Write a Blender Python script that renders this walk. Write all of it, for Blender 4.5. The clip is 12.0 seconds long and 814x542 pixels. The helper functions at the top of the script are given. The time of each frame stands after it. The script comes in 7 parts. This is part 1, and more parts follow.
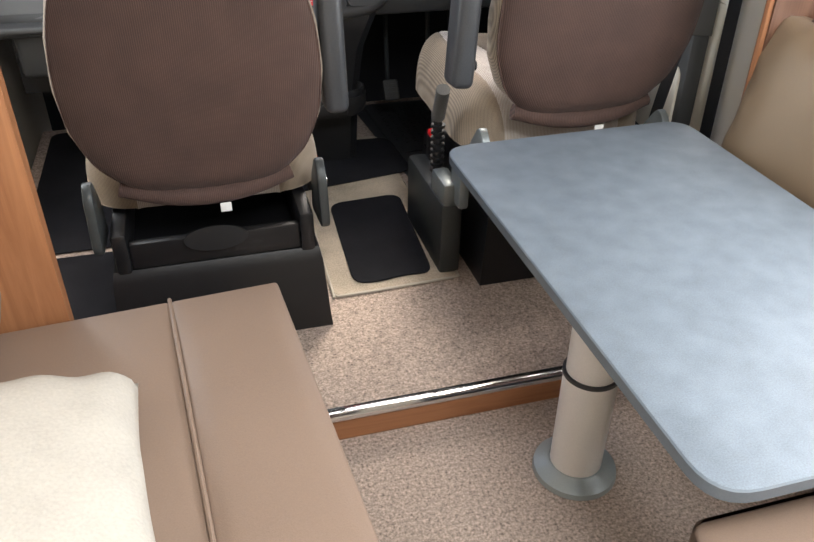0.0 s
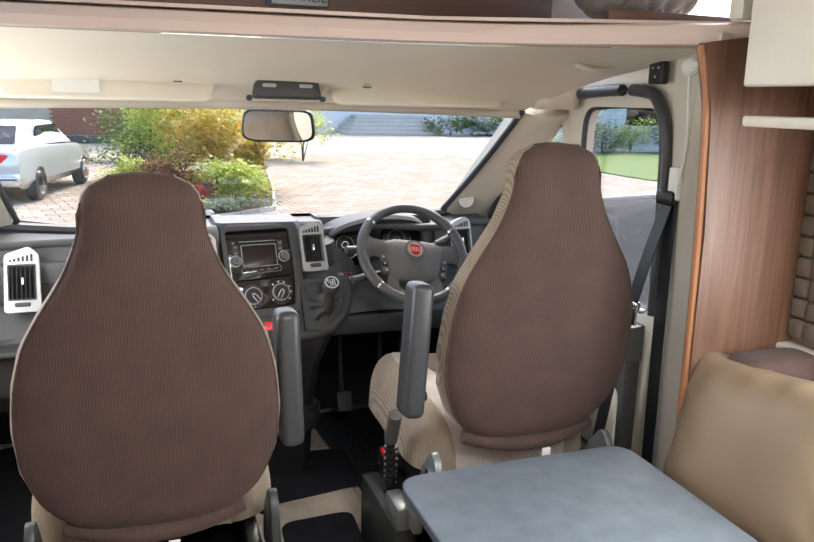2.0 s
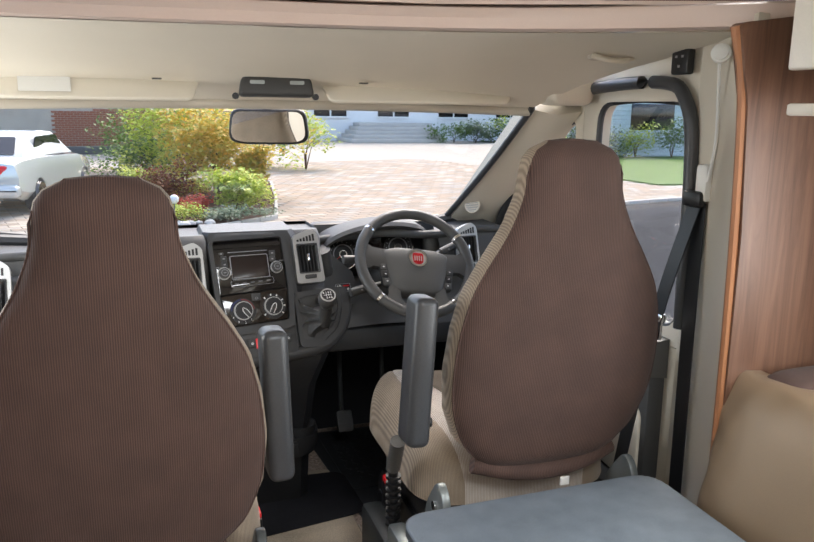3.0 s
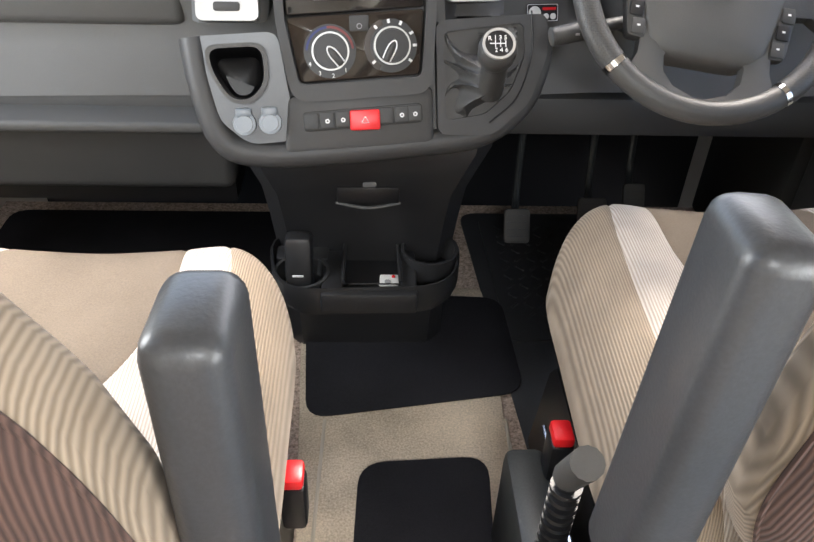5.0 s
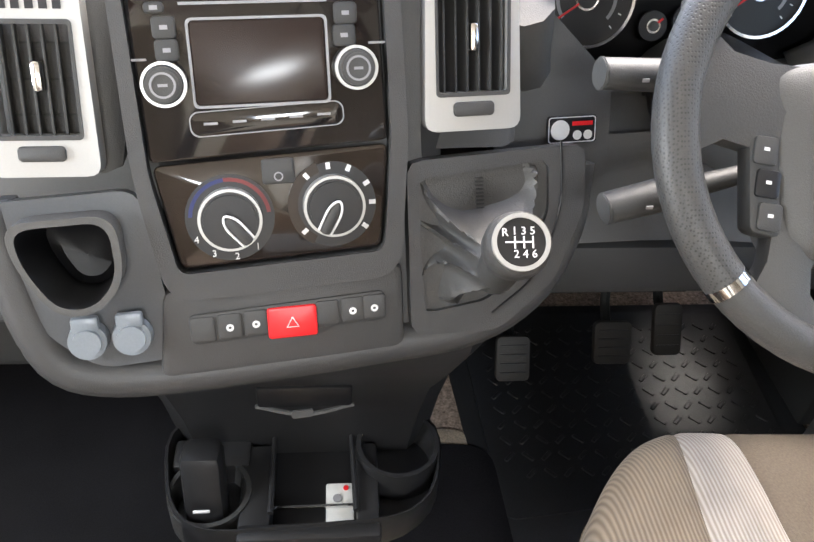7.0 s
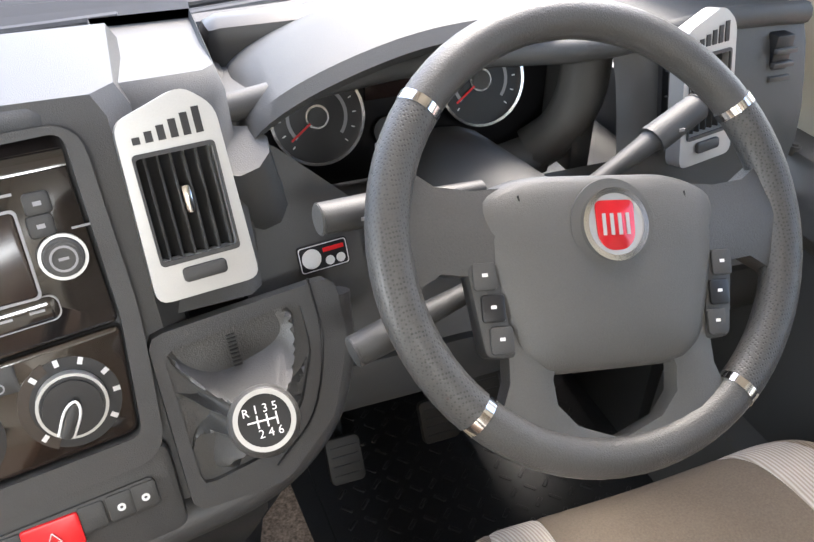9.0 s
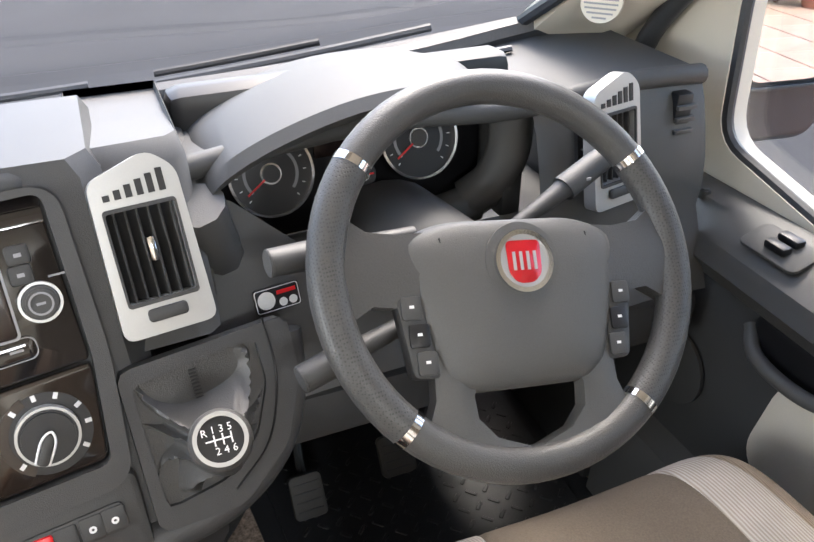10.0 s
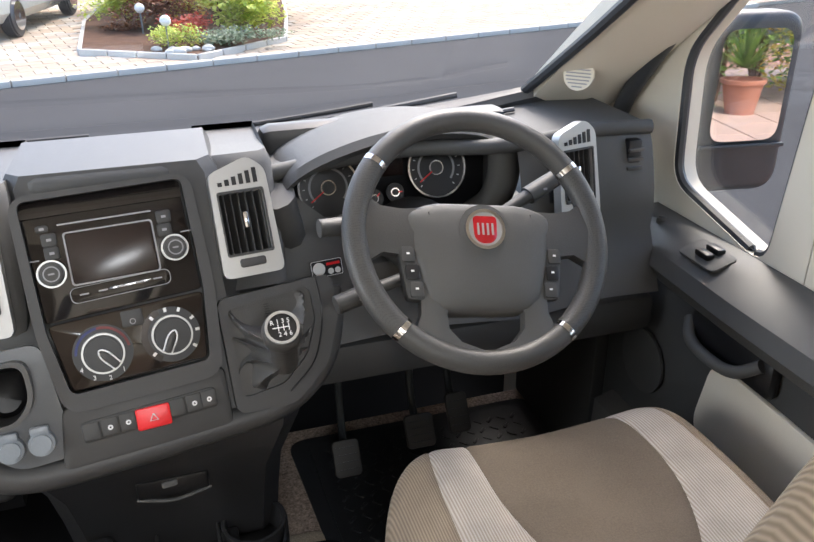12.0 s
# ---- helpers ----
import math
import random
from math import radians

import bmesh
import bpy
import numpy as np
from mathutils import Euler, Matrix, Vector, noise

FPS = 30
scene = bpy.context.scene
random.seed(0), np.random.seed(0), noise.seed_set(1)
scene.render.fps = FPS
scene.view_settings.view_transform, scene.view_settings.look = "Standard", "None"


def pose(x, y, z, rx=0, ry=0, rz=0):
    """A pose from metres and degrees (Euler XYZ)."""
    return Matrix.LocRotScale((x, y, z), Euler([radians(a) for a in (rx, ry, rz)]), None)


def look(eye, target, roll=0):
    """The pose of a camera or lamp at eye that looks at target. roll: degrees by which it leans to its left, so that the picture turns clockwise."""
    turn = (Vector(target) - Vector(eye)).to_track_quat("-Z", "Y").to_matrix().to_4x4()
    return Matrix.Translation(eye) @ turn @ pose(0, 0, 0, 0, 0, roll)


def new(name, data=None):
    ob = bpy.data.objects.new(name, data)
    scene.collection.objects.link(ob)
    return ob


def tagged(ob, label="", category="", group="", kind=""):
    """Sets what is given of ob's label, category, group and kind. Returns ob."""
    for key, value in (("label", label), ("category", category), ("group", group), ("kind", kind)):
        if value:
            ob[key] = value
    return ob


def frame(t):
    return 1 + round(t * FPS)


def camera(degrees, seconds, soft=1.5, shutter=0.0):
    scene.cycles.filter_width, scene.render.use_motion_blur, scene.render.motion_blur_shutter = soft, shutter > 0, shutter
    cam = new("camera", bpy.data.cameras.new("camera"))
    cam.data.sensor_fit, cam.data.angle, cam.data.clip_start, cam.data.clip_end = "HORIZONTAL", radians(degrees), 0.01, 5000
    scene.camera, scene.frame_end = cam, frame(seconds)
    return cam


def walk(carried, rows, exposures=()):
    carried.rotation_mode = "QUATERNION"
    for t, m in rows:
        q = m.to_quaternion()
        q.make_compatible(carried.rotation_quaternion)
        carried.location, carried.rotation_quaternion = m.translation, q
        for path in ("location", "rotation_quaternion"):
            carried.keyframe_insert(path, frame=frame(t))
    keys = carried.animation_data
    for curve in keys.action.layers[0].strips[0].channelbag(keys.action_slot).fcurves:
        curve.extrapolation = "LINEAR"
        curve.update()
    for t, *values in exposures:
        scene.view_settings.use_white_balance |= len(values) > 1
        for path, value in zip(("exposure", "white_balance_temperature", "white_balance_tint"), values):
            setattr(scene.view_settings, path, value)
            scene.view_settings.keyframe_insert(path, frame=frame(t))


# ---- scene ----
cam = camera(56.1, 12.0)
PATH = [
    (0, (0.103, -0.148, 1.3), (0.563, 1.458, 0.2), 0.6),
    (0.5, (0.108, -0.145, 1.332), (0.628, 1.54, 0.388), 0.9),
    (1, (0.112, -0.144, 1.352), (0.705, 1.61, 0.595), 1.5),
    (1.5, (0.112, -0.152, 1.383), (0.738, 1.655, 0.798), 1.5),
    (2, (0.094, -0.16, 1.432), (0.743, 1.681, 0.999), 1.4),
    (2.5, (0.099, -0.132, 1.433), (0.754, 1.724, 1.078), 1.3),
    (3, (0.164, 0.014, 1.401), (0.802, 1.864, 0.987), 0.7),
    (3.5, (0.357, 0.312, 1.407), (0.782, 2.124, 0.674), 2.0),
    (3.7, (0.41, 0.429, 1.437), (0.767, 2.198, 0.574), 2.3),
    (5.3, (0.503, 1.303, 1.224), (0.565, 2.846, -0.047), 2.0),
    (5.5, (0.51, 1.372, 1.224), (0.558, 2.885, -0.083), 1.7),
    (6, (0.505, 1.536, 1.214), (0.523, 3.018, -0.129), 1.1),
    (6.5, (0.509, 1.648, 1.208), (0.599, 3.151, -0.108), 3.4),
    (7, (0.522, 1.731, 1.212), (0.708, 3.252, -0.073), 4.0),
    (7.5, (0.553, 1.787, 1.224), (0.842, 3.309, -0.041), 2.8),
    (7.7, (0.567, 1.806, 1.226), (0.892, 3.323, -0.036), 2.5),
    (9.3, (0.631, 1.774, 1.282), (1.243, 3.294, 0.134), 0.2),
    (9.5, (0.63, 1.758, 1.289), (1.268, 3.282, 0.162), 0.4),
    (10, (0.629, 1.701, 1.311), (1.282, 3.261, 0.244), -0.1),
    (10.5, (0.631, 1.618, 1.318), (1.271, 3.223, 0.311), -0.5),
    (11, (0.62, 1.51, 1.322), (1.219, 3.158, 0.361), -0.9),
    (11.5, (0.591, 1.403, 1.343), (1.174, 3.089, 0.438), -0.4),
    (12, (0.57, 1.304, 1.354), (1.091, 3.029, 0.489), -0.7),
]
EXPOSURES = [(0.0, 2.25), (1.0, 2.35), (2.0, 2.2), (2.5, 2.02), (3.0, 1.98), (3.5, 2.15), (5.3, 2.95), (6.5, 3.1), (7.7, 3.25), (9.3, 3.0), (10.5, 2.7), (12.0, 2.42)]
walk(cam, [(t, look(eye, target, roll)) for t, eye, target, roll in PATH], EXPOSURES)

# ---- world, sun, lamps ----
VX = 0.48            # middle of the vehicle
GROUND = -0.55       # road level under the cab floor
world = bpy.data.worlds.new("world")
scene.world = world
world.use_nodes = True
_n = world.node_tree.nodes
_sky = _n.new("ShaderNodeTexSky")
_sky.sky_type = "NISHITA"
_sky.sun_disc = False
_sky.sun_elevation = radians(50)
_sky.sun_rotation = radians(30)
_sky.air_density, _sky.dust_density = 1.0, 3.0
world.node_tree.links.new(_sky.outputs[0], _n["Background"].inputs[0])
_n["Background"].inputs[1].default_value = 0.15
_sun = bpy.data.lights.new("sun", "SUN")
_sun.energy, _sun.angle, _sun.color = 0.55, radians(14), (1.0, 0.95, 0.88)
sun = new("sun", _sun)
sun.matrix_world = look((0, 0, 0), (-0.32, -0.56, -0.77))


def area(name, at, target, w, h, power, colour=(1, 1, 1)):
    """An area lamp placed at an opening to stand in for its daylight."""
    lamp = bpy.data.lights.new(name, "AREA")
    lamp.shape, lamp.size, lamp.size_y, lamp.energy, lamp.color = "RECTANGLE", w, h, power, colour
    ob = new(name, lamp)
    ob.matrix_world = look(at, target)
    return ob


area("rooflight_daylight", (0.55, -0.4, 2.06), (0.55, -0.399, 0), 0.7, 0.7, 9.5, (0.97, 0.99, 1.0))
area("side_window_daylight", (1.655, 0.35, 1.14), (0.5, 0.35, 1.0), 1.2, 0.42, 5.0, (0.97, 0.99, 1.0))
# Fill lamp added out of view at the passenger window to brighten the cab.
area("cab_fill", (-0.515, 1.88, 1.14), (0.5, 1.95, 0.9), 0.44, 0.52, 2.0, (0.97, 0.99, 1.0))

# ---- materials ----


def mat(name, colour, rough=0.6, metal=0.0, var=0.12, scale=40.0, bump=0.15, fine=400.0, spec=0.5, coat=0.0):
    """A surface with mottling at two scales and a fine relief."""
    m = bpy.data.materials.new(name)
    m.use_nodes = True
    nt, b = m.node_tree, m.node_tree.nodes["Principled BSDF"]
    co = nt.nodes.new("ShaderNodeTexCoord")
    n1, n2 = nt.nodes.new("ShaderNodeTexNoise"), nt.nodes.new("ShaderNodeTexNoise")
    n1.inputs["Scale"].default_value, n2.inputs["Scale"].default_value = scale * 0.12, fine
    n1.inputs["Detail"].default_value, n2.inputs["Detail"].default_value = 5, 3
    for n in (n1, n2):
        nt.links.new(co.outputs["Object"], n.inputs["Vector"])
    mix = nt.nodes.new("ShaderNodeMath")
    mix.operation = "ADD"
    nt.links.new(n1.outputs[0], mix.inputs[0])
    nt.links.new(n2.outputs[0], mix.inputs[1])
    ramp = nt.nodes.new("ShaderNodeMapRange")
    ramp.inputs[1].default_value, ramp.inputs[2].default_value = 0.6, 1.4
    ramp.inputs[3].default_value, ramp.inputs[4].default_value = 1 - var, 1 + var
    nt.links.new(mix.outputs[0], ramp.inputs[0])
    mul = nt.nodes.new("ShaderNodeVectorMath")
    mul.operation = "SCALE"
    mul.inputs[0].default_value = colour
    nt.links.new(ramp.outputs[0], mul.inputs["Scale"])
    nt.links.new(mul.outputs[0], b.inputs["Base Color"])
    b.inputs["Roughness"].default_value, b.inputs["Metallic"].default_value = rough, metal
    b.inputs["Specular IOR Level"].default_value, b.inputs["Coat Weight"].default_value = spec, coat
    bp = nt.nodes.new("ShaderNodeBump")
    bp.inputs["Strength"].default_value, bp.inputs["Distance"].default_value = bump, 0.001
    nt.links.new(n2.outputs[0], bp.inputs["Height"])
    nt.links.new(bp.outputs[0], b.inputs["Normal"])
    return m


def ribbed(name, dark, light, pitch=0.004, axis="X", rough=0.85, bump=0.5, sheen=0.3):
    """Corded cloth: fine ribs across the given axis of the object, slightly uneven."""
    m = mat(name, light, rough, 0, 0.1, 30, 0.2, 500)
    nt, b = m.node_tree, m.node_tree.nodes["Principled BSDF"]
    co = nt.nodes.new("ShaderNodeTexCoord")
    w = nt.nodes.new("ShaderNodeTexWave")
    w.bands_direction = axis
    w.inputs["Scale"].default_value = 2 * math.pi / (20 * pitch)
    w.inputs["Distortion"].default_value, w.inputs["Detail"].default_value, w.inputs["Detail Scale"].default_value = 0.6, 2, 0.6
    nt.links.new(co.outputs["Object"], w.inputs["Vector"])
    mx = nt.nodes.new("ShaderNodeMix")
    mx.data_type = "RGBA"
    mx.inputs["A"].default_value, mx.inputs["B"].default_value = (*dark, 1), (*light, 1)
    nt.links.new(w.outputs["Fac"], mx.inputs["Factor"])
    blotch = nt.nodes.new("ShaderNodeTexNoise")
    blotch.inputs["Scale"].default_value = 14
    nt.links.new(co.outputs["Object"], blotch.inputs["Vector"])
    r = nt.nodes.new("ShaderNodeMapRange")
    r.inputs[1].default_value, r.inputs[2].default_value, r.inputs[3].default_value, r.inputs[4].default_value = 0.3, 0.7, 0.88, 1.1
    nt.links.new(blotch.outputs[0], r.inputs[0])
    sc = nt.nodes.new("ShaderNodeVectorMath")
    sc.operation = "SCALE"
    nt.links.new(mx.outputs["Result"], sc.inputs[0])
    nt.links.new(r.outputs[0], sc.inputs["Scale"])
    nt.links.new(sc.outputs[0], b.inputs["Base Color"])
    bp = nt.nodes.new("ShaderNodeBump")
    bp.inputs["Strength"].default_value, bp.inputs["Distance"].default_value = bump, 0.0012
    nt.links.new(w.outputs["Fac"], bp.inputs["Height"])
    nt.links.new(bp.outputs[0], b.inputs["Normal"])
    b.inputs["Sheen Weight"].default_value = sheen
    return m


def wood(name, dark, light, axis="Z", scale=3.0, rough=0.42):
    """Veneer with long grain along the given axis."""
    m = mat(name, light, rough, 0, 0.1, 20, 0.05, 300)
    nt, b = m.node_tree, m.node_tree.nodes["Principled BSDF"]
    co, mp = nt.nodes.new("ShaderNodeTexCoord"), nt.nodes.new("ShaderNodeMapping")
    s = {"X": (0.06, 1, 1), "Y": (1, 0.06, 1), "Z": (1, 1, 0.06)}[axis]
    mp.inputs["Scale"].default_value = [scale * 8 * k for k in s]
    nt.links.new(co.outputs["Object"], mp.inputs["Vector"])
    n = nt.nodes.new("ShaderNodeTexNoise")
    n.inputs["Scale"].default_value, n.inputs["Detail"].default_value, n.inputs["Roughness"].default_value, n.inputs["Distortion"].default_value = 1.6, 8, 0.65, 0.8
    nt.links.new(mp.outputs[0], n.inputs["Vector"])
    cr = nt.nodes.new("ShaderNodeValToRGB")
    cr.color_ramp.elements[0].position, cr.color_ramp.elements[0].color = 0.3, (*dark, 1)
    cr.color_ramp.elements[1].position, cr.color_ramp.elements[1].color = 0.72, (*light, 1)
    nt.links.new(n.outputs[0], cr.inputs[0])
    nt.links.new(cr.outputs[0], b.inputs["Base Color"])
    return m


def glassy(name, colour=(1, 1, 1), rough=0.0, clear=0.92):
    """A thin pane: mostly clear, with a mirror's share of gloss at a slant."""
    m = bpy.data.materials.new(name)
    m.use_nodes = True
    nt = m.node_tree
    nt.nodes.remove(nt.nodes["Principled BSDF"])
    tr, gl, fr, mx, pw = (nt.nodes.new("ShaderNode" + k) for k in ("BsdfTransparent", "BsdfGlossy", "LayerWeight", "MixShader", "MapRange"))
    tr.inputs[0].default_value = (*[clear * c for c in colour], 1)
    gl.inputs["Roughness"].default_value = rough
    fr.inputs["Blend"].default_value = 0.25
    pw.inputs[1].default_value, pw.inputs[2].default_value, pw.inputs[3].default_value, pw.inputs[4].default_value = 0.0, 1.0, 0.02, 0.30
    nt.links.new(fr.outputs["Facing"], pw.inputs[0])
    nt.links.new(pw.outputs[0], mx.inputs[0])
    nt.links.new(tr.outputs[0], mx.inputs[1])
    nt.links.new(gl.outputs[0], mx.inputs[2])
    nt.links.new(mx.outputs[0], nt.nodes["Material Output"].inputs[0])
    return m


M = dict(
    carpet=mat("carpet", (0.44, 0.35, 0.29), 0.95, 0, 0.72, 1000, 1.0, 200, 0.1),
    rug=mat("rug", (0.52, 0.44, 0.34), 0.95, 0, 0.5, 60, 0.8, 260, 0.1),
    black_mat=mat("black_mat", (0.020, 0.020, 0.023), 0.95, 0, 0.3, 60, 0.6, 400, 0.1),
    rubber=mat("rubber", (0.040, 0.042, 0.046), 0.38, 0, 0.2, 60, 0.2, 300),
    dash=mat("dash_plastic", (0.076, 0.075, 0.072), 0.5, 0, 0.12, 40, 0.35, 900, 0.45),
    dash_dark=mat("dash_dark_plastic", (0.047, 0.047, 0.046), 0.5, 0, 0.15, 40, 0.3, 900, 0.4),
    dash_top=mat("dash_top_plastic", (0.072, 0.072, 0.070), 0.55, 0, 0.12, 40, 0.35, 900, 0.3),
    dash_console=mat("console_plastic", (0.050, 0.050, 0.050), 0.45, 0, 0.12, 40, 0.35, 900, 0.45),
    charcoal=mat("charcoal_plastic", (0.020, 0.020, 0.021), 0.42, 0, 0.15, 40, 0.25, 900, 0.45),
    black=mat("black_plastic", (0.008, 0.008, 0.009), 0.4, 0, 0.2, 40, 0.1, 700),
    gloss=mat("piano_black", (0.012, 0.010, 0.010), 0.08, 0, 0.1, 40, 0.0, 300, 0.5, 0.4),
    bronze_gloss=mat("brown_piano_black", (0.020, 0.014, 0.011), 0.12, 0, 0.1, 40, 0.0, 300, 0.5, 0.4),
    screen=mat("display_glass", (0.016, 0.009, 0.008), 0.22, 0, 0.05, 40, 0.0, 300, 0.5),
    silver=mat("silver_paint", (0.46, 0.46, 0.45), 0.38, 0.55, 0.05, 40, 0.05, 900),
    chrome=mat("chrome", (0.75, 0.75, 0.76), 0.12, 1.0, 0.05, 40, 0.02, 500),
    steel=mat("grey_steel", (0.20, 0.22, 0.22), 0.4, 0.5, 0.2, 60, 0.1, 300),
    dark_steel=mat("dark_steel", (0.05, 0.055, 0.055), 0.45, 0.3, 0.25, 60, 0.1, 300),
    leather=mat("black_leather", (0.058, 0.057, 0.055), 0.4, 0, 0.15, 60, 0.5, 700),
    trim=mat("cream_trim", (0.66, 0.61, 0.51), 0.55, 0, 0.06, 30, 0.15, 700),
    # The cream of trim, taken about a quarter darker.
    trim_shade=mat("darker_cream_trim", (0.50, 0.45, 0.37), 0.6, 0, 0.06, 30, 0.15, 700),
    pink_trim=mat("rose_beige_leatherette", (0.56, 0.44, 0.38), 0.5, 0, 0.06, 30, 0.2, 500),
    cabinet=mat("cream_laminate", (0.78, 0.74, 0.66), 0.3, 0, 0.04, 20, 0.02, 300),
    white=mat("white_plastic", (0.75, 0.75, 0.72), 0.4, 0, 0.05, 20, 0.05, 500),
    leatherette=mat("brown_leatherette", (0.235, 0.165, 0.122), 0.5, 0, 0.1, 30, 0.3, 450),
    gold=mat("gold_satin", (0.26, 0.19, 0.125), 0.36, 0.15, 0.1, 40, 0.25, 700),
    fleece=mat("white_fleece", (0.50, 0.465, 0.41), 0.95, 0, 0.12, 120, 1.0, 220, 0.1),
    quilt=mat("silver_quilt", (0.36, 0.34, 0.33), 0.3, 0.3, 0.12, 30, 0.3, 500),
    table=mat("slate_laminate", (0.165, 0.197, 0.232), 0.55, 0, 0.25, 160, 0.12, 420),
    table_edge=mat("table_edging", (0.12, 0.145, 0.17), 0.45, 0, 0.1, 40, 0.05, 300),
    column=mat("cream_enamel", (0.80, 0.78, 0.75), 0.3, 0, 0.05, 30, 0.02, 300),
    flange=mat("grey_enamel", (0.36, 0.40, 0.40), 0.35, 0.2, 0.08, 30, 0.05, 300),
    red=mat("red_button", (0.72, 0.015, 0.02), 0.35, 0, 0.05, 30, 0.02, 300),
    red_badge=mat("red_enamel", (0.50, 0.012, 0.02), 0.18, 0.2, 0.05, 30, 0.02, 300, 0.5, 0.6),
    mark=mat("white_marking", (0.75, 0.75, 0.75), 0.5, 0, 0.03, 30, 0.0, 300),
    grey_mark=mat("grey_marking", (0.28, 0.28, 0.29), 0.5, 0, 0.03, 30, 0.0, 300),
    cord_brown=ribbed("brown_cord", (0.041, 0.022, 0.017), (0.097, 0.053, 0.041), 0.0042, sheen=0.05),
    cord_cream=ribbed("cream_cord", (0.32, 0.27, 0.225), (0.53, 0.48, 0.425), 0.0042, sheen=0.1),
    cord_tan=ribbed("tan_cord", (0.19, 0.145, 0.10), (0.33, 0.26, 0.19), 0.0032, sheen=0.1),
    cloth_olive=mat("taupe_cloth", (0.155, 0.125, 0.095), 0.85, 0, 0.2, 60, 0.8, 420, 0.2),
    walnut=wood("walnut_veneer", (0.085, 0.040, 0.024), (0.20, 0.105, 0.066)),
    walnut_x=wood("walnut_veneer_across", (0.075, 0.037, 0.024), (0.165, 0.090, 0.060), "X"),
    cherry=wood("cherry_veneer", (0.26, 0.105, 0.045), (0.42, 0.19, 0.085)),
    cherry_x=wood("cherry_veneer_across", (0.26, 0.105, 0.045), (0.42, 0.19, 0.085), "X"),
    glass=glassy("window_glass"),
    mirror=mat("mirror_silver", (0.86, 0.87, 0.87), 0.015, 1.0, 0.01, 10, 0.0, 100),
    asphalt=mat("asphalt", (0.046, 0.046, 0.047), 0.95, 0, 0.18, 6, 0.6, 180, 0.1),
    grass=mat("lawn", (0.11, 0.18, 0.04), 0.9, 0, 0.35, 20, 1.0, 60, 0.2),
    soil=mat("bark_soil", (0.10, 0.055, 0.035), 0.95, 0, 0.4, 40, 1.0, 60, 0.1),
    kerb=mat("pale_concrete", (0.50, 0.475, 0.43), 0.85, 0, 0.12, 20, 0.4, 150, 0.3),
    brick=mat("red_brick", (0.30, 0.13, 0.085), 0.9, 0, 0.25, 20, 0.5, 120, 0.2),
    mortar=mat("mortar", (0.42, 0.38, 0.32), 0.95, 0, 0.15, 20, 0.4, 120, 0.2),
    car_paint=mat("silver_car_paint", (0.62, 0.64, 0.62), 0.22, 0.35, 0.03, 10, 0.0, 300, 0.5, 0.6),
    body_paint=mat("white_van_paint", (0.78, 0.78, 0.77), 0.25, 0, 0.03, 10, 0.0, 300, 0.5, 0.5),
)

# ---- mesh helpers ----


def empty(name, label="", category="", at=(0, 0, 0), group="", kind=""):
    ob = new(name)
    ob.location = at
    ob.empty_display_size = 0.05
    return tagged(ob, label, category, group, kind)


def part(name, bm, material, parent=None, label="", smooth=True):
    """Links a bmesh as one mesh object, in world axes, under a thing or a part."""
    me = bpy.data.meshes.new(name)
    bmesh.ops.recalc_face_normals(bm, faces=bm.faces)
    bm.to_mesh(me)
    bm.free()
    if smooth:
        for p in me.polygons:
            p.use_smooth = True
        me.set_sharp_from_angle(angle=radians(38))
    me.materials.append(M[material] if isinstance(material, str) else material)
    ob = new(name, me)
    if parent:
        ob.parent = parent
        ob.matrix_parent_inverse = Matrix.Translation(-parent.location) if parent.type == "EMPTY" else Matrix()
    if label:
        ob["label"] = label
    return ob


def solid(name, bm, material, label, category, group="", kind="", smooth=True):
    return tagged(part(name, bm, material, None, "", smooth), label, category, group, kind)


def put(bm, m):
    bmesh.ops.transform(bm, matrix=m, verts=bm.verts)
    return bm


def box(x0, x1, y0, y1, z0, z1, bevel=0.004, seg=2, m=None):
    bm = bmesh.new()
    bmesh.ops.create_cube(bm, size=1)
    put(bm, Matrix.Translation(((x0 + x1) / 2, (y0 + y1) / 2, (z0 + z1) / 2)) @ Matrix.Diagonal((abs(x1 - x0), abs(y1 - y0), abs(z1 - z0), 1)))
    if bevel:
        bmesh.ops.bevel(bm, geom=bm.edges[:], offset=min(bevel, 0.45 * min(abs(x1 - x0), abs(y1 - y0), abs(z1 - z0))), segments=seg, affect="EDGES", profile=0.5)
    return put(bm, m) if m else bm


def cyl(r, h, m=None, seg=32, r2=None, bevel=0.0):
    """A cylinder or cone along z, from 0 to h."""
    bm = bmesh.new()
    bmesh.ops.create_cone(bm, cap_ends=True, segments=seg, radius1=r, radius2=r if r2 is None else r2, depth=h)
    put(bm, Matrix.Translation((0, 0, h / 2)))
    if bevel:
        bmesh.ops.bevel(bm, geom=[e for e in bm.edges if len({round(v.co.z, 4) for v in e.verts}) == 1], offset=bevel, segments=2, affect="EDGES")
    return put(bm, m) if m else bm


def merge(*bms):
    out = bmesh.new()
    for b in bms:
        me = bpy.data.meshes.new("tmp")
        b.to_mesh(me)
        b.free()
        out.from_mesh(me)
        bpy.data.meshes.remove(me)
    return out


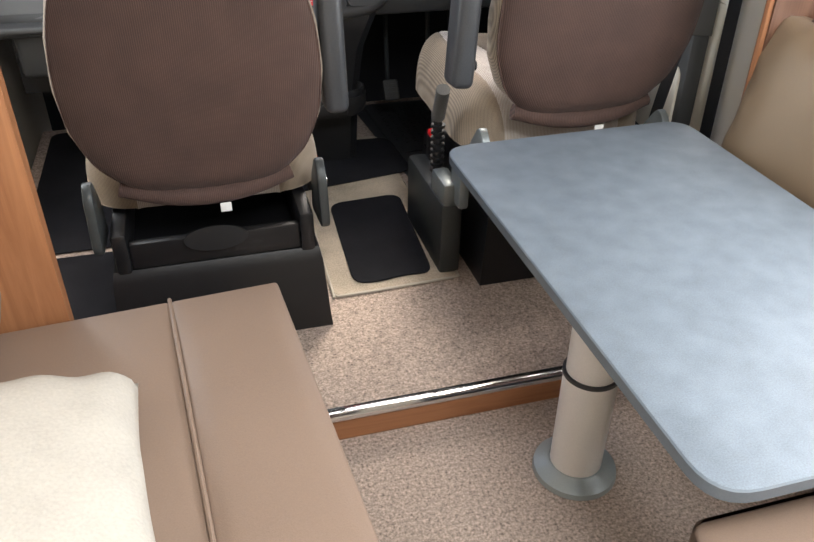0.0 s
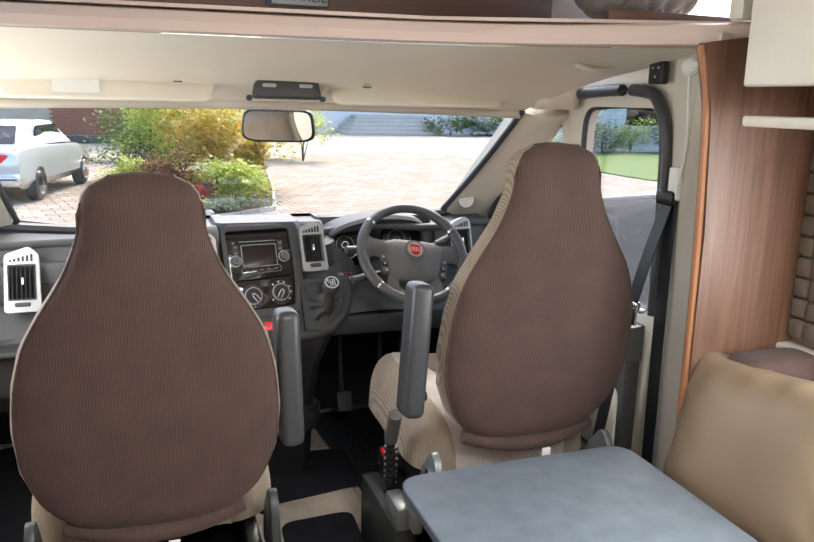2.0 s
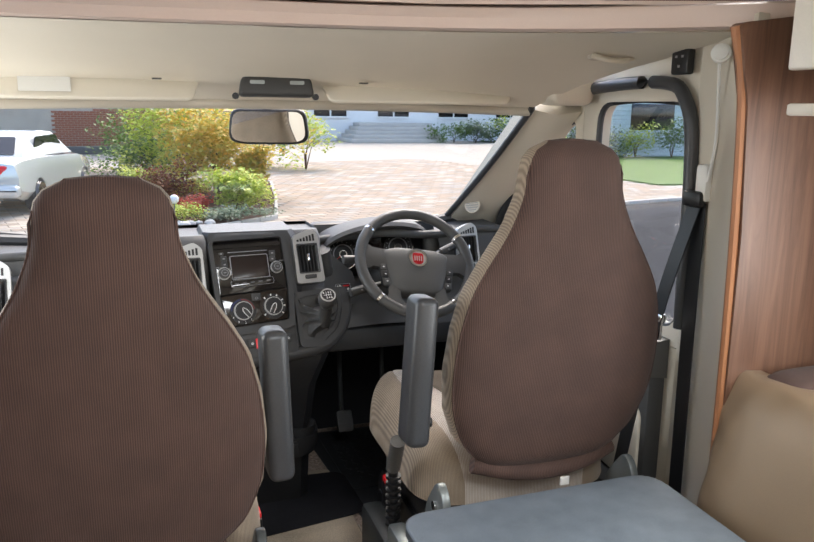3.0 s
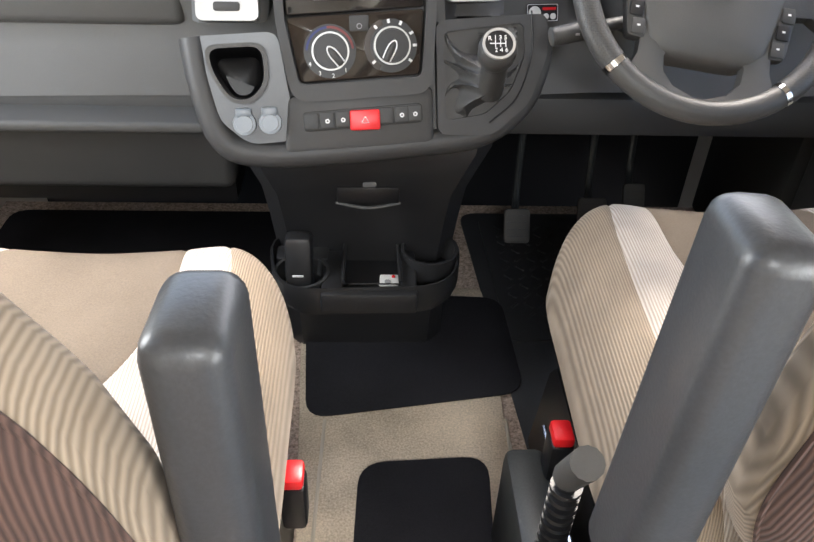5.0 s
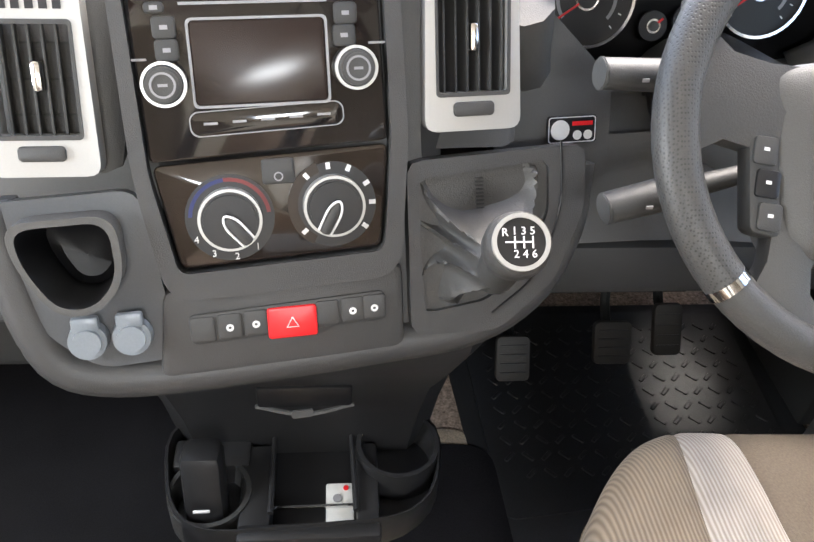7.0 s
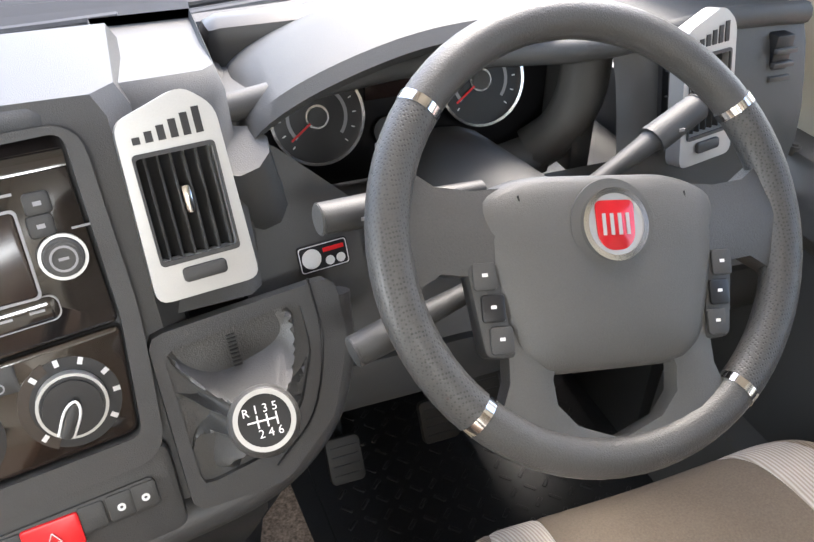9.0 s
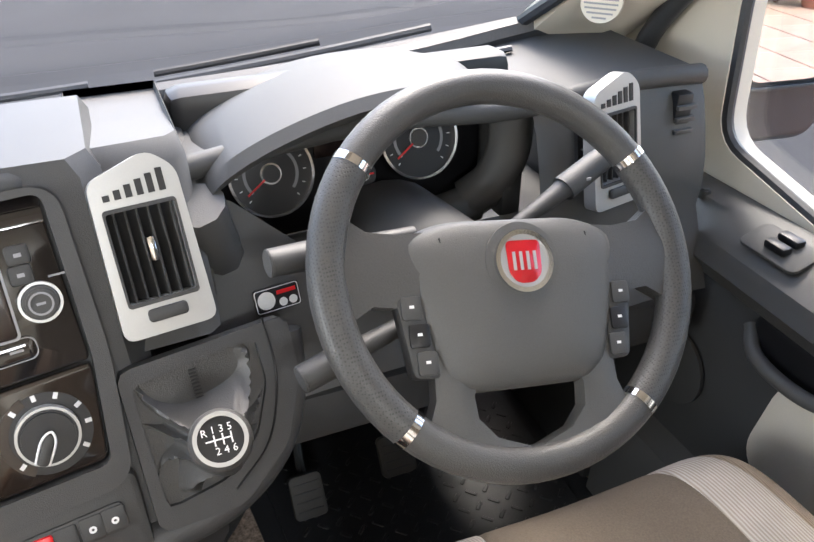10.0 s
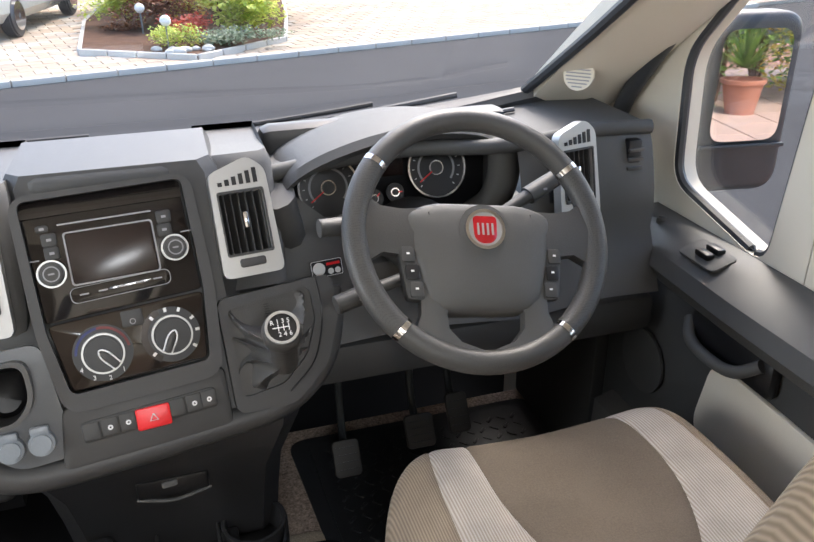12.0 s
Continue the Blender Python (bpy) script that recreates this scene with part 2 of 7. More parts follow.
def loft(rings, cap=True, close=True):
    """Skins a run of rings, each a list of as many points."""
    bm = bmesh.new()
    rows = [[bm.verts.new(p) for p in ring] for ring in rings]
    n = len(rows[0])
    for a, b in zip(rows, rows[1:]):
        for i in range(n if close else n - 1):
            j = (i + 1) % n
            bm.faces.new((a[i], a[j], b[j], b[i]))
    if cap and close:
        bm.faces.new(rows[0])
        bm.faces.new(rows[-1][::-1])
    return bm


def spline(points, steps=8):
    """A smooth run (Catmull-Rom) through the points."""
    p = [Vector(q) for q in points]
    p = [2 * p[0] - p[1], *p, 2 * p[-1] - p[-2]]
    out = []
    for a, b, c, d in zip(p, p[1:], p[2:], p[3:]):
        for k in range(steps):
            t = k / steps
            out.append(0.5 * (2 * b + (c - a) * t + (2 * a - 5 * b + 4 * c - d) * t * t + (3 * b - a - 3 * c + d) * t ** 3))
    return out + [p[-2]]


def tube(points, r, seg=12, steps=6, flat=1.0, smooth=True, closed=False):
    """A round (or flattened) rod along a run of points."""
    run = spline(points, steps) if smooth else [Vector(q) for q in points]
    rings, up = [], Vector((0, 0, 1))
    for i, q in enumerate(run):
        d = (run[min(i + 1, len(run) - 1)] - run[max(i - 1, 0)]).normalized()
        if abs(d.dot(up)) > 0.98:
            up = Vector((0, 1, 0))
        s = d.cross(up).normalized()
        u = s.cross(d)
        rr = r(i / (len(run) - 1)) if callable(r) else r
        rings.append([q + rr * (math.cos(a) * s + flat * math.sin(a) * u) for a in (2 * math.pi * k / seg for k in range(seg))])
    return loft(rings)


def rounded(w, h, r, n=6):
    """A rounded rectangle's outline, w by h, round the origin."""
    r = min(r, 0.499 * min(w, h))
    out = []
    for cx, cy, a0 in ((1, 1, 0), (-1, 1, 90), (-1, -1, 180), (1, -1, 270)):
        for k in range(n + 1):
            a = radians(a0 + 90 * k / n)
            out.append((cx * (w / 2 - r) + r * math.cos(a), cy * (h / 2 - r) + r * math.sin(a)))
    return out


def prism(outline, t, m=None, bevel=0.0, seg=2):
    """A plate of thickness t (from z=0 up) with the given outline; edges rounded."""
    if bevel:
        cx = sum(p[0] for p in outline) / len(outline)
        cy = sum(p[1] for p in outline) / len(outline)
        ext = max(max(abs(p[0] - cx) for p in outline), 1e-6), max(max(abs(p[1] - cy) for p in outline), 1e-6)
        rings = []
        prof = [(bevel * (1 - math.sin(radians(90 * k / seg))), bevel * (1 - math.cos(radians(90 * k / seg)))) for k in range(seg + 1)]
        low = [(i, z) for i, z in prof]
        for i, z in low[::1]:
            rings.append([(cx + (x - cx) * (1 - i / ext[0]), cy + (y - cy) * (1 - i / ext[1]), z) for x, y in outline])
        for i, z in low[::-1]:
            rings.append([(cx + (x - cx) * (1 - i / ext[0]), cy + (y - cy) * (1 - i / ext[1]), t - z) for x, y in outline])
        bm = loft(rings)
    else:
        bm = loft([[(x, y, 0) for x, y in outline], [(x, y, t) for x, y in outline]])
    return put(bm, m) if m else bm


def holed(outer, inner, t, m=None):
    """A plate like prism() with a hole of as many points through it."""
    rings = [[(x, y, z) for x, y in o] for o, z in ((outer, 0), (outer, t), (inner, t), (inner, 0), (outer, 0))]
    bm = loft(rings, cap=False)
    bmesh.ops.remove_doubles(bm, verts=bm.verts, dist=1e-6)
    return put(bm, m) if m else bm


def pad(w, d, h, e=0.28, puff=0.0, n=28, m=None, rows=9):
    """A stuffed cushion, w by d by h round its middle."""
    rings = []
    for k in range(rows + 1):
        a = -math.pi / 2 + math.pi * k / rows
        ca, sa = abs(math.cos(a)) ** 0.35 if 0 < k < rows else 0.55, math.sin(a)
        z = h / 2 * math.copysign(abs(sa) ** 0.8, sa)
        ring = []
        for i in range(n):
            b = 2 * math.pi * i / n
            c, s = math.cos(b), math.sin(b)
            ring.append((w / 2 * ca * math.copysign(abs(c) ** e, c), d / 2 * ca * math.copysign(abs(s) ** e, s), z * (1 + puff * (1 - (abs(c) * abs(s)) ** 0.5))))
        rings.append(ring)
    bm = loft(rings)
    return put(bm, m) if m else bm


def text(words, size, m, material, parent, name="lettering"):
    """Letters as a flat mesh, in the plane of m, centred on it."""
    cu = bpy.data.curves.new("tmp", "FONT")
    cu.body, cu.size, cu.align_x, cu.align_y, cu.extrude = words, size, "CENTER", "CENTER", 0.0006
    cu.resolution_u = 2
    t = bpy.data.objects.new("tmp", cu)
    scene.collection.objects.link(t)
    bpy.context.view_layer.update()
    me = bpy.data.meshes.new_from_object(t.evaluated_get(bpy.context.evaluated_depsgraph_get()))
    bpy.data.objects.remove(t)
    bm = bmesh.new()
    bm.from_mesh(me)
    return part(name, put(bm, m), material, parent, "", False)

# ---- the large structure ----
L, R_ = -0.60, 1.66                     # side walls of the living space
CL, CR = -0.53, 1.49                    # inner faces of the cab's sides


def roundpoly(pts, r, n=5):
    """A polygon with its corners rounded off; n + 1 points a corner."""
    out, k = [], len(pts)
    for i in range(k):
        a, b, c = (Vector(pts[(i + d) % k]) for d in (-1, 0, 1))
        p, q = b + (a - b).normalized() * min(r, 0.45 * (a - b).length), b + (c - b).normalized() * min(r, 0.45 * (c - b).length)
        for s in range(n + 1):
            t = s / n
            out.append(tuple((1 - t) ** 2 * p + 2 * t * (1 - t) * b + t * t * q))
    return out


YZ = Matrix(((0, 0, 1, 0), (1, 0, 0, 0), (0, 1, 0, 0), (0, 0, 0, 1)))   # plate axes: x -> y, y -> z, z -> x
XZ = Matrix(((1, 0, 0, 0), (0, 0, -1, 0), (0, 1, 0, 0), (0, 0, 0, 1)))  # plate axes: x -> x, y -> z, z -> -y


def structure(name, bm, material, label, category, smooth=True):
    return solid(name, bm, material, label, category, kind="structure", smooth=smooth)


structure("floor", box(L, R_, -1.9, 1.105, -0.06, 0.0, 0), "carpet", "speckled beige-brown carpet on the living floor", "floor")
structure("cab_floor", box(-0.52, 1.48, 1.125, 3.0, -0.06, 0.07, 0), "carpet", "raised speckled carpet floor of the cab", "floor")
structure("step_riser", box(L + 0.02, R_ - 0.02, 1.106, 1.124, 0.0, 0.062, 0), "cherry_x", "low wooden riser below the cab floor", "step")
structure("step_trim", box(L + 0.02, R_ - 0.02, 1.098, 1.135, 0.063, 0.077, 0.004), "chrome", "thin metal edge strip along the step", "trim")
structure("wall_rear", box(L, R_, -1.96, -1.9, 0, 2.1, 0), "cabinet", "plain cream rear wall", "wall")
rl = [(-0.35 + VX, -0.75), (0.35 + VX, -0.75), (0.35 + VX, -0.05), (-0.35 + VX, -0.05)]
structure("ceiling", holed(roundpoly([(L, -1.9), (R_, -1.9), (R_, 1.95), (L, 1.95)], 0.001, 3), roundpoly(rl, 0.05, 3), 0.04, Matrix.Translation((0, 0, 2.08))), "cabinet", "plain cream ceiling with a rooflight opening", "ceiling")
structure("wall_left", box(L - 0.05, L, -1.9, 1.09, 0, 2.08, 0), "cabinet", "plain cream side wall", "wall")
structure("wall_right", holed(roundpoly([(-1.9, 0), (1.32, 0), (1.32, 2.08), (-1.9, 2.08)], 0.001, 3), roundpoly([(-0.3, 0.92), (1.0, 0.92), (1.0, 1.36), (-0.3, 1.36)], 0.06, 3), 0.05, Matrix.Translation((R_, 0, 0)) @ YZ), "cabinet", "plain cream side wall with a window opening", "wall")
w1 = empty("window_1", "living-space window beside the dinette", "window", (R_ + 0.03, 0.35, 0.92), kind="structure")
part("pane", box(R_ + 0.02, R_ + 0.026, -0.31, 1.01, 0.91, 1.37, 0), "glass", w1, "clear acrylic pane", False).visible_shadow = False

# cab shell: sides below the windows, window frames, pillars, header
for side, xs, sgn in (("left", CL, -1), ("right", CR, 1)):
    o = min(xs, xs + sgn * 0.05)
    m = Matrix.Translation((o, 0, 0)) @ YZ
    structure("cab_side_" + side, prism(roundpoly([(1.33, -0.3), (3.3, -0.3), (3.3, 0.78), (1.33, 0.78)], 0.002, 2), 0.05, m), "trim", "cream painted cab side below the door window", "wall")
    structure("door_frame_rear_" + side, holed(roundpoly([(1.33, 0.782), (2.16, 0.782), (2.16, 1.62), (1.33, 1.62)], 0.002), roundpoly([(1.645, 0.825), (2.105, 0.825), (2.085, 1.43), (1.66, 1.43)], 0.07), 0.05, m), "trim", "cream trim round the door window", "wall")
    structure("door_frame_front_" + side, holed(roundpoly([(2.162, 0.782), (2.90, 0.782), (2.86, 1.0), (2.28, 1.47), (2.162, 1.62)], 0.002), roundpoly([(2.25, 0.79), (2.53, 0.855), (2.545, 1.10), (2.32, 1.35), (2.20, 1.38)], 0.05), 0.05, m), "trim", "cream trim round the quarter light", "wall")
    dx = xs + sgn * 0.045
    wn = empty("window_" + ("2" if side == "left" else "3"), "side window of the cab door with its quarter light", "window", (dx, 2.0, 0.82), kind="structure")
    for nm, ol in (("pane", roundpoly([(1.62, 0.8), (2.13, 0.8), (2.11, 1.455), (1.635, 1.455)], 0.07)), ("quarter_pane", roundpoly([(2.235, 0.775), (2.545, 0.84), (2.56, 1.11), (2.33, 1.37), (2.18, 1.40)], 0.05))):
        part(nm, prism(ol, 0.004, Matrix.Translation((dx + (0.008 if sgn > 0 else -0.012), 0, 0)) @ YZ), "glass", wn, "", False).visible_shadow = False
    for nm, ol in (("seal", roundpoly([(1.645, 0.825), (2.105, 0.825), (2.085, 1.43), (1.66, 1.43)], 0.07)), ("quarter_seal", roundpoly([(2.25, 0.79), (2.53, 0.855), (2.545, 1.10), (2.32, 1.35), (2.20, 1.38)], 0.05))):
        pts = [(xs + sgn * 0.012, a, b) for a, b in ol]
        part(nm, tube(pts + pts[:2], 0.010, 8, 1, smooth=False), "rubber", wn, "black rubber window seal")
    # the door opening's own seal runs up the pillar and over
    sl = [(xs - sgn * 0.022, a, b) for a, b in ((2.715, 0.80), (2.705, 0.95), (2.622, 1.065), (2.50, 1.19), (2.31, 1.36), (2.17, 1.45), (2.0, 1.475), (1.75, 1.478), (1.66, 1.44), (1.615, 1.3), (1.60, 0.85))]
    structure("door_seal_" + side, tube(sl, 0.018, 10, 5), "rubber", "black rubber seal round the door opening", "seal")
    # windscreen pillar: a tapered padded strip between screen and door
    ex = VX + sgn * 0.815
    rings = []
    for k in range(9):
        t = k / 8
        yb, zb = 2.83 - 0.63 * t, 0.955 + 0.465 * t
        xa, xb = ex + sgn * 0.01 * t, xs - sgn * 0.0
        rings.append([(xa, yb + 0.02, zb + 0.015), (xa - sgn * 0.004, yb - 0.01, zb - 0.012), (0.55 * xa + 0.45 * xb, yb - 0.042, zb - 0.03), (xb - sgn * 0.004, yb - 0.03, zb - 0.02), (xb, yb - 0.02, zb + 0.0), (xb, yb + 0.03, zb + 0.03)])
    structure("windscreen_pillar_" + side, loft(rings), "trim", "cream padded windscreen pillar", "pillar")
    # door pillar behind the seat, running back to the partition
    prof = [(1.30, 1.345 if sgn > 0 else -0.36), (1.38, 1.385 if sgn > 0 else -0.40), (1.46, 1.43 if sgn > 0 else -0.45), (1.55, 1.465 if sgn > 0 else -0.49), (1.63, xs - sgn * 0.003)]
    rings = [[(x, y, z) for y, x in prof] + [(xs - sgn * 0.001, 1.63, z), (xs - sgn * 0.001, 1.335, z)] for z in (0.07, 0.5, 1.0, 1.4, 1.60)]
    structure("door_pillar_" + side, loft(rings), "trim", "cream moulded door pillar behind the cab seat", "pillar")

# windscreen
def screen_point(u, v):
    """u across, -1 to 1; v from base 0 to top 1."""
    return (VX + u * (0.80 + 0.03 * v), 2.93 - 0.13 * u * u - 0.63 * v - 0.02 * math.sin(math.pi * v), 0.905 + 0.08 * u * u * (1 - v) + 0.52 * v - 0.015 * v * u * u)


ws = empty("windscreen", "raked curved windscreen of the cab", "windscreen", screen_point(0, 0), kind="structure")
glass = part("pane", loft([[screen_point(u / 10, v / 8) for u in range(-10, 11)] for v in range(9)], False, False), "glass", ws, "clear laminated glass")
glass.visible_shadow = False
part("base_seal", tube([screen_point(u / 6, -0.01) for u in range(-6, 7)], 0.016, 8, 3), "rubber", ws, "black rubber along the screen's foot")
for s in (-1, 1):
    part("side_seal", tube([screen_point(s * 1.0, v / 5) for v in range(6)], 0.011, 8, 3), "rubber", ws, "black rubber along the screen's edge")
# bonnet and scuttle outside the screen
rings = [[(VX + u / 8 * (0.93 - 0.12 * k / 5), 2.93 + 0.13 * k - 0.12 * (u / 8) ** 2 * (1 + 0.3 * k), 0.865 - 0.008 * k * k - 0.04 * (u / 8) ** 2) for u in range(-8, 9)] for k in range(6)]
structure("bonnet", loft(rings, False, False), "dash_dark", "dark scuttle and bonnet below the windscreen", "bonnet")
structure("front_panel", prism(roundpoly([(-0.53, -0.3), (1.49, -0.3), (1.49, 0.72), (-0.53, 0.72)], 0.002, 2), 0.05, Matrix.Translation((0, 3.3, 0)) @ XZ), "black", "bulkhead behind the pedals", "wall")

# headlining: from the screen's top back and up to the overcab lip
def lining(u, v):
    yb, zb = 2.315 - 0.13 * u * u, 1.418 - 0.012 * u * u
    ye, ze = 1.74 - 0.10 * u - 0.30 * max(0, u) ** 2.5, 1.573
    t = v
    return (VX + u * (0.83 + 0.16 * min(1, 2 * t)), yb + (ye - yb) * t, zb + (ze - zb) * (1 - (1 - t) ** 2.2))


structure("headlining", loft([[lining(u / 10, v / 10) for u in range(-10, 11)] for v in range(11)], False, False), "trim", "cream moulded headlining above the windscreen", "ceiling")
structure("header_rail", tube([(VX + u / 6 * 0.83, 2.318 - 0.13 * (u / 6) ** 2, 1.412 - 0.012 * (u / 6) ** 2) for u in range(-6, 7)], 0.016, 10, 3), "trim_shade", "darker cream edge rail above the windscreen", "trim")
# overcab: padded lip, shelf, wood strip, sloping ceiling
lipc = [(VX + u / 8 * 0.985, 1.72 - 0.10 * u / 8 - 0.36 * max(0, u / 8) ** 2.5) for u in range(-8, 9)]
rings = [[(x, y, 1.574), (x, y - 0.022, 1.577), (x, y - 0.03, 1.598), (x, y - 0.022, 1.62), (x, y, 1.626), (x, y + 0.05, 1.624), (x, y + 0.05, 1.576)] for x, y in lipc]
structure("overcab_lip", loft(rings), "pink_trim", "padded rose-beige lip along the overcab shelf", "trim")
structure("overcab_shelf", prism([(VX - 0.98, 1.80), (VX + 0.3, 1.66), (VX + 0.98, 1.38), (VX + 0.98, 1.95), (VX - 0.98, 1.95)], 0.008, Matrix.Translation((0, 0, 1.628))), "pink_trim", "rose-beige overcab shelf", "shelf", False)
structure("overcab_wood_strip", box(L + 0.02, 1.26, 1.925, 1.945, 1.64, 1.735, 0.002), "walnut_x", "dark walnut strip at the back of the overcab", "trim")
rings = [[(x, 1.94, 1.737), (x, 1.88, 1.755), (x, 1.76, 1.88), (x, 1.62, 2.0), (x, 1.50, 2.078), (x, 1.53, 2.095), (x, 1.94, 1.92), (x, 1.95, 1.737)] for x in (L + 0.02, 0.3, 1.08, 1.30)]
structure("overcab_ceiling", loft(rings), "trim_shade", "darker cream sloping overcab ceiling panel", "ceiling")
structure("overcab_moulding", tube([(-0.5, 1.865, 1.775), (0.8, 1.865, 1.775), (1.05, 1.86, 1.79), (1.13, 1.82, 1.835), (1.13, 1.70, 1.95)], 0.012, 8, 5), "pink_trim", "rose-beige moulded edge in the overcab ceiling", "trim")
structure("overcab_back", box(L, R_, 1.952, 2.0, 1.60, 2.12, 0), "trim_shade", "darker cream overcab front wall", "wall")
structure("partition_right", prism(roundpoly([(1.345, 0.0), (R_, 0.0), (R_, 2.08), (1.47, 2.08), (1.47, 1.60), (1.285, 1.575), (1.322, 1.42), (1.340, 1.15)], 0.015, 4), 0.03, Matrix.Translation((0, 1.31, 0)) @ XZ), "walnut", "dark walnut partition beside the cab", "wall")
structure("partition_edge", tube([(1.342, 1.295, 0.5), (1.338, 1.295, 1.0), (1.320, 1.295, 1.42), (1.285, 1.295, 1.57)], 0.010, 8, 5), "cherry", "rounded lighter wood edge of the partition", "trim")
structure("overcab_post", box(1.395, 1.468, 1.30, 1.345, 1.632, 2.078, 0.006), "cabinet", "cream post between the overcab and the cupboards", "trim")
structure("partition_left", prism(roundpoly([(L, 0.0), (-0.175, 0.0), (-0.178, 1.0), (-0.2, 2.08), (L, 2.08)], 0.01, 4), 0.035, Matrix.Translation((0, 1.10, 0)) @ XZ), "cherry", "warm cherry wood partition beside the sofa", "wall")

# ---- the cab: dashboard ----
XC = 0.468          # middle of the console


def face(x, z, out=0.0):
    """A point on the sloping face of the console, which is turned a little to the driver."""
    return (x, 2.3165 + (z - 0.7895) * 0.43 + (x - 0.4725) * 0.13 - out, z)


TILT, YAW = math.atan(0.43), math.atan(0.13)
FACE_N = Vector((0.13, -1, 0.43)).normalized()
FACE_X = Vector((1, 0.13, 0)).normalized()
FACE_AXES = Matrix((FACE_X, FACE_N.cross(FACE_X), FACE_N)).transposed().to_4x4()


def on_face(x, z, out=0.0, turn=0.0):
    """Axes on the console's face: x right, y up the slope, z towards the cabin."""
    return Matrix.Translation(Vector(face(x, z)) + FACE_N * out) @ FACE_AXES @ Matrix.Rotation(turn, 4, "Z")


def on_plate(points, x0, z0):
    """Places on the face, as x and height, in the axes of on_face(x0, z0)."""
    inv = on_face(x0, z0).inverted()
    return [tuple((inv @ Vector(face(x, z))).xy) for x, z in points]


dash = empty("dashboard", "dark grey moulded plastic dashboard with silver vents", "dashboard", (VX, 2.6, 0.6))


def dash_top(u, v):
    """u across in metres, v from the rear lip (0) to the screen's foot (1)."""
    d = (u - VX) / 0.95
    y0 = 2.50 - 0.06 * math.exp(-((u - XC) / 0.25) ** 2)
    y = y0 + (2.90 - 0.15 * d * d - y0) * v
    hump = 0.035 * math.exp(-((u - 0.93) / 0.2) ** 2) * math.exp(-((v - 0.3) / 0.4) ** 2)
    end = 0.03 * min(1.0, max(0.0, (u - 1.12) / 0.15)) * (1 - 0.4 * v)
    return (u, y, 0.975 - 0.075 * v + hump - 0.02 * d * d * (1 - v) + 0.075 * d * d * v + end)


DR = 1.400          # where the dashboard ends beside the driver's pillar
us = [CL + 0.01 + (DR - CL - 0.01) * k / 36 for k in range(37)]
part("top", loft([[dash_top(u, v / 8) for u in us] for v in range(9)], False, False), "dash_top", dash, "grey grained dashboard top")


def dash_front(u, v):
    """v from the top's rear lip (0) down to the knee edge (1)."""
    x, y, z = dash_top(u, 0)
    return (x, y - 0.035 * math.sin(math.pi * min(1, 1.6 * v)) + 0.0 + (2.40 - y) * max(0, v - 0.3) / 0.7, z - 0.30 * v - (0.0 if v else 0.0))


part("front", loft([[dash_front(u, v / 8) for u in us if u < 0.735] for v in range(9)], False, False), "dash", dash)
part("front", loft([[dash_front(u, v / 8) for u in us if u > 1.10] for v in range(9)], False, False), "dash", dash)
part("front", loft([[dash_front(u, v / 8) for u in us if 0.70 < u < 1.16] for v in range(5, 9)], False, False), "dash", dash)
part("underside", box(CL + 0.02, DR, 2.40, 3.2, 0.60, 0.68, 0.02), "dash_dark", dash)
part("screen_seal", tube([(u, dash_top(u, 0.97)[1], dash_top(u, 1)[2] + 0.012) for u in us[::2]], 0.022, 8, 2), "rubber", dash, "black seal at the foot of the windscreen")
part("front_roll", tube([(u, dash_top(u, 0)[1] - 0.004, dash_top(u, 0)[2] - 0.006) for u in us[::2]], 0.014, 10, 2), "dash_top", dash)
part("defroster_slot", tube([(VX - 0.6, 2.74, 0.949), (VX - 0.1, 2.80, 0.921), (VX + 0.5, 2.79, 0.938), (VX + 0.75, 2.72, 0.975)], 0.009, 6, 6, 0.5), "black", dash)
# centre console
cen = empty("centre_console", "dark centre console with radio and heater controls", "console", (XC, 2.4, 0.07))
for zs, hw in ((((0.665, 0.19), (0.72, 0.165), (0.85, 0.155), (1.0, 0.15), (1.018, 0.14)), 0),):
    rings = []
    for z, w in zs:
        y = face(XC, z)[1] + 0.022
        v = 0.128 if 0.65 < z < 0.9 else w
        rings.append([(XC - v, y + 0.02, z), (XC - v + 0.02, y, z), (XC + w - 0.02, y, z), (XC + w, y + 0.02, z), (XC + w, 2.62, z), (XC - v, 2.62, z)])
    part("housing", loft(rings), "dash_console", cen)
frame_o = roundpoly(on_plate([(0.334, 1.002), (0.574, 1.004), (0.588, 0.85), (0.583, 0.728), (0.368, 0.722), (0.345, 0.83)], 0.465, 0.87), 0.03, 6)
frame_i = roundpoly(on_plate([(0.346, 0.994), (0.561, 0.997), (0.572, 0.85), (0.567, 0.752), (0.379, 0.746), (0.359, 0.83)], 0.465, 0.87), 0.012, 6)
part("radio_surround", put(holed(frame_o, frame_i, 0.022), on_face(0.465, 0.87, -0.006)), "dash_console", cen, "raised grey frame round the panels")
part("radio_panel", put(prism(roundpoly(on_plate([(0.348, 0.972), (0.559, 0.977), (0.570, 0.8475), (0.360, 0.8395)], 0.46, 0.91), 0.006, 4), 0.010, None, 0.002), on_face(0.46, 0.91, -0.002)), "gloss", cen, "piano-black radio panel")
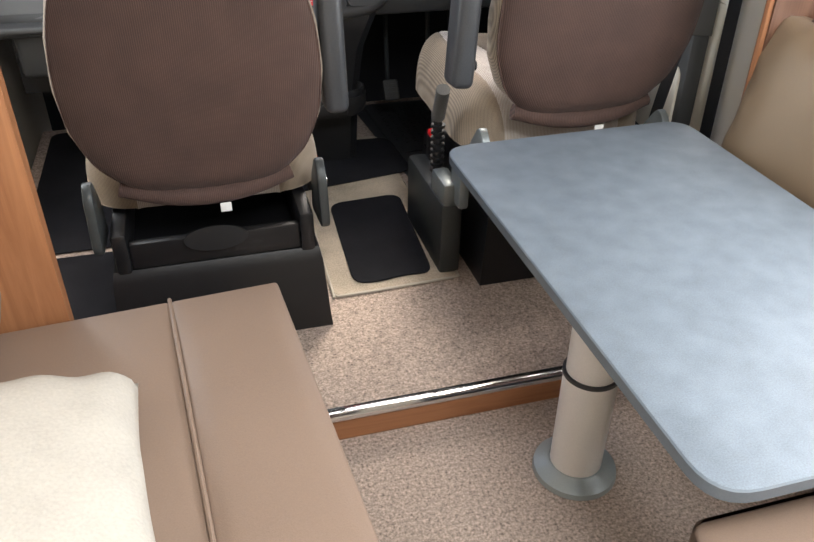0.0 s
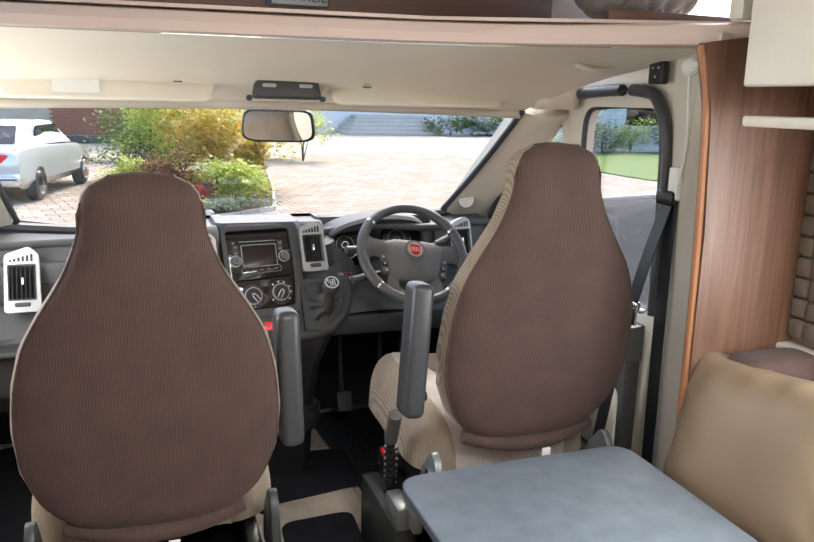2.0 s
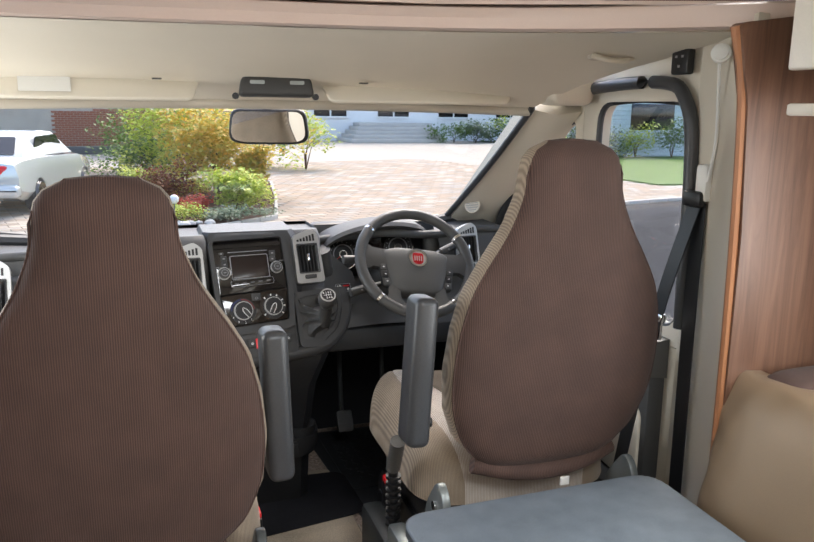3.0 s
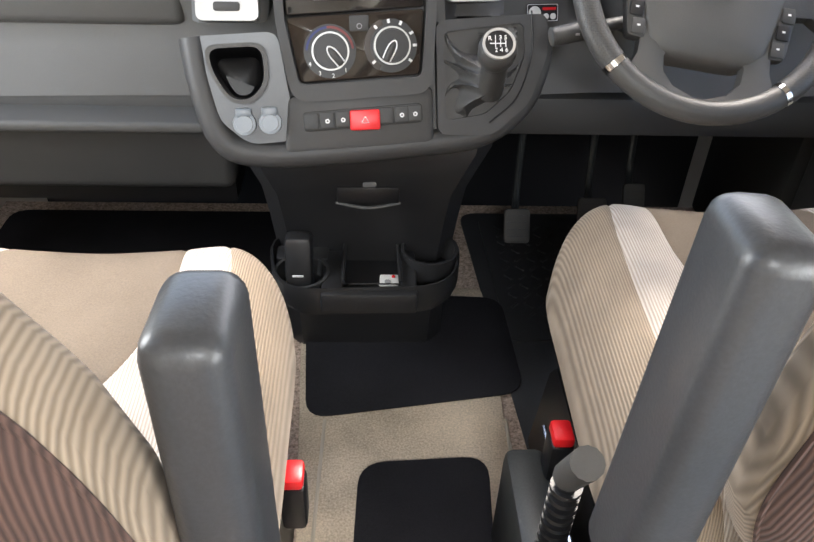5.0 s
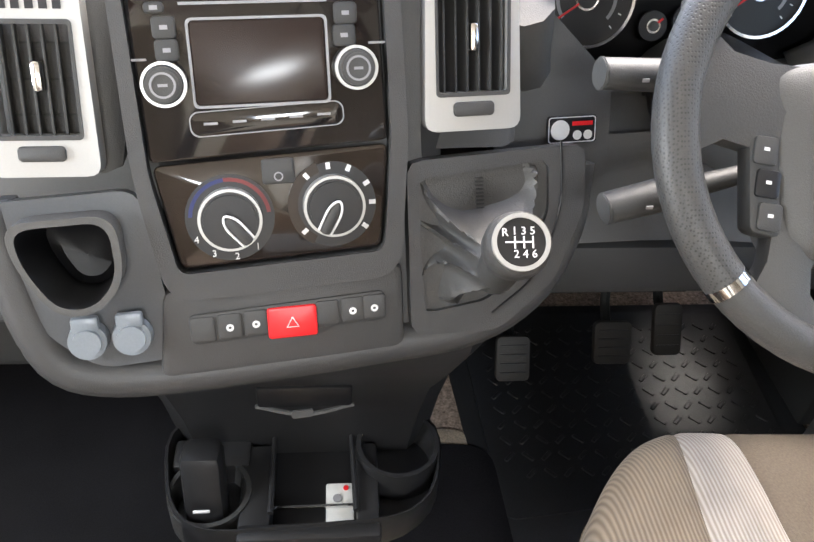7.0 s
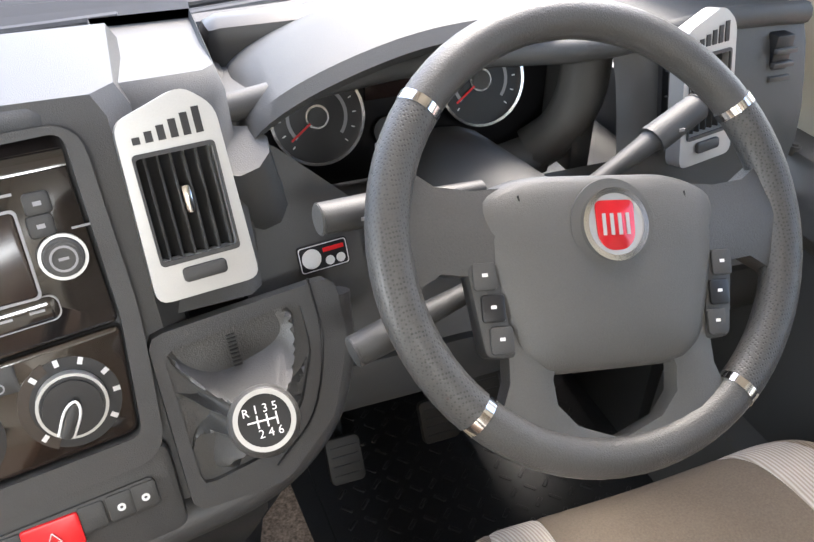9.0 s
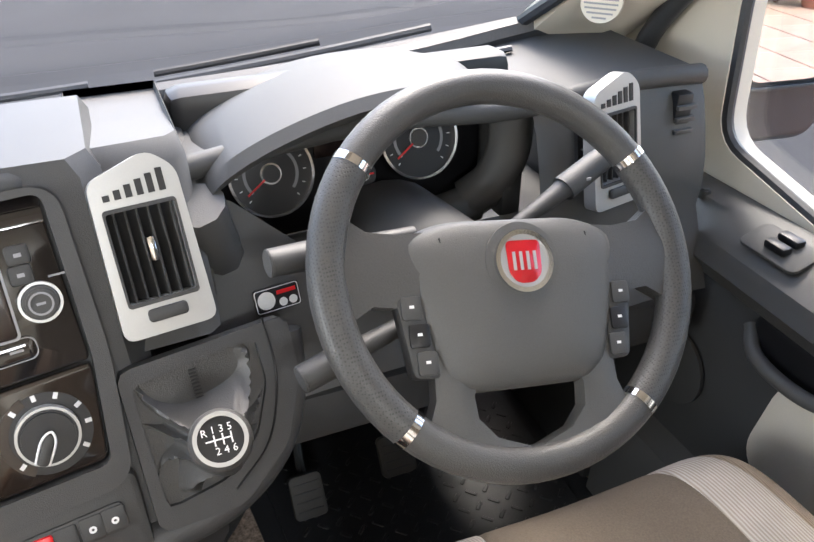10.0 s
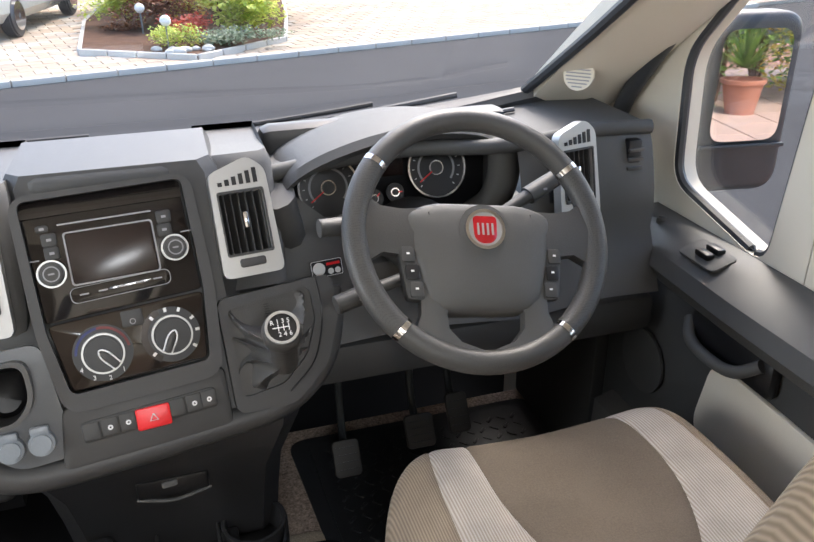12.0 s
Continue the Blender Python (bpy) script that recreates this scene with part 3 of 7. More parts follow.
part("heater_panel", put(prism(roundpoly(on_plate([(0.361, 0.8365), (0.570, 0.8445), (0.565, 0.755), (0.381, 0.749)], 0.47, 0.797), 0.008, 4), 0.010, None, 0.002), on_face(0.47, 0.797, -0.002)), "bronze_gloss", cen, "glossy brown-black heater panel")
scr = part("display", put(prism(rounded(0.114, 0.070, 0.004), 0.0115, None, 0.001), on_face(0.4575, 0.9155)), "screen", cen, "dark touch display, switched off")
part("display_frame", put(holed(rounded(0.119, 0.075, 0.005), rounded(0.1145, 0.0705, 0.004), 0.0118), on_face(0.4575, 0.9155)), "grey_mark", scr)
part("disc_slot", put(box(-0.062, 0.062, -0.0012, 0.0012, 0.004, 0.0088, 0), on_face(0.4535, 0.9605)), "grey_mark", cen)
band = [[tuple(Vector(face(x, z)) + FACE_N * o) for x in (0.347, 0.40, 0.45, 0.50, 0.559)] for z, o in ((0.971, 0.006), (0.973, 0.0095), (0.980, 0.0095), (0.988, 0.007), (0.995, 0.001), (1.0, -0.008), (1.002, -0.02))]
part("hood_band", loft(band, False, False), "gloss", cen, "glossy black band rolling over the panel's top")
for kx, kz in ((0.377, 0.901), (0.5405, 0.908)):
    kn = part("radio_knob", put(cyl(0.0165, 0.017, None, 32, 0.0150, 0.002), on_face(kx, kz, 0.008)), "dash_top", cen, "round radio knob with satin ring")
    part("ring", put(holed([(0.0192 * math.cos(a), 0.0192 * math.sin(a)) for a in np.linspace(0, 2 * math.pi, 32, False)], [(0.0166 * math.cos(a), 0.0166 * math.sin(a)) for a in np.linspace(0, 2 * math.pi, 32, False)], 0.007), on_face(kx, kz, 0.008)), "silver", kn)
    part("cap_ring", put(holed([(0.0108 * math.cos(a), 0.0108 * math.sin(a)) for a in np.linspace(0, 2 * math.pi, 28, False)], [(0.0090 * math.cos(a), 0.0090 * math.sin(a)) for a in np.linspace(0, 2 * math.pi, 28, False)], 0.0012), on_face(kx, kz, 0.0248)), "grey_mark", kn)
    part("symbol", put(box(-0.004, 0.004, -0.0012, 0.0012, 0, 0.0006, 0), on_face(kx, kz, 0.0248)), "grey_mark", kn)
    part("scale_mark", put(box(-0.009, 0.009, -0.001, 0.001, 0, 0.0006, 0), on_face(kx + (0.020 if kx > 0.45 else -0.022), kz + 0.019, 0.0085)), "grey_mark", cen)
for bx, bz, w, h in ((0.3725, 0.9580, 0.017, 0.010), (0.3795, 0.9435, 0.020, 0.019), (0.381, 0.9265, 0.020, 0.019), (0.531, 0.9505, 0.021, 0.019), (0.530, 0.9335, 0.021, 0.019)):
    b = part("radio_button", put(prism(rounded(w, h, 0.004), 0.010, None, 0.002), on_face(bx, bz, 0.0)), "dash_dark", cen)
    part("symbol", put(box(-0.0032, 0.0032, -0.0018, 0.0018, 0.010, 0.0105, 0), on_face(bx, bz)), "grey_mark", b)
part("button_bar", put(prism(rounded(0.134, 0.021, 0.008), 0.0105, None, 0.002), on_face(0.4625, 0.8705, 0, radians(2))), "gloss", cen)
part("bar_rim", put(holed(rounded(0.135, 0.022, 0.008), rounded(0.1332, 0.0202, 0.008), 0.0108), on_face(0.4625, 0.8705, 0, radians(2))), "grey_mark", cen)
for k in range(5):
    part("bar_symbol", put(box(-0.006, 0.006, -0.0011, 0.0011, 0.0105, 0.0111, 0), on_face(0.4625 + (k - 2) * 0.0245, 0.8705 + (k - 2) * 0.0008)), "grey_mark", cen)


def ringplate(r0, r1, t, m, seg=40, a0=0.0, a1=360.0):
    """A flat ring, or an arc of one, between two radii."""
    n = max(6, int(seg * (a1 - a0) / 360))
    an = [radians(a0 + (a1 - a0) * k / n) for k in range(n + 1)]
    rings = [[(r0 * math.cos(a), r0 * math.sin(a), 0), (r1 * math.cos(a), r1 * math.sin(a), 0), (r1 * math.cos(a), r1 * math.sin(a), t), (r0 * math.cos(a), r0 * math.sin(a), t)] for a in an]
    return put(loft(rings), m)


M["warm_mark"] = mat("dull_red_marking", (0.16, 0.02, 0.02), 0.5)
M["blue_mark"] = mat("blue_marking", (0.012, 0.02, 0.11), 0.5)
M["bronze"] = mat("bronze_film", (0.035, 0.027, 0.023), 0.2, 0.2, 0.1, 30, 0.02, 200)
for x, zd in ((0.426, 0.7905), (0.5195, 0.7955)):
    mk = on_face(x, zd, 0.008)
    dial = part("dial", ringplate(0.0, 0.040, 0.001, mk, 40), "black", cen)
    if x < 0.47:
        part("cold_band", ringplate(0.0335, 0.0370, 0.0016, mk, 40, 95, 175), "blue_mark", dial)
        part("warm_band", ringplate(0.0335, 0.0370, 0.0016, mk, 40, 5, 95), "warm_mark", dial)
        for num, a in (("1", -52), ("2", -85), ("3", -118), ("4", -150)):
            text(num, 0.009, mk @ Matrix.Translation((0.0365 * math.cos(radians(a)), 0.0365 * math.sin(radians(a)), 0.002)), "mark", dial, "numeral")
    else:
        part("film", ringplate(0.033, 0.042, 0.0014, mk, 40, 110, 240), "bronze", dial)
        for a in (95, 65, 30, 0, -38, 130, 220):
            part("symbol", put(box(-0.003, 0.003, -0.002, 0.002, 0, 0.0017, 0), mk @ Matrix.Translation((0.0365 * math.cos(radians(a)), 0.0365 * math.sin(radians(a)), 0.0004)) @ Matrix.Rotation(radians(a), 4, "Z")), "mark", dial)
    kb = part("heater_knob", put(cyl(0.0275, 0.016, None, 36, 0.0255, 0.002), mk), "black", cen, "round heater knob with bright rim")
    part("rim", ringplate(0.0248, 0.0285, 0.0125, mk, 40), "silver", kb)
    pt = mk @ Matrix.Rotation(radians(-142 if x < 0.47 else 152), 4, "Z")
    part("pointer", put(box(-0.0055, 0.0055, -0.006, 0.026, 0.014, 0.024, 0.004), pt), "dash_dark", kb)
    part("pointer_edge", tube([tuple(pt @ Vector(q)) for q in ((-0.006, 0.024, 0.020), (-0.0062, 0.002, 0.0225), (0.0, -0.0075, 0.023), (0.0062, 0.002, 0.0225), (0.006, 0.024, 0.020))], 0.0012, 6, 4), "mark", kb)
part("blank_button", put(prism(rounded(0.030, 0.024, 0.003), 0.0095, None, 0.002), on_face(0.470, 0.827)), "dash_dark", cen)
part("symbol", put(ringplate(0.003, 0.0042, 0.0008, Matrix.Translation((0, 0, 0.0115))), on_face(0.470, 0.823)), "grey_mark", cen)
# switch strip below the heater controls
part("band_plate", put(prism(roundpoly(on_plate([(0.362, 0.732), (0.586, 0.738), (0.590, 0.655), (0.355, 0.650)], 0.48, 0.69), 0.012, 5), 0.020, None, 0.006), on_face(0.48, 0.69, -0.010)), "dash_console", cen)
edge = [tuple(Vector(face(x, z)) - FACE_N * 0.012) for x, z in ((0.224, 0.815), (0.236, 0.745), (0.262, 0.675), (0.315, 0.652), (0.42, 0.650), (0.56, 0.655), (0.665, 0.664), (0.728, 0.70), (0.757, 0.755), (0.763, 0.815))]
part("lower_band", tube(edge, 0.022, 12, 5), "dash_console", cen)
strip = part("switch_strip", put(prism(rounded(0.186, 0.030, 0.006), 0.004, None, 0.002), on_face(0.4765, 0.698, 0.009, radians(2.2))), "dash_dark", cen)
for k, x in enumerate((-0.080, -0.0555, -0.0315, 0.036, 0.060, 0.081)):
    b = part("switch", put(prism(rounded(0.0225, 0.025, 0.003), 0.003, None, 0.0015), on_face(0.4765 + x, 0.698 + x * 0.035, 0.012)), "dash_dark", strip)
    if k not in (0, 3):
        part("symbol", put(ringplate(0.0014, 0.0036, 0.0005, Matrix.Translation((0, 0, 0.003))), on_face(0.4765 + x, 0.697 + x * 0.035, 0.012)), "mark", b)
hz = part("hazard_button", put(prism(rounded(0.047, 0.031, 0.003), 0.006, None, 0.0015), on_face(0.479, 0.6945, 0.010)), "red", cen, "bright red hazard warning button")
tri = [tuple(on_face(0.479, 0.6935, 0.0168) @ Vector((0.0065 * math.sin(a), 0.0065 * math.cos(a), 0))) for a in (0, 2.094, 4.189, 0)]
part("triangle", tube(tri, 0.0007, 6, 1, smooth=False), "mark", hz)
part("usb_slot", put(prism(rounded(0.022, 0.008, 0.003), 0.003), on_face(0.487, 0.600, 0.004)), "dash_dark", cen)
# lower column and tray
rings = []
for z, w, y in ((0.665, 0.22, 2.292), (0.63, 0.215, 2.284), (0.58, 0.198, 2.30), (0.52, 0.184, 2.332), (0.44, 0.178, 2.36), (0.34, 0.17, 2.38), (0.07, 0.165, 2.42)):
    rings.append([(XC + 0.01 - w, y + 0.03, z), (XC + 0.01 - w + 0.03, y, z), (XC + 0.01 + w - 0.03, y, z), (XC + 0.01 + w, y + 0.03, z), (XC + 0.01 + w, 2.72, z), (XC + 0.01 - w, 2.72, z)])
part("column", loft(rings), "charcoal", cen, "near-black lower column")
part("slot", box(0.43, 0.54, 2.315, 2.345, 0.510, 0.545, 0.004), "black", cen)
part("slot_lip", tube([(0.428, 2.318, 0.512), (0.485, 2.308, 0.508), (0.542, 2.318, 0.512)], 0.003, 6, 5), "dash_top", cen)
tray_o = roundpoly([(0.286, 2.42), (0.320, 2.235), (0.645, 2.25), (0.672, 2.42)], 0.075, 6)
tray_i = [(0.482 + (x - 0.482) * 0.965, 2.32 + (y - 2.32) * 0.93) for x, y in tray_o]
part("tray_base", prism(tray_i, 0.02, Matrix.Translation((0, 0, 0.318))), "black", cen)
part("tray_skirt", loft([[(x + (0.482 - x) * k, y + (2.33 - y) * k, z) for x, y in tray_o] for k, z in ((0.06, 0.315), (0.0, 0.335), (0.0, 0.372), (0.012, 0.380), (0.03, 0.380), (0.04, 0.372), (0.045, 0.336))], False), "charcoal", cen)
def cup(cx, cy, r, z0, z1):
    seg = 32
    prof = [(r, z0), (r + 0.004, z1), (r + 0.010, z1), (r + 0.010, z0)]
    return merge(loft([[(cx + p * math.cos(2 * math.pi * k / seg), cy + p * math.sin(2 * math.pi * k / seg), z) for k in range(seg)] for p, z in prof], False))


part("tray_deck", merge(box(0.40, 0.44, 2.235, 2.37, 0.33, 0.372, 0.006), box(0.545, 0.575, 2.235, 2.37, 0.33, 0.372, 0.006), box(0.40, 0.575, 2.228, 2.252, 0.33, 0.374, 0.006), box(0.31, 0.41, 2.335, 2.38, 0.33, 0.376, 0.006)), "charcoal", cen)
part("cup_holder", cup(0.602, 2.355, 0.045, 0.325, 0.388), "charcoal", cen, "round cup holder")
part("cup_holder", cup(0.362, 2.300, 0.042, 0.325, 0.374), "dash_dark", cen)
part("bin_rim", tube([(0.44, 2.262, 0.378), (0.44, 2.395, 0.385), (0.54, 2.40, 0.385), (0.545, 2.262, 0.378)], 0.004, 8, 1, smooth=False), "charcoal", cen)
part("tray_flap", box(0.335, 0.385, 2.268, 2.315, 0.33, 0.455, 0.012, 2, Matrix.Translation((0.36, 2.29, 0.38)) @ Matrix.Rotation(radians(-12), 4, "X") @ Matrix.Translation((-0.36, -2.29, -0.38))), "charcoal", cen)
part("flap_mark", box(0.350, 0.370, 2.256, 2.259, 0.392, 0.396, 0.001), "mark", cen)
rm = empty("remote_control", "small white remote control with a red button in the tray", "remote control", (0.525, 2.29, 0.338))
part("case", box(0.507, 0.543, 2.262, 2.322, 0.3385, 0.350, 0.003), "white", rm)
part("button", cyl(0.0035, 0.003, Matrix.Translation((0.533, 2.313, 0.349)), 12), "red", rm)
part("key_pad", cyl(0.006, 0.002, Matrix.Translation((0.522, 2.298, 0.3495)), 12), "grey_mark", rm)
part("clip", box(0.44, 0.545, 2.283, 2.287, 0.351, 0.356, 0.001), "chrome", rm, "thin metal bar across the case")
# cup pocket at the console's outer end


def apertured(outer, inner, t):
    """A plate with a hole, both outlines star-shaped round the hole's middle."""
    c = sum((Vector(p) for p in inner), Vector((0, 0))) / len(inner)

    def ring(poly):
        out = []
        for k in range(72):
            d = Vector((math.cos(2 * math.pi * k / 72), math.sin(2 * math.pi * k / 72)))
            best = 0.0
            for p, q in zip(poly, poly[1:] + poly[:1]):
                p, e = Vector(p) - c, Vector(q) - Vector(p)
                den = d.x * e.y - d.y * e.x
                if abs(den) > 1e-9:
                    s, f = (p.x * e.y - p.y * e.x) / den, (p.x * d.y - p.y * d.x) / den
                    if s > 0 and -1e-6 <= f <= 1 + 1e-6:
                        best = max(best, s)
            out.append(tuple(c + d * best))
        return out

    return holed(ring(list(outer)), ring(list(inner)), t)


M["cap_grey"] = mat("pale_blue_grey_plastic", (0.20, 0.225, 0.25), 0.3, 0, 0.08, 40, 0.1, 500)
M["pocket_grey"] = mat("satin_grey_plastic", (0.075, 0.08, 0.086), 0.30, 0, 0.1, 40, 0.15, 600)
pk = empty("cup_pocket", "angular dark cup pocket with two socket caps", "cup holder", (0.28, 2.33, 0.62))
po = roundpoly([(-0.046, 0.041), (0.044, 0.043), (0.046, -0.016), (0.020, -0.046), (-0.016, -0.044), (-0.042, 0.004)], 0.022, 5)
mp = on_face(0.289, 0.766, 0.006)
outl = roundpoly([(-0.072, 0.054), (0.062, 0.058), (0.082, -0.105), (0.008, -0.108), (-0.034, -0.070)], 0.018, 6)
part("back_plate", put(apertured(outl, [(x * 0.90, y * 0.90) for x, y in po], 0.014), on_face(0.289, 0.766, -0.008)), "pocket_grey", pk)
inner = [(x * 0.86, y * 0.86) for x, y in po]
part("rim", put(holed(po, inner, 0.028), mp), "dash", pk)
part("well", put(loft([[(x * k, y * k - d, z) for x, y in inner] for k, d, z in ((1.0, 0.0, 0.026), (0.93, 0.002, -0.02), (0.85, 0.008, -0.055), (0.6, 0.012, -0.062), (0.02, 0.014, -0.063))], False), mp), "black", pk, "", True)
for dx in (0.284, 0.322):
    cap = part("socket_cap", put(cyl(0.0185, 0.020, None, 24, 0.0165, 0.004), on_face(dx + 0.012, 0.6965, 0.004)), "cap_grey", pk, "pale blue-grey socket cap")
    part("tab", put(box(-0.012, 0.012, 0.010, 0.024, 0.008, 0.018, 0.003), on_face(dx + 0.012, 0.6965, 0.004)), "cap_grey", cap)
# air vents: silver bezels with dark vanes


def vent(x, z, y, w, h, yaw, slope, parent, tri=True):
    """One upright vent: bezel, vanes, slider, toothed top grille."""
    m = Matrix.Translation((x, y, z)) @ Matrix.Rotation(yaw, 4, "Z") @ Matrix.Rotation(radians(90) - slope, 4, "X")
    v = part("vent", put(holed(roundpoly([(-w * 0.5, -h * 0.5), (w * 0.5, -h * 0.5), (w * 0.46, h * 0.40), (w * 0.2, h * 0.52), (-w * 0.46, h * 0.40)], 0.012, 4), roundpoly([(-w * 0.36, -h * 0.30), (w * 0.36, -h * 0.30), (w * 0.36, h * 0.22), (0.0, h * 0.2201), (-w * 0.36, h * 0.22)], 0.003, 4), 0.020), m), "silver", parent, "silver-painted air vent with dark vanes")
    part("back", put(box(-w * 0.4, w * 0.4, -h * 0.32, h * 0.24, -0.022, -0.016, 0), m), "black", v)
    for k in range(6):
        xx = -w * 0.36 + w * 0.72 * (k + 0.5) / 6
        part("vane", put(box(-0.0012, 0.0012, -h * 0.30, h * 0.22, -0.012, 0.012, 0.0005, 1), m @ Matrix.Translation((xx, 0, 0)) @ Matrix.Rotation(radians(14), 4, "Y")), "dash_dark", v)
    for k in range(3):
        yy = -h * 0.30 + h * 0.52 * (k + 0.5) / 3
        part("cross_vane", put(box(-w * 0.36, w * 0.36, yy - 0.0008, yy + 0.0008, -0.015, -0.010, 0), m), "dash_dark", v)
    part("frame", put(holed(rounded(w * 0.76, h * 0.56, 0.004), rounded(w * 0.71, h * 0.515, 0.003), 0.003), m @ Matrix.Translation((0, -h * 0.04, 0.019))), "dash_dark", v)
    part("slider", put(box(-0.0045, 0.0045, -0.013, 0.013, 0.006, 0.020, 0.004), m @ Matrix.Translation((0.002, -h * 0.02, 0))), "chrome", v)
    part("wheel", put(prism(rounded(w * 0.42, 0.013, 0.004), 0.006, None, 0.002), m @ Matrix.Translation((0, -h * 0.385, 0.019))), "dash_dark", v)
    if tri:
        for k in range(6):
            hh = 0.006 + 0.0032 * k
            part("tooth", put(box(-0.0032, 0.0032, 0, hh, 0, 0.0016, 0), m @ Matrix.Translation((-w * 0.30 + k * w * 0.115, h * 0.285, 0.0195))), "black", v)
    return v


vent(0.644, 0.9305, 2.403, 0.092, 0.173, YAW, TILT, dash)
vent(0.276, 0.911, 2.352, 0.092, 0.173, radians(2), TILT, dash)
vent(1.222, 0.928, 2.452, 0.088, 0.168, radians(12), radians(12), dash)
vent(-0.265, 0.86, 2.415, 0.105, 0.20, radians(0), radians(18), dash)
part("screen_vent", box(1.345, 1.372, 2.47, 2.54, 0.85, 0.965, 0.003, 2), "black", dash)
structure("kick_panel", box(1.405, 1.485, 2.60, 3.0, 0.075, 0.778, 0.01), "dash_dark", "dark footwell side panel", "panel")
for k in range(6):
    part("screen_vent_bar", box(1.343, 1.374, 2.463, 2.4695, 0.860 + 0.017 * k, 0.866 + 0.017 * k, 0.001), "dash", dash)
for s in (-1, 1):
    hx = 0.644 if s > 0 else 0.276
    hy = 0.050 if s > 0 else 0.0
    part("vent_housing", loft([[(hx - w, y + hy, z), (hx - w + 0.012, y + hy - 0.012, z), (hx + w - 0.012, y + hy - 0.006, z), (hx + w, y + hy + 0.006, z), (hx + w, 2.66, z), (hx - w, 2.66, z)] for y, z, w in ((2.330, 0.828, 0.056), (2.345, 0.845, 0.058), (2.408, 0.995, 0.057), (2.43, 1.012, 0.052), (2.52, 1.002, 0.05))]), "dash", dash)
part("document_lid", box(0.350, 0.556, 2.425, 2.62, 0.975, 1.016, 0.018, 3), "dash_top", dash, "grey lid on top of the console")
part("lid_clip", tube([(XC - 0.09, 2.44, 1.0165), (XC - 0.05, 2.46, 1.0165), (XC - 0.04, 2.47, 1.0165), (XC + 0.02, 2.47, 1.0165), (XC + 0.03, 2.46, 1.0165), (XC + 0.06, 2.44, 1.0165)], 0.0015, 6, 2), "dash", dash)
part("phone_rest", box(XC - 0.09, XC + 0.06, 2.66, 2.69, 0.965, 0.985, 0.006), "flange", dash)
# instrument binnacle
bn = empty("instrument_cluster", "instrument cluster with two round dials under a hood", "instrument cluster", (0.92, 2.6, 0.85))
hood = [[(x, y + dy, z + dz) for x, y, z in spline([(0.706, 2.46, 0.925), (0.725, 2.445, 0.968), (0.79, 2.45, 0.998), (0.89, 2.47, 1.015), (0.99, 2.49, 1.013), (1.07, 2.51, 0.996), (1.103, 2.525, 0.972)], 5)] for dy, dz in ((0.0, -0.016), (-0.012, -0.004), (0.0, 0.008), (0.10, 0.014), (0.24, -0.015), (0.24, -0.04), (0.05, -0.022), (0.0, -0.016))]
part("hood", loft(hood, False, False), "dash_top", bn, "grey hood over the dials")
part("recess", box(0.70, 1.165, 2.60, 2.66, 0.79, 1.01, 0.02), "black", bn)
for x0, x1, y0 in ((0.690, 0.715, 2.48), (1.115, 1.145, 2.52)):
    part("recess_side", box(x0, x1, y0, 2.64, 0.80, 0.97, 0.006), "dash_dark", bn)
part("side_cowl", merge(tube([(0.70, 2.43, 0.95), (0.715, 2.46, 0.88), (0.74, 2.50, 0.83), (0.80, 2.53, 0.805)], 0.03, 10, 5), tube([(1.125, 2.53, 0.965), (1.13, 2.54, 0.90), (1.115, 2.55, 0.85), (1.08, 2.56, 0.82)], 0.03, 10, 5), tube([(0.78, 2.53, 0.805), (0.93, 2.54, 0.80), (1.09, 2.56, 0.815)], 0.028, 10, 5)), "dash", bn)
for gx, gz, red in ((0.811, 0.899, 215), (1.014, 0.915, 215), (0.932, 0.880, 0), (0.893, 0.872, 40)):
    r = 0.052 if red == 215 else 0.017
    gm = Matrix.Translation((gx, 2.585 - (0.01 if red != 215 else 0), gz)) @ Matrix.Rotation(radians(72), 4, "X")
    g = part("dial", ringplate(0, r, 0.004, gm), "black", bn, "round black dial with red needle")
    if red == 215:
        part("rim", ringplate(r, r + 0.0035, 0.010, gm), "chrome", g)
        for k in range(13):
            a = radians(225 - k * 22.5)
            part("tick", put(box(-0.0006, 0.0006, -0.004, 0.0, 0.004, 0.0048, 0), gm @ Matrix.Translation((0.046 * math.cos(a), 0.046 * math.sin(a), 0)) @ Matrix.Rotation(a - math.pi / 2, 4, "Z")), "mark", g)
        part("numeral_band", ringplate(0.032, 0.036, 0.0043, gm, 40, -40, 220), "grey_mark", g)
    part("needle", put(box(0.0, r * 0.78, -0.0011, 0.0011, 0.0055, 0.007, 0), gm @ Matrix.Rotation(radians(red), 4, "Z")), "red", g)
    part("boss", put(cyl(r * 0.16 + 0.003, 0.009, None, 20, None, 0.001), gm), "dash_top", g)
    part("boss_ring", ringplate(r * 0.16 + 0.003, r * 0.16 + 0.0055, 0.006, gm), "chrome", g)
part("mid_display", box(0.872, 0.955, 2.592, 2.598, 0.905, 0.955, 0.002), "screen", bn)
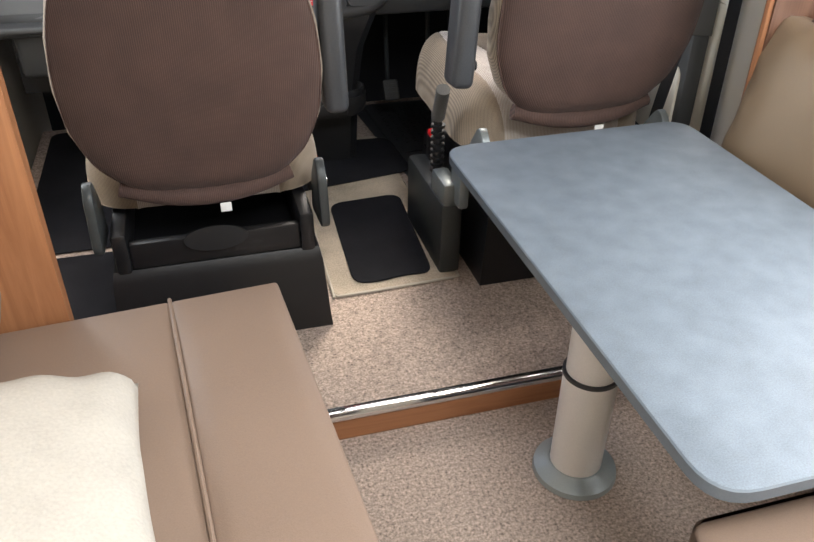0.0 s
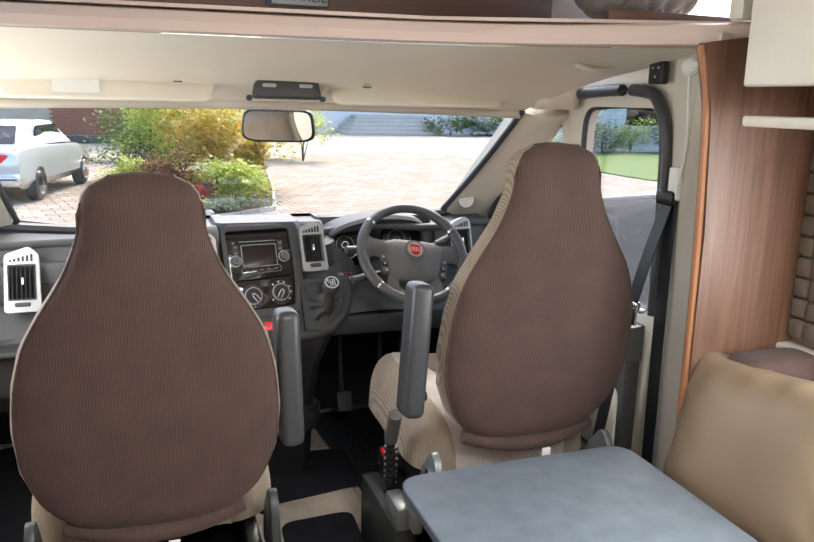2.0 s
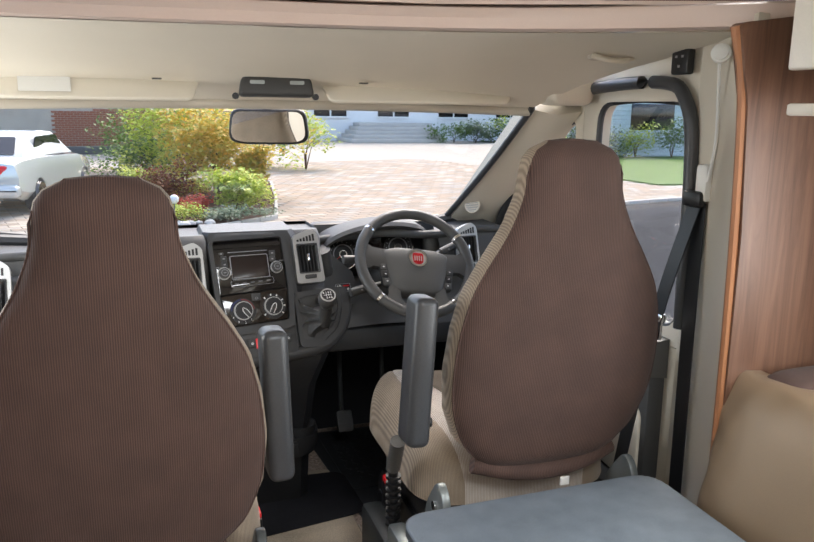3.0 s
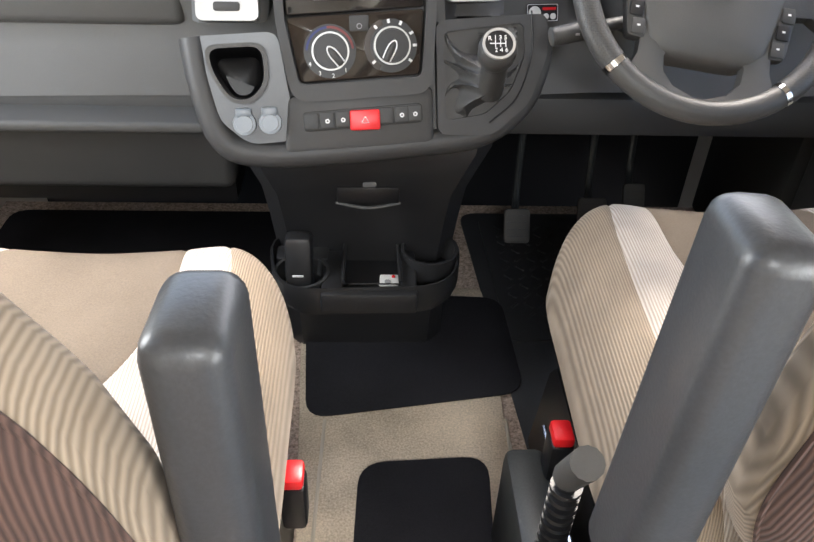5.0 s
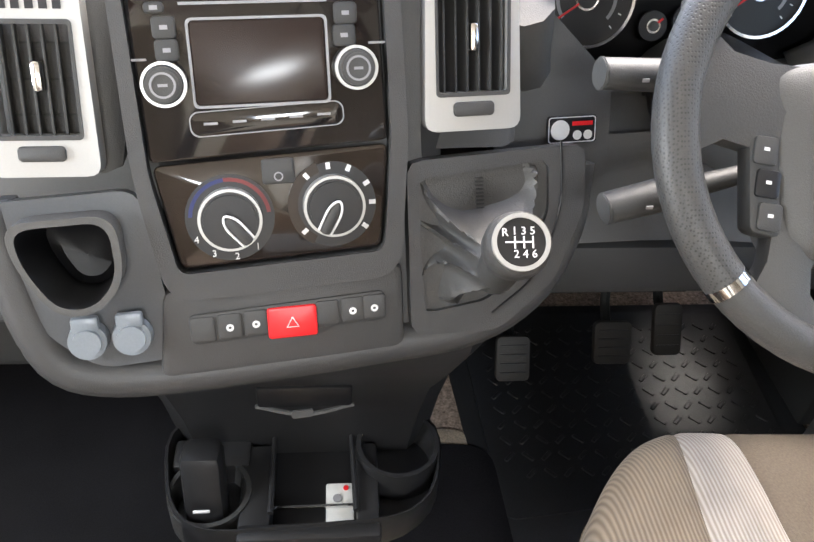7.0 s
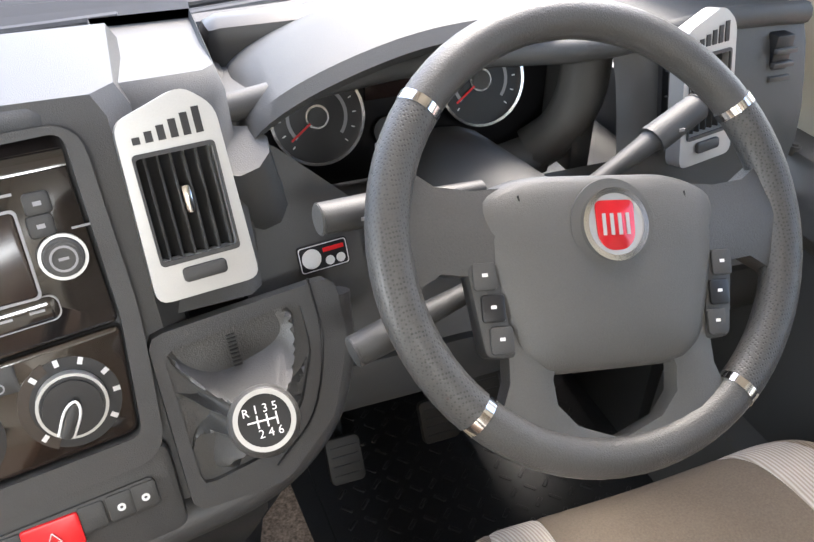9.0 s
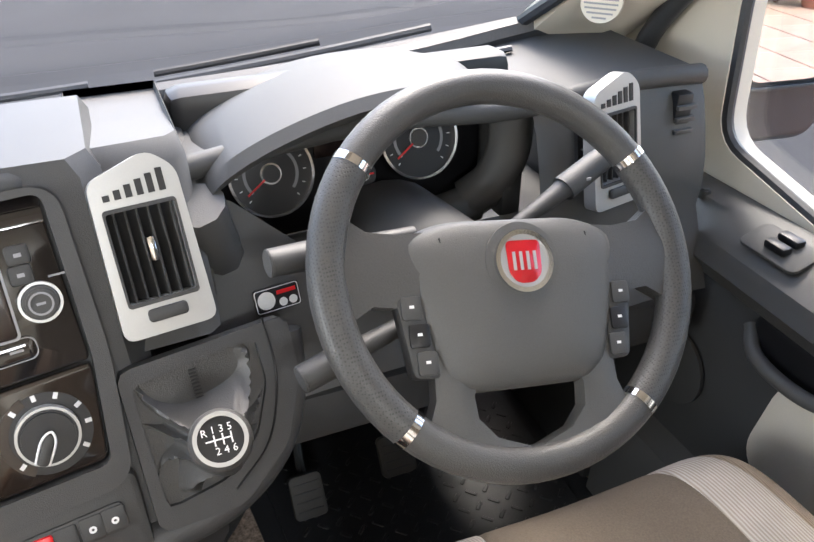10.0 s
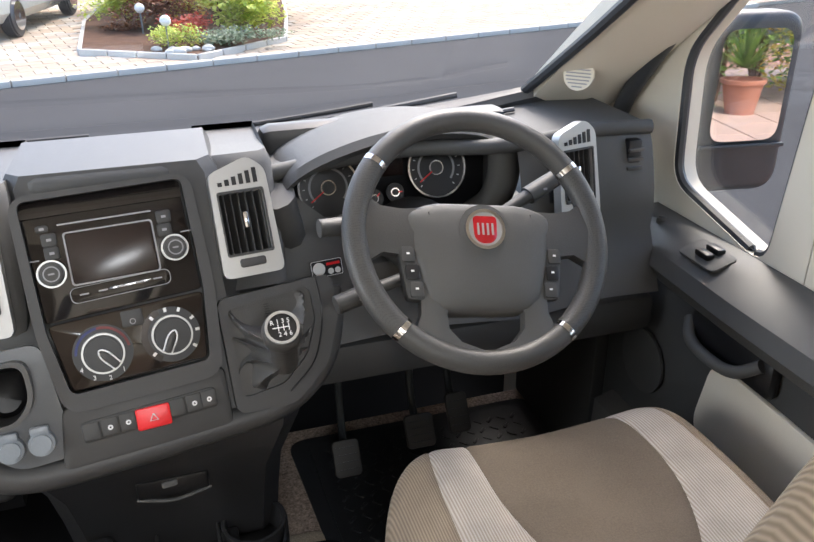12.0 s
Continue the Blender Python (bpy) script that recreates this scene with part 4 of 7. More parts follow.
# left-hand shelf, glove box, lower edge
gb = empty("glove_box", "dark grey glove box with an open shelf", "glove box", (0.0, 2.5, 0.6))
part("lid", box(-0.42, 0.185, 2.435, 2.50, 0.775, 0.905, 0.02, 3), "dash", gb)
part("lid_groove", box(-0.42, 0.10, 2.4325, 2.437, 0.840, 0.8425, 0), "black", gb)
part("shelf_back", box(-0.42, 0.20, 2.58, 2.62, 0.62, 0.79, 0.01), "dash_dark", gb)
part("shelf", box(-0.45, 0.225, 2.335, 2.60, 0.632, 0.652, 0.008, 3), "dash_top", gb)
part("lower_lid", box(-0.42, 0.235, 2.42, 2.50, 0.47, 0.628, 0.02, 3), "dash_dark", gb)
part("lower_handle", box(-0.05, 0.09, 2.412, 2.424, 0.592, 0.602, 0.003), "dash_top", gb)
# Solid black block that stands for the shade in the space behind the lid.
part("unlit_fill", box(-0.44, 0.22, 2.50, 3.1, 0.40, 0.62, 0), "black", gb)
# driver's knee panel, key slot
kn = empty("knee_panel", "dark grey knee panel below the steering column", "panel", (1.05, 2.5, 0.6))
part("panel", loft([[(x, y, z) for x in (0.70, 0.9, 1.1, 1.25, 1.345)] for y, z in ((2.50, 0.82), (2.46, 0.74), (2.44, 0.70), (2.47, 0.66), (2.60, 0.62), (2.9, 0.62))], False, False), "dash", kn)
part("opening", box(0.78, 0.92, 2.425, 2.47, 0.690, 0.735, 0.008), "black", kn)
part("opening_lip", tube([(0.775, 2.428, 0.690), (0.85, 2.42, 0.685), (0.925, 2.43, 0.70)], 0.003, 6, 4), "dash_top", kn)
part("column_cowl", loft([[(0.953 + r * math.cos(a), y + 0.0, zc + 0.8 * r * math.sin(a)) for a in np.linspace(0, 2 * math.pi, 20, False)] for y, zc, r in ((2.265, 0.872, 0.052), (2.32, 0.862, 0.066), (2.42, 0.838, 0.075), (2.56, 0.81, 0.08))]), "dash_dark", kn)
stk = empty("warning_sticker", "small black sticker with white gauge and red lettering", "sticker", (0.765, 2.42, 0.85))
ms = Matrix.Translation((0.772, 2.430, 0.816)) @ Matrix.Rotation(YAW, 4, "Z") @ Matrix.Rotation(radians(68), 4, "X")
part("panel_wedge", put(prism(roundpoly([(-0.085, -0.055), (0.045, -0.055), (0.045, 0.05), (-0.03, 0.125), (-0.085, 0.125)], 0.012), 0.05), ms @ Matrix.Translation((0, 0, -0.054))), "dash", kn)
part("backing", put(prism(rounded(0.055, 0.029, 0.003), 0.0016), ms), "black", stk)
part("border", put(holed(rounded(0.053, 0.027, 0.003), rounded(0.0512, 0.0252, 0.003), 0.002), ms), "mark", stk)
part("disc", put(cyl(0.0105, 0.0022, None, 24), ms @ Matrix.Translation((-0.0135, 0, 0))), "white", stk)
for dx in (0.006, 0.018):
    part("dot", put(cyl(0.005, 0.0022, None, 16), ms @ Matrix.Translation((dx, -0.006, 0))), "white", stk)
part("line", put(box(0.0, 0.023, 0.004, 0.0085, 0, 0.0022, 0), ms), "red", stk)

# ---- gear lever ----
gl = empty("gear_lever", "gear lever in a black leather gaiter with a round knob", "gear lever", (0.645, 2.30, 0.66))
gm = on_face(0.660, 0.752, 0.006)
ga_o = roundpoly(on_plate([(0.587, 0.828), (0.764, 0.834), (0.768, 0.775), (0.742, 0.708), (0.685, 0.664), (0.596, 0.668)], 0.660, 0.752), 0.014, 6)
ga_i = roundpoly(on_plate([(0.598, 0.812), (0.727, 0.822), (0.731, 0.775), (0.712, 0.728), (0.672, 0.695), (0.608, 0.688)], 0.660, 0.752), 0.010, 6)
part("surround", put(apertured(ga_o, ga_i, 0.018), gm @ Matrix.Translation((0, 0, -0.012))), "dash_console", gl, "grey plastic surround of the gaiter")
part("surround_joint", tube([tuple(gm @ Vector((*q, 0.0065))) for q in on_plate([(0.738, 0.838), (0.742, 0.78), (0.722, 0.718), (0.678, 0.682)], 0.660, 0.752)], 0.0014, 6, 5), "black", gl)
# leather sags between sharp folds that run from the frame's corners to the collar
RIDGES = [22, 58, 128, 158, 214, 252, 300, 345]


def sag(a):
    """0 on a fold, 1 midway between two."""
    a = math.degrees(a) % 360
    run = [RIDGES[-1] - 360] + RIDGES + [RIDGES[0] + 360]
    for p, q in zip(run, run[1:]):
        if p <= a < q:
            t = (a - p) / (q - p)
            return math.sin(math.pi * t) ** 0.8 * min(1.0, (q - p) / 45)
    return 0.0


def edge_at(poly, a):
    d, best = Vector((math.cos(a), math.sin(a))), 0.02
    for p, q in zip(poly, poly[1:] + poly[:1]):
        p, e = Vector(p), Vector(q) - Vector(p)
        den = d.x * e.y - d.y * e.x
        if abs(den) > 1e-9:
            k, f = (p.x * e.y - p.y * e.x) / den, (p.x * d.y - p.y * d.x) / den
            if k > 0 and -1e-6 <= f <= 1 + 1e-6:
                best = max(best, k)
    return best


rings, NA = [], 120
for k in range(19):
    t = k / 18
    ring = []
    for i in range(NA):
        a = 2 * math.pi * i / NA
        twist = a + 0.35 * math.sin(math.pi * t) * math.sin(2 * a + 0.6)
        r0 = edge_at(ga_i, a) + 0.003
        r = r0 * (1 - t) ** 1.1 + 0.019 * (1 - (1 - t) ** 1.1)
        dip = 0.034 * math.sin(math.pi * t ** 0.75) * sag(twist + 0.25 * t)
        lift = 0.010 * math.sin(math.pi * t) * (1 - sag(twist + 0.25 * t))
        ring.append((r * math.cos(a) + 0.004 * t, r * math.sin(a) - 0.014 * t, 0.062 * t ** 1.7 - dip * (1 - 0.3 * t) + lift))
    rings.append(ring)
part("gaiter", put(loft(rings), gm), "leather", gl, "creased black leather gaiter")
for k in range(9):
    part("stitch", put(box(-0.004, 0.004, -0.0007, 0.0007, 0, 0.0012, 0), gm @ Matrix.Translation((0.002, 0.062 - 0.0035 * k, 0.001 + 0.0006 * k))), "black", gl)
kd = Vector((-0.04, -0.68, 0.73)).normalized()
kc = Vector((0.665, 2.195, 0.846))
km = Matrix.Translation(kc) @ kd.to_track_quat("Z", "Y").to_matrix().to_4x4()
base = Vector(gm @ Vector((0.004, -0.014, 0.055)))
part("collar", tube([tuple(base - (kc - base) * 0.2), tuple(base.lerp(kc, 0.5)), tuple(kc)], lambda t: 0.021 - 0.003 * t, 14, 5), "leather", gl)
prof = [(0.014, -0.048), (0.020, -0.038), (0.0265, -0.020), (0.0275, -0.004), (0.0255, 0.008), (0.0225, 0.0115)]
knob = part("knob", put(loft([[(r * math.cos(2 * math.pi * k / 28), r * math.sin(2 * math.pi * k / 28), z) for k in range(28)] for r, z in prof]), km), "leather", gl, "grained grey-black leather knob")
part("cap", put(cyl(0.0195, 0.003, None, 28), km @ Matrix.Translation((0, 0, 0.0105))), "black", knob)
part("cap_ring", ringplate(0.0192, 0.0228, 0.0045, km @ Matrix.Translation((0, 0, 0.0105))), "silver", knob)
# the knob's pattern stands upright for the driver
up = (Vector((0.0, 0.78, 0.62)) - kd * Vector((0.0, 0.78, 0.62)).dot(kd)).normalized()
side = up.cross(kd)
tm = Matrix.Translation(kc + kd * 0.0142) @ Matrix((side, up, kd)).transposed().to_4x4()
for ch, x, y in (("R", -0.0125, 0.0075), ("1", -0.005, 0.0085), ("3", 0.002, 0.0085), ("5", 0.009, 0.0085), ("2", -0.004, -0.0095), ("4", 0.003, -0.0095), ("6", 0.010, -0.0095)):
    text(ch, 0.0088, tm @ Matrix.Translation((x, y, 0)), "mark", knob, "numeral")
for x in (-0.005, 0.002, 0.009):
    part("gate_line", put(box(x - 0.0006, x + 0.0006, -0.005, 0.0045, 0, 0.0006, 0), tm), "mark", knob)
part("gate_line", put(box(-0.0125, 0.009, -0.0006, 0.0006, 0, 0.0006, 0), tm), "mark", knob)

# ---- steering wheel ----
sw = empty("steering_wheel", "black leather steering wheel with chrome inserts", "steering wheel", (0.953, 2.205, 0.94))
WM = Matrix.Translation((0.953, 2.219, 0.933)) @ Matrix.Rotation(radians(1.7), 4, "Z") @ Matrix.Rotation(radians(50.6), 4, "X") @ Matrix.Rotation(radians(-9.5), 4, "Z")


def wheel_at(a, r=0.178, z=0.0):
    return WM @ Vector((r * math.cos(radians(a)), r * math.sin(radians(a)), z))


def rim(a0, a1, r, grow=0.0):
    n = max(4, int((a1 - a0) / 5))
    rings = []
    for k in range(n + 1):
        a = radians(a0 + (a1 - a0) * k / n)
        d = Vector((math.cos(a), math.sin(a), 0))
        rings.append([WM @ (d * (0.178 + (r + grow) * math.cos(b)) + Vector((0, 0, (r * 0.95 + grow) * math.sin(b)))) for b in np.linspace(0, 2 * math.pi, 14, False)])
    return loft(rings)


M["perf"] = mat("perforated_leather", (0.058, 0.057, 0.055), 0.45, 0, 0.2, 60, 0.6, 500)


def perforate(m, pitch):
    """Punches a grain of small dark holes into a leather."""
    nt, b = m.node_tree, m.node_tree.nodes["Principled BSDF"]
    co, vo, r, mul = (nt.nodes.new("ShaderNode" + k) for k in ("TexCoord", "TexVoronoi", "MapRange", "VectorMath"))
    vo.inputs["Scale"].default_value, vo.inputs["Randomness"].default_value = 1 / pitch, 0.25
    nt.links.new(co.outputs["Object"], vo.inputs["Vector"])
    r.inputs[1].default_value, r.inputs[2].default_value, r.inputs[3].default_value, r.inputs[4].default_value = 0.2, 0.42, 0.45, 1.0
    nt.links.new(vo.outputs["Distance"], r.inputs[0])
    mul.operation = "SCALE"
    nt.links.new(b.inputs["Base Color"].links[0].from_socket, mul.inputs[0])
    nt.links.new(r.outputs[0], mul.inputs["Scale"])
    nt.links.new(mul.outputs[0], b.inputs["Base Color"])
    bump = nt.nodes.new("ShaderNodeBump")
    bump.inputs["Strength"].default_value, bump.inputs["Distance"].default_value = 0.5, 0.0008
    nt.links.new(r.outputs[0], bump.inputs["Height"])
    nt.links.new(bump.outputs[0], b.inputs["Normal"])


perforate(M["perf"], 0.0026)
part("rim_top", rim(36, 145, 0.0170), "leather", sw)
part("rim_bottom", rim(228, 310, 0.0170), "leather", sw)
part("rim_side", rim(145, 228, 0.0176), "perf", sw, "perforated leather grip")
part("rim_side", rim(-50, 36, 0.0176), "perf", sw, "perforated leather grip")
for a in (36, 145, 228, 310):
    part("chrome_insert", rim(a - 1.3, a + 1.3, 0.0168, 0.0012), "chrome", sw, "narrow chrome insert")
hub_o = roundpoly([(-0.115, 0.030), (-0.07, 0.048), (0.07, 0.048), (0.115, 0.030), (0.098, -0.045), (0.083, -0.098), (0.064, -0.110), (-0.064, -0.110), (-0.083, -0.098), (-0.098, -0.045)], 0.022, 5)
hub = part("hub", put(loft([[(x * k, -0.03 + (y + 0.03) * k, z) for x, y in hub_o] for k, z in ((0.97, -0.042), (1.0, -0.02), (1.0, -0.008), (0.985, 0.0), (0.955, 0.0055), (0.90, 0.0095), (0.78, 0.013), (0.55, 0.0155), (0.28, 0.0168), (0.02, 0.017))]), WM), "dash", sw, "grey domed airbag cover")
for s in (-1, 1):
    part("spoke", put(loft([[(s * x, y0 + (y1 - y0) * q, z) for q, z in ((0, -0.016), (0, 0.004), (0.5, 0.010), (1, 0.004), (1, -0.016))] for x, y0, y1 in ((0.080, -0.045, 0.038), (0.110, -0.030, 0.036), (0.140, -0.026, 0.040), (0.160, -0.038, 0.054), (0.178, -0.062, 0.078))]), WM), "leather", sw)
    part("lower_spoke", put(loft([[(s * (x0 + (x1 - x0) * q), y, z) for q, z in ((0, -0.014), (0, 0.004), (0.5, 0.008), (1, 0.004), (1, -0.014))] for y, x0, x1 in ((-0.070, 0.040, 0.090), (-0.112, 0.056, 0.092), (-0.132, 0.054, 0.100), (-0.150, 0.038, 0.104), (-0.164, 0.0, 0.088))]), WM), "dash", sw)
    part("groove", tube([tuple(WM @ Vector((s * x, y, z))) for x, y, z in ((0.075, 0.030, 0.0110), (0.072, -0.01, 0.0130), (0.060, -0.078, 0.0120))], 0.0011, 6, 4), "black", hub)
    pod = part("button_pod", put(prism(roundpoly([(s * 0.096, -0.014), (s * 0.121, -0.018), (s * 0.110, -0.092), (s * 0.084, -0.094)], 0.006, 3), 0.020, None, 0.004), WM @ Matrix.Translation((0, 0, -0.014))), "dash_dark", sw)
    for k in range(3):
        part("button", put(prism(rounded(0.019, 0.021, 0.003), 0.003, None, 0.001), WM @ Matrix.Translation((s * (0.107 - 0.005 * k), -0.030 - 0.0245 * k, 0.0055))), "black" if k == 1 else "dash_dark", pod)
        part("symbol", put(box(-0.0022, 0.0022, -0.0013, 0.0013, 0, 0.0006, 0), WM @ Matrix.Translation((s * (0.107 - 0.005 * k), -0.029 - 0.0245 * k, 0.0082))), "mark", pod)
part("badge_seat", ringplate(0, 0.037, 0.003, WM @ Matrix.Translation((0.002, 0.004, 0.0138))), "dash", hub)
part("badge_rim", ringplate(0.0245, 0.029, 0.007, WM @ Matrix.Translation((0.002, 0.004, 0.0148))), "chrome", hub)
bd = part("badge", ringplate(0, 0.0248, 0.005, WM @ Matrix.Translation((0.002, 0.004, 0.0148))), "silver", hub, "round silver badge with a red shield")
part("shield", put(prism(roundpoly([(-0.0175, 0.019), (0.0175, 0.019), (0.0165, -0.012), (0.008, -0.0205), (-0.008, -0.0205), (-0.0165, -0.012)], 0.006, 4), 0.0012, None, 0.0004), WM @ Matrix.Translation((0.002, 0.004, 0.0196))), "red_badge", bd, "red enamel shield")
for k in range(4):
    part("bar", put(box(-0.0015, 0.0015, -0.0085, 0.0085, 0, 0.0010, 0), WM @ Matrix.Translation((-0.0085 + 0.007 * k, 0.004, 0.0205))), "silver", bd)
part("embossed_frame", put(holed(rounded(0.058, 0.017, 0.002), rounded(0.0565, 0.0155, 0.002), 0.0012), WM @ Matrix.Translation((0, -0.070, 0.0136))), "dash_top", hub)
part("embossed_bar", put(box(-0.022, 0.022, -0.0025, 0.0025, 0, 0.001, 0), WM @ Matrix.Translation((0, -0.070, 0.0136))), "dash_top", hub)
for a, b, nm in (((0.90, 2.33, 0.925), (0.746, 2.312, 0.936), "indicator_stalk"), ((0.90, 2.275, 0.868), (0.752, 2.247, 0.844), "lamp_stalk"), ((1.00, 2.32, 0.905), (1.138, 2.35, 0.958), "wiper_stalk")):
    st = tagged(empty(nm, "black column stalk with a thick switch end", "stalk", a), group="column stalks")
    A, B = Vector(a), Vector(b)
    part("arm", tube([a, tuple(A.lerp(B, 0.5)), tuple(A.lerp(B, 0.62))], lambda t: 0.009 + 0.005 * t, 12, 4, 0.8), "dash_dark", st)
    part("switch_end", tube([tuple(A.lerp(B, 0.60)), tuple(A.lerp(B, 0.97)), tuple(B)], lambda t: 0.0165 - 0.002 * t, 14, 4, 0.85), "dash_dark", st)
    part("end_cap", cyl(0.014, 0.003, Matrix.Translation(B) @ (B - A).to_track_quat("Z", "Y").to_matrix().to_4x4(), 20, None, 0.001), "dash_top", st)
    mid = A.lerp(B, 0.78)
    part("symbol", box(mid.x - 0.003, mid.x + 0.003, mid.y - 0.0165, mid.y - 0.014, mid.z + 0.001, mid.z + 0.004, 0), "grey_mark", st)

# ---- pedals ----
for x, z, w, h in ((0.826, 0.25, 0.060, 0.080), (0.995, 0.285, 0.066, 0.075), (1.085, 0.315, 0.05, 0.090)):
    pd = tagged(empty("pedal", "grey rubber-faced foot pedal", "pedal", (x, 2.62, z)), group="foot pedals")
    m = Matrix.Translation((x, 2.635, z)) @ Matrix.Rotation(radians(58), 4, "X")
    part("pad", put(prism(rounded(w, h, 0.010), 0.016, None, 0.004), m), "dash_top", pd)
    for k in range(4):
        part("rib", put(box(-w * 0.4, w * 0.4, -0.001, 0.001, 0.0155, 0.0175, 0), m @ Matrix.Translation((0, (k - 1.5) * h * 0.2, 0))), "rubber", pd)
    part("arm", tube([(x, 2.655, z), (x + 0.01, 2.73, z + 0.05), (x + 0.02, 2.80, z + 0.30)], 0.009, 8, 4), "dark_steel", pd)

# ---- cab floor mats ----
def floor_mat(name, outline, z, t, material, label):
    return solid(name, prism(outline, t, Matrix.Translation((0, 0, z)), 0.003), material, label, "mat")


floor_mat("aisle_rug", roundpoly([(0.385, 1.565), (0.752, 1.575), (0.765, 2.62), (0.325, 2.62)], 0.04), 0.0705, 0.006, "rug", "pale beige carpet rug with bound edge in the cab aisle")
solid("rug_binding", tube([(0.40, 2.2, 0.075), (0.386, 1.62, 0.075), (0.39, 1.573, 0.075), (0.44, 1.566, 0.075), (0.70, 1.574, 0.075), (0.748, 1.583, 0.075), (0.754, 1.64, 0.075), (0.762, 2.2, 0.075)], 0.004, 8, 5), "trim_shade", "stitched binding round the aisle rug", "binding")
floor_mat("aisle_mat", roundpoly([(0.450, 1.612), (0.52, 1.600), (0.60, 1.616), (0.685, 1.606), (0.715, 2.105), (0.470, 2.090)], 0.05), 0.0775, 0.006, "black_mat", "black carpet mat lying on the aisle rug")
floor_mat("console_mat", roundpoly([(0.362, 2.200), (0.812, 2.270), (0.800, 2.575), (0.335, 2.60)], 0.05), 0.0775, 0.006, "black_mat", "black carpet mat below the console")
floor_mat("driver_mat", roundpoly([(0.80, 2.05), (1.42, 2.05), (1.42, 2.95), (0.73, 2.95)], 0.05), 0.0715, 0.006, "rubber", "black rubber driver's floor mat")
floor_mat("passenger_mat", roundpoly([(-0.48, 2.0), (0.32, 2.0), (0.30, 2.95), (-0.48, 2.95)], 0.05), 0.0715, 0.006, "black_mat", "black passenger floor mat")
# Black sheet added over the carpet: the gap's shade put in as colour.
floor_mat("dark_gap_sheet", roundpoly([(-0.50, 1.15), (-0.185, 1.15), (-0.185, 1.97), (-0.50, 1.97)], 0.02), 0.0715, 0.006, "black_mat", "black sheet standing for the shade between the seat plinth and the cab door")
tp = empty("tread_plate", "black diamond-pattern rubber tread plate under the pedals", "mat", (1.05, 2.62, 0.078))
part("sheet", prism(roundpoly([(0.80, 2.42), (1.36, 2.48), (1.38, 2.92), (0.78, 2.92)], 0.03), 0.004, Matrix.Translation((0, 0, 0.078))), "rubber", tp)
bar = None
for i in range(16):
    for j in range(11):
        m = Matrix.Translation((0.83 + 0.034 * i, 2.51 + 0.036 * j, 0.082)) @ Matrix.Rotation(radians(45 if (i + j) % 2 else -45), 4, "Z")
        if bar is None:
            bar = part("tread_bar", box(-0.012, 0.012, -0.004, 0.004, 0, 0.003, 0.0015, 1), "rubber", tp)
            me_bar = bar.data
            bar.matrix_world = m
        else:
            o = new("tread_bar", me_bar)
            o.parent = tp
            o.matrix_parent_inverse = bar.matrix_parent_inverse
            o.matrix_basis = m

# ---- cab seats ----
PROF = ((0.0, 0.055), (0.012, 0.085), (0.04, 0.106), (0.12, 0.118), (0.19, 0.146), (0.27, 0.198), (0.34, 0.236), (0.42, 0.256), (0.52, 0.266), (0.62, 0.258), (0.70, 0.228), (0.76, 0.175), (0.80, 0.12))


